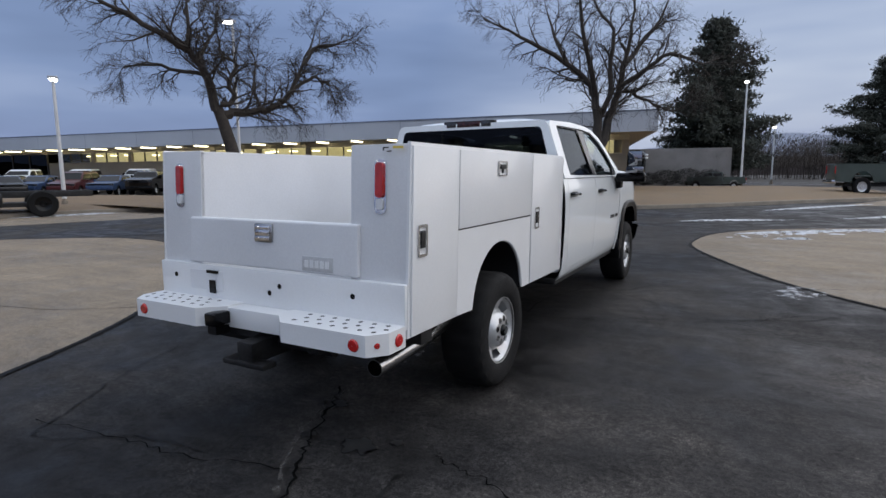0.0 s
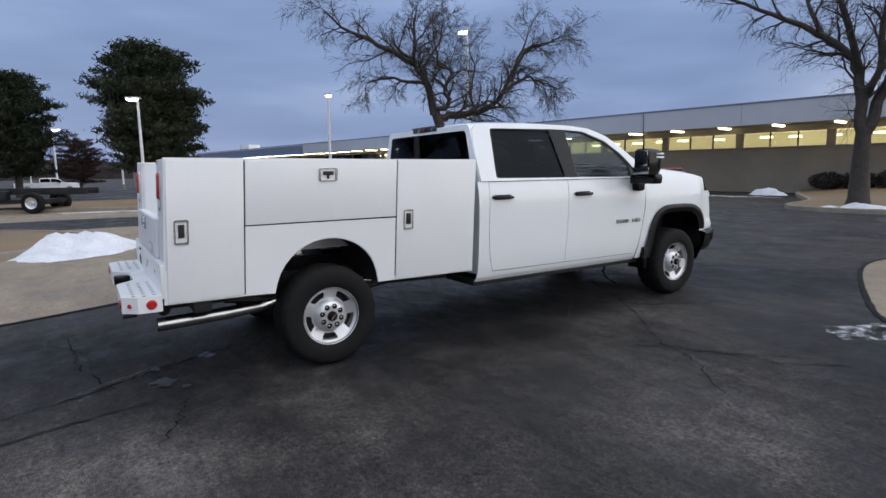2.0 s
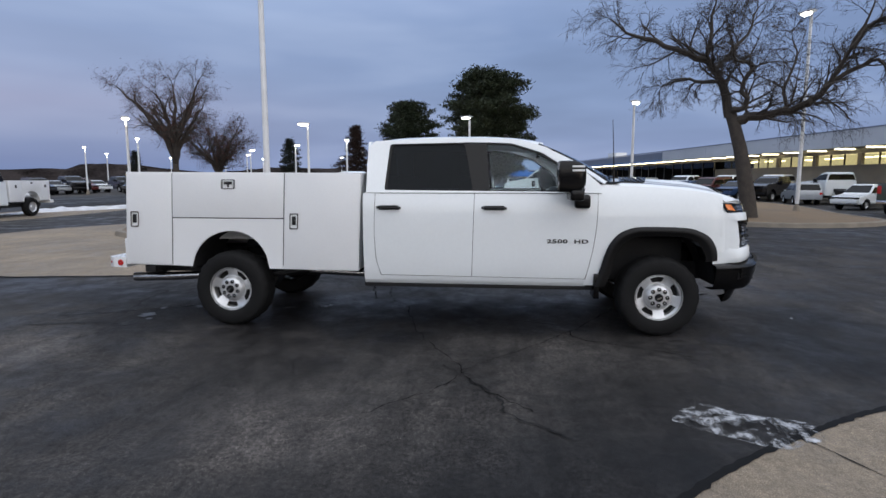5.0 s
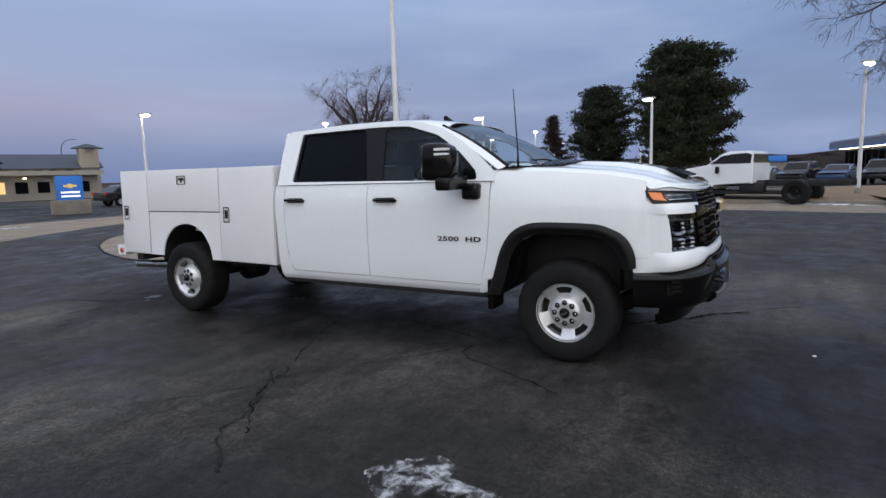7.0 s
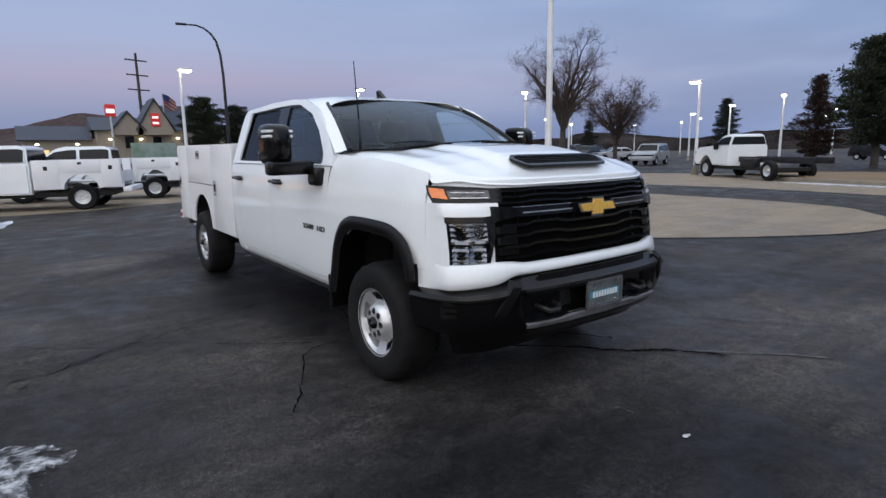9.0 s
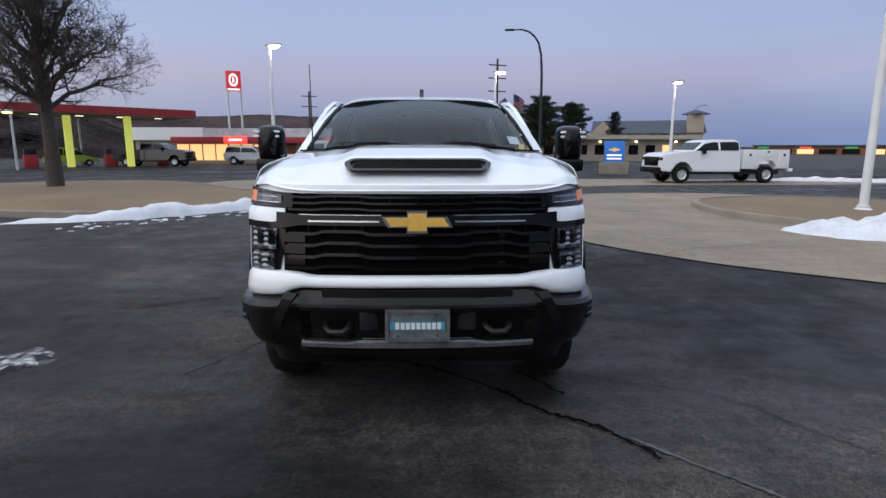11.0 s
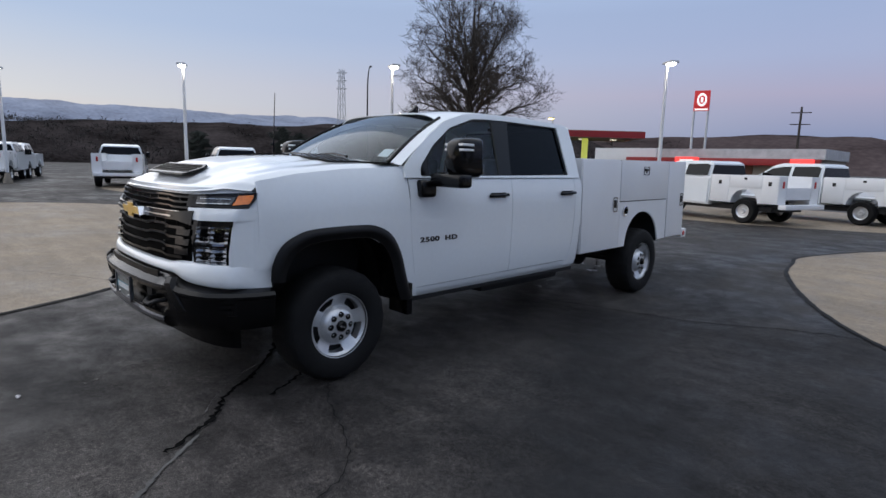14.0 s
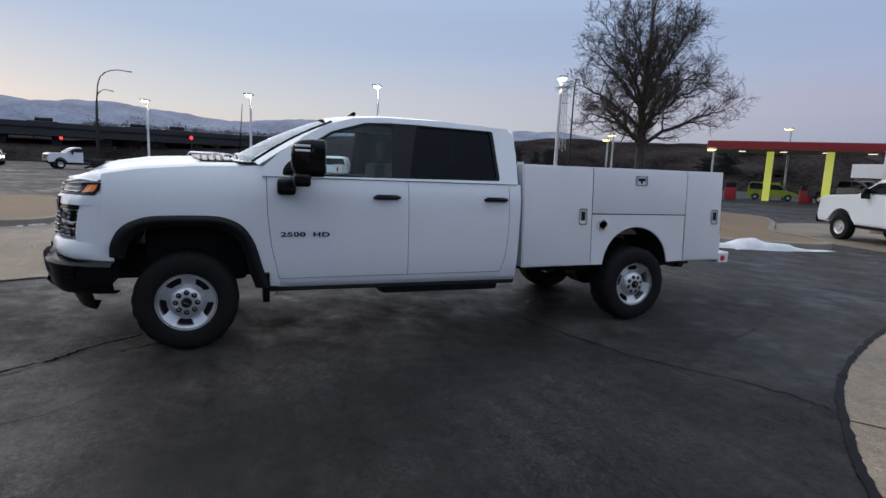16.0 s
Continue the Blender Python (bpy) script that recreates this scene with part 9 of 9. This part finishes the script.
bare_tree("bare_tree", "tall bare forked tree on the lawn", -3.26, 20.1, 0.45, (0.946, 0.326),
          [[(0.15, 0.0, 0), (0.13, 0.8, 0), (0.12, 1.6, 0), (0.12, 2.3, 0)],
           ([(0.06, 2.1, 0), (-0.02, 3.0, 0), (-0.12, 4.0, 0), (-0.45, 4.7, 0.1), (-1.0, 5.2, 0.2), (-2.3, 6.1, 0.3), (-3.7, 6.9, 0.4), (-4.9, 7.6, 0.3)], 0.19),
           ([(0.20, 2.1, 0), (0.42, 3.0, 0.1), (0.62, 3.7, 0.15), (0.85, 4.4, 0.2), (1.1, 5.6, 0.3), (1.3, 6.9, 0.4), (1.35, 8.4, 0.4)], 0.19),
           ([(0.02, 3.2, 0), (0.40, 4.0, -0.3), (0.40, 5.4, -0.5), (0.45, 6.5, -0.6), (-0.2, 7.2, -0.7), (-0.5, 8.4, -0.7)], 0.12),
           ([(0.85, 4.4, 0.2), (1.8, 5.05, -0.3), (2.6, 5.5, -0.6), (3.7, 5.1, -0.8), (4.6, 5.3, -0.8)], 0.10),
           ([(0.80, 4.25, 0.2), (1.3, 4.25, 0.5), (1.8, 4.0, 0.6), (2.5, 3.65, 0.7), (3.0, 3.5, 0.7), (3.6, 3.7, 0.7)], 0.075),
           ([(-0.12, 4.0, 0), (-0.5, 5.4, -0.8), (-0.9, 7.0, -1.3), (-1.0, 8.6, -1.6)], 0.12),
           ([(1.0, 5.2, 0.2), (1.7, 6.2, 1.0), (2.5, 7.2, 1.5), (3.0, 8.4, 1.6)], 0.11),
           ([(-1.2, 5.3, 0.2), (-1.7, 6.6, 0.9), (-2.2, 8.0, 1.2)], 0.09)], 0.27, 23, (0.03, -0.04, -0.09), 0, (9, 7), (1.0, 2.0))
F_LIMBS = [[(0, 0, 0), (0.0, 1.2, 0), (0.02, 2.7, 0)]]
for k in range(20):
    a, f = k * 2.4, k / 19
    z0, lean = 2.35 + 2.6 * f, radians(22 + 48 * f + 6 * math.sin(k * 1.7))
    far = 0.5 * (3.3 + 3.6) * (1.0 - 0.10 * math.sin(k * 2.1)) * (0.84 + 0.10 * f)
    up_, out_ = math.sin(lean), math.cos(lean)
    F_LIMBS.append(([(0.0, z0, 0)] + [(out_ * far * q * math.cos(a), z0 + up_ * far * q + 0.25 * far * q * (1 - q) * (1 - f), out_ * far * q * math.sin(a)) for q in (0.25, 0.55, 0.8, 1.0)], 0.080 - 0.035 * f))
F_LIMBS.append(([(0.02, 2.6, 0), (0.05, 4.2, 0.1), (-0.1, 6.0, 0.0), (0.05, 7.9, 0)], 0.18))
bare_tree("bare_tree", "round-crowned bare tree on the roadside lawn", 12.6, -11.3, 0.18, (0.80, -0.60), F_LIMBS, 0.24, 37, (0.08, 0.05, 0.02), 0, (9, 7), (0.9, 1.6))
RED = [[(0, 0, 0), (0.05, 1.0, 0), (-0.05, 2.2, 0)]]
for k in range(10):
    a = k * 2.4
    s, dp, q = math.cos(a), math.sin(a), 0.75 + 0.25 * math.sin(k * 1.9)
    RED.append(([(-0.05, 2.0 + 0.09 * k, 0), (0.9 * s * q, 2.9 + 0.12 * k, 0.8 * dp * q), (2.0 * s * q, 3.5 + 0.16 * k, 1.9 * dp * q), (3.3 * s * q - 0.5, 4.2 + 0.19 * k, 2.9 * dp * q)], 0.13))
RED2 = [[(a * 0.8, b * 0.7, c * 0.8) for a, b, c in RED[0]]] + [([(a * 0.8, b * 0.68, c * 0.8) for a, b, c in l], r * 0.8) for l, r in RED[1:]]
bare_tree("bare_tree", "spreading tree with a few clinging rust leaves", -22.3, -14.6, 0, (0.7, 0.7), [[(a, b * 1.18, c) for a, b, c in RED[0]]] + [([(a, b * 1.18, c) for a, b, c in l], r) for l, r in RED[1:]], 0.20, 51, (0.05, 0.02, -0.03), 3, (6, 5), (0.9, 1.7))
bare_tree("bare_tree", "low spreading tree with clinging rust leaves", -28.0, -15.2, 0, (0.7, 0.7), [[(a, b * 1.18, c) for a, b, c in RED2[0]]] + [([(a, b * 1.18, c) for a, b, c in l], r) for l, r in RED2[1:]], 0.15, 67, (0.04, 0.01, -0.04), 3, (7, 6), (0.9, 1.7))
conifer(-30.0, 2.0, 8.2, 6.4, 71, "broad round-crowned dark pine", M_NEEDLE, 0.20, "round", 2.1)
conifer(-40.5, -4.9, 7.8, 5.8, 73, "dark pine with an open crown", M_NEEDLE, 0.18, "round", 1.6)
conifer(-50.2, -11.9, 6.9, 4.9, 79, "rusty brown conical larch behind the lot", M_RUSTNEEDLE, 0.08, "cone", 1.0, "spruce_tree")
conifer(-46.0, -17.3, 5.3, 4.0, 83, "dark conical spruce behind the lot", M_NEEDLE2, 0.08, "cone", 0.9, "spruce_tree")
conifer(-56.0, -1.5, 4.6, 5.2, 85, "rusty brown low pine behind the lot", M_RUSTNEEDLE, 0.15, "round", 0.8)
conifer(-56.0, -40.0, 4.8, 3.6, 89, "dark far spruce beyond the lot", M_NEEDLE2, 0.1, "cone", 0.8, "spruce_tree")
conifer(-0.9, 54.0, 14.6, 14.5, 97, "tall dark spruce behind the lawn", M_NEEDLE2, 0.12, "cone", 1.6, "spruce_tree")
conifer(13.5, 66.0, 12.0, 13.5, 101, "dark spruce at the lot's edge", M_NEEDLE2, 0.10, "cone", 1.2, "spruce_tree")
conifer(-12.3, -53.0, 6.9, 5.2, 103, "dark round pine across the street", M_NEEDLE, 0.25, "round", 1.0)
conifer(-15.8, -54.0, 6.3, 4.8, 107, "dark round pine across the street", M_NEEDLE, 0.25, "round", 1.0)
conifer(-24.6, -66.0, 6.2, 4.6, 109, "dark pointed spruce across the street", M_NEEDLE2, 0.1, "cone", 0.8, "spruce_tree")
conifer(66, -74, 6.4, 5.0, 113, "dark round pine on the embankment", M_NEEDLE2, 0.1, "round", 0.8)
for k, (x, y, h, w) in enumerate(((76.0, -36.5, 6.0, 4.0), (74.5, -38.5, 5.2, 3.6), (71.2, -43.0, 5.2, 4.2), (56.5, -60.0, 4.6, 3.6), (82.0, -26.0, 5.0, 4.4))):
    conifer(x, y, h, w, 140 + k, "dark bushy juniper on the road slope", M_NEEDLE2, 0.06, "round", 0.9, "juniper_tree")
conifer(60, -34, 4.2, 3.0, 127, "small dark pine on the slope", M_NEEDLE2, 0.1, "cone", 0.7, "spruce_tree")
for i, (x, y, w, h) in enumerate(((-8.9, 31.6, 1.8, 0.95), (-7.5, 31.7, 1.8, 1.0), (-6.1, 31.8, 1.6, 1.05), (-5.1, 31.9, 1.3, 0.95), (-7.0, 46.6, 2.0, 1.0), (-5.6, 46.8, 2.4, 1.2), (-3.9, 47.0, 2.4, 1.4), (-2.3, 47.2, 2.4, 1.5), (-0.6, 47.4, 2.4, 1.4))):
    shrub(x, y, w, h, 200 + i)

# brown leafless wood below the northern hill
rnd = random.Random(57)
bm = bmesh.new()
for k in range(420):
    a, d = radians(rnd.uniform(-16, 6)), rnd.uniform(95, 130)
    base, h = Vector((-math.sin(a) * d, math.cos(a) * d, 0)), rnd.uniform(4.0, 7.2)
    tube(bm, [base, base + Vector((rnd.gauss(0, 0.2), rnd.gauss(0, 0.2), h * 0.7))], [0.05, 0.02], 4, False)
    for q in range(60):
        p = base + Vector((rnd.gauss(0, 1.1), rnd.gauss(0, 1.1), h * (0.35 + 0.65 * rnd.random() ** 0.8)))
        e = Vector((rnd.gauss(0, 0.5), rnd.gauss(0, 0.5), 1)).normalized() * rnd.uniform(0.5, 1.1)
        f = e.orthogonal().normalized() * 0.035
        bm.faces.new([bm.verts.new(p - f), bm.verts.new(p + e), bm.verts.new(p + f)])
tagged(new("far_woods", mesh_of(bm, "far_woods", M_TWIG, 0)), "brown leafless wood below the snowy hill", "woods", kind="stuff")
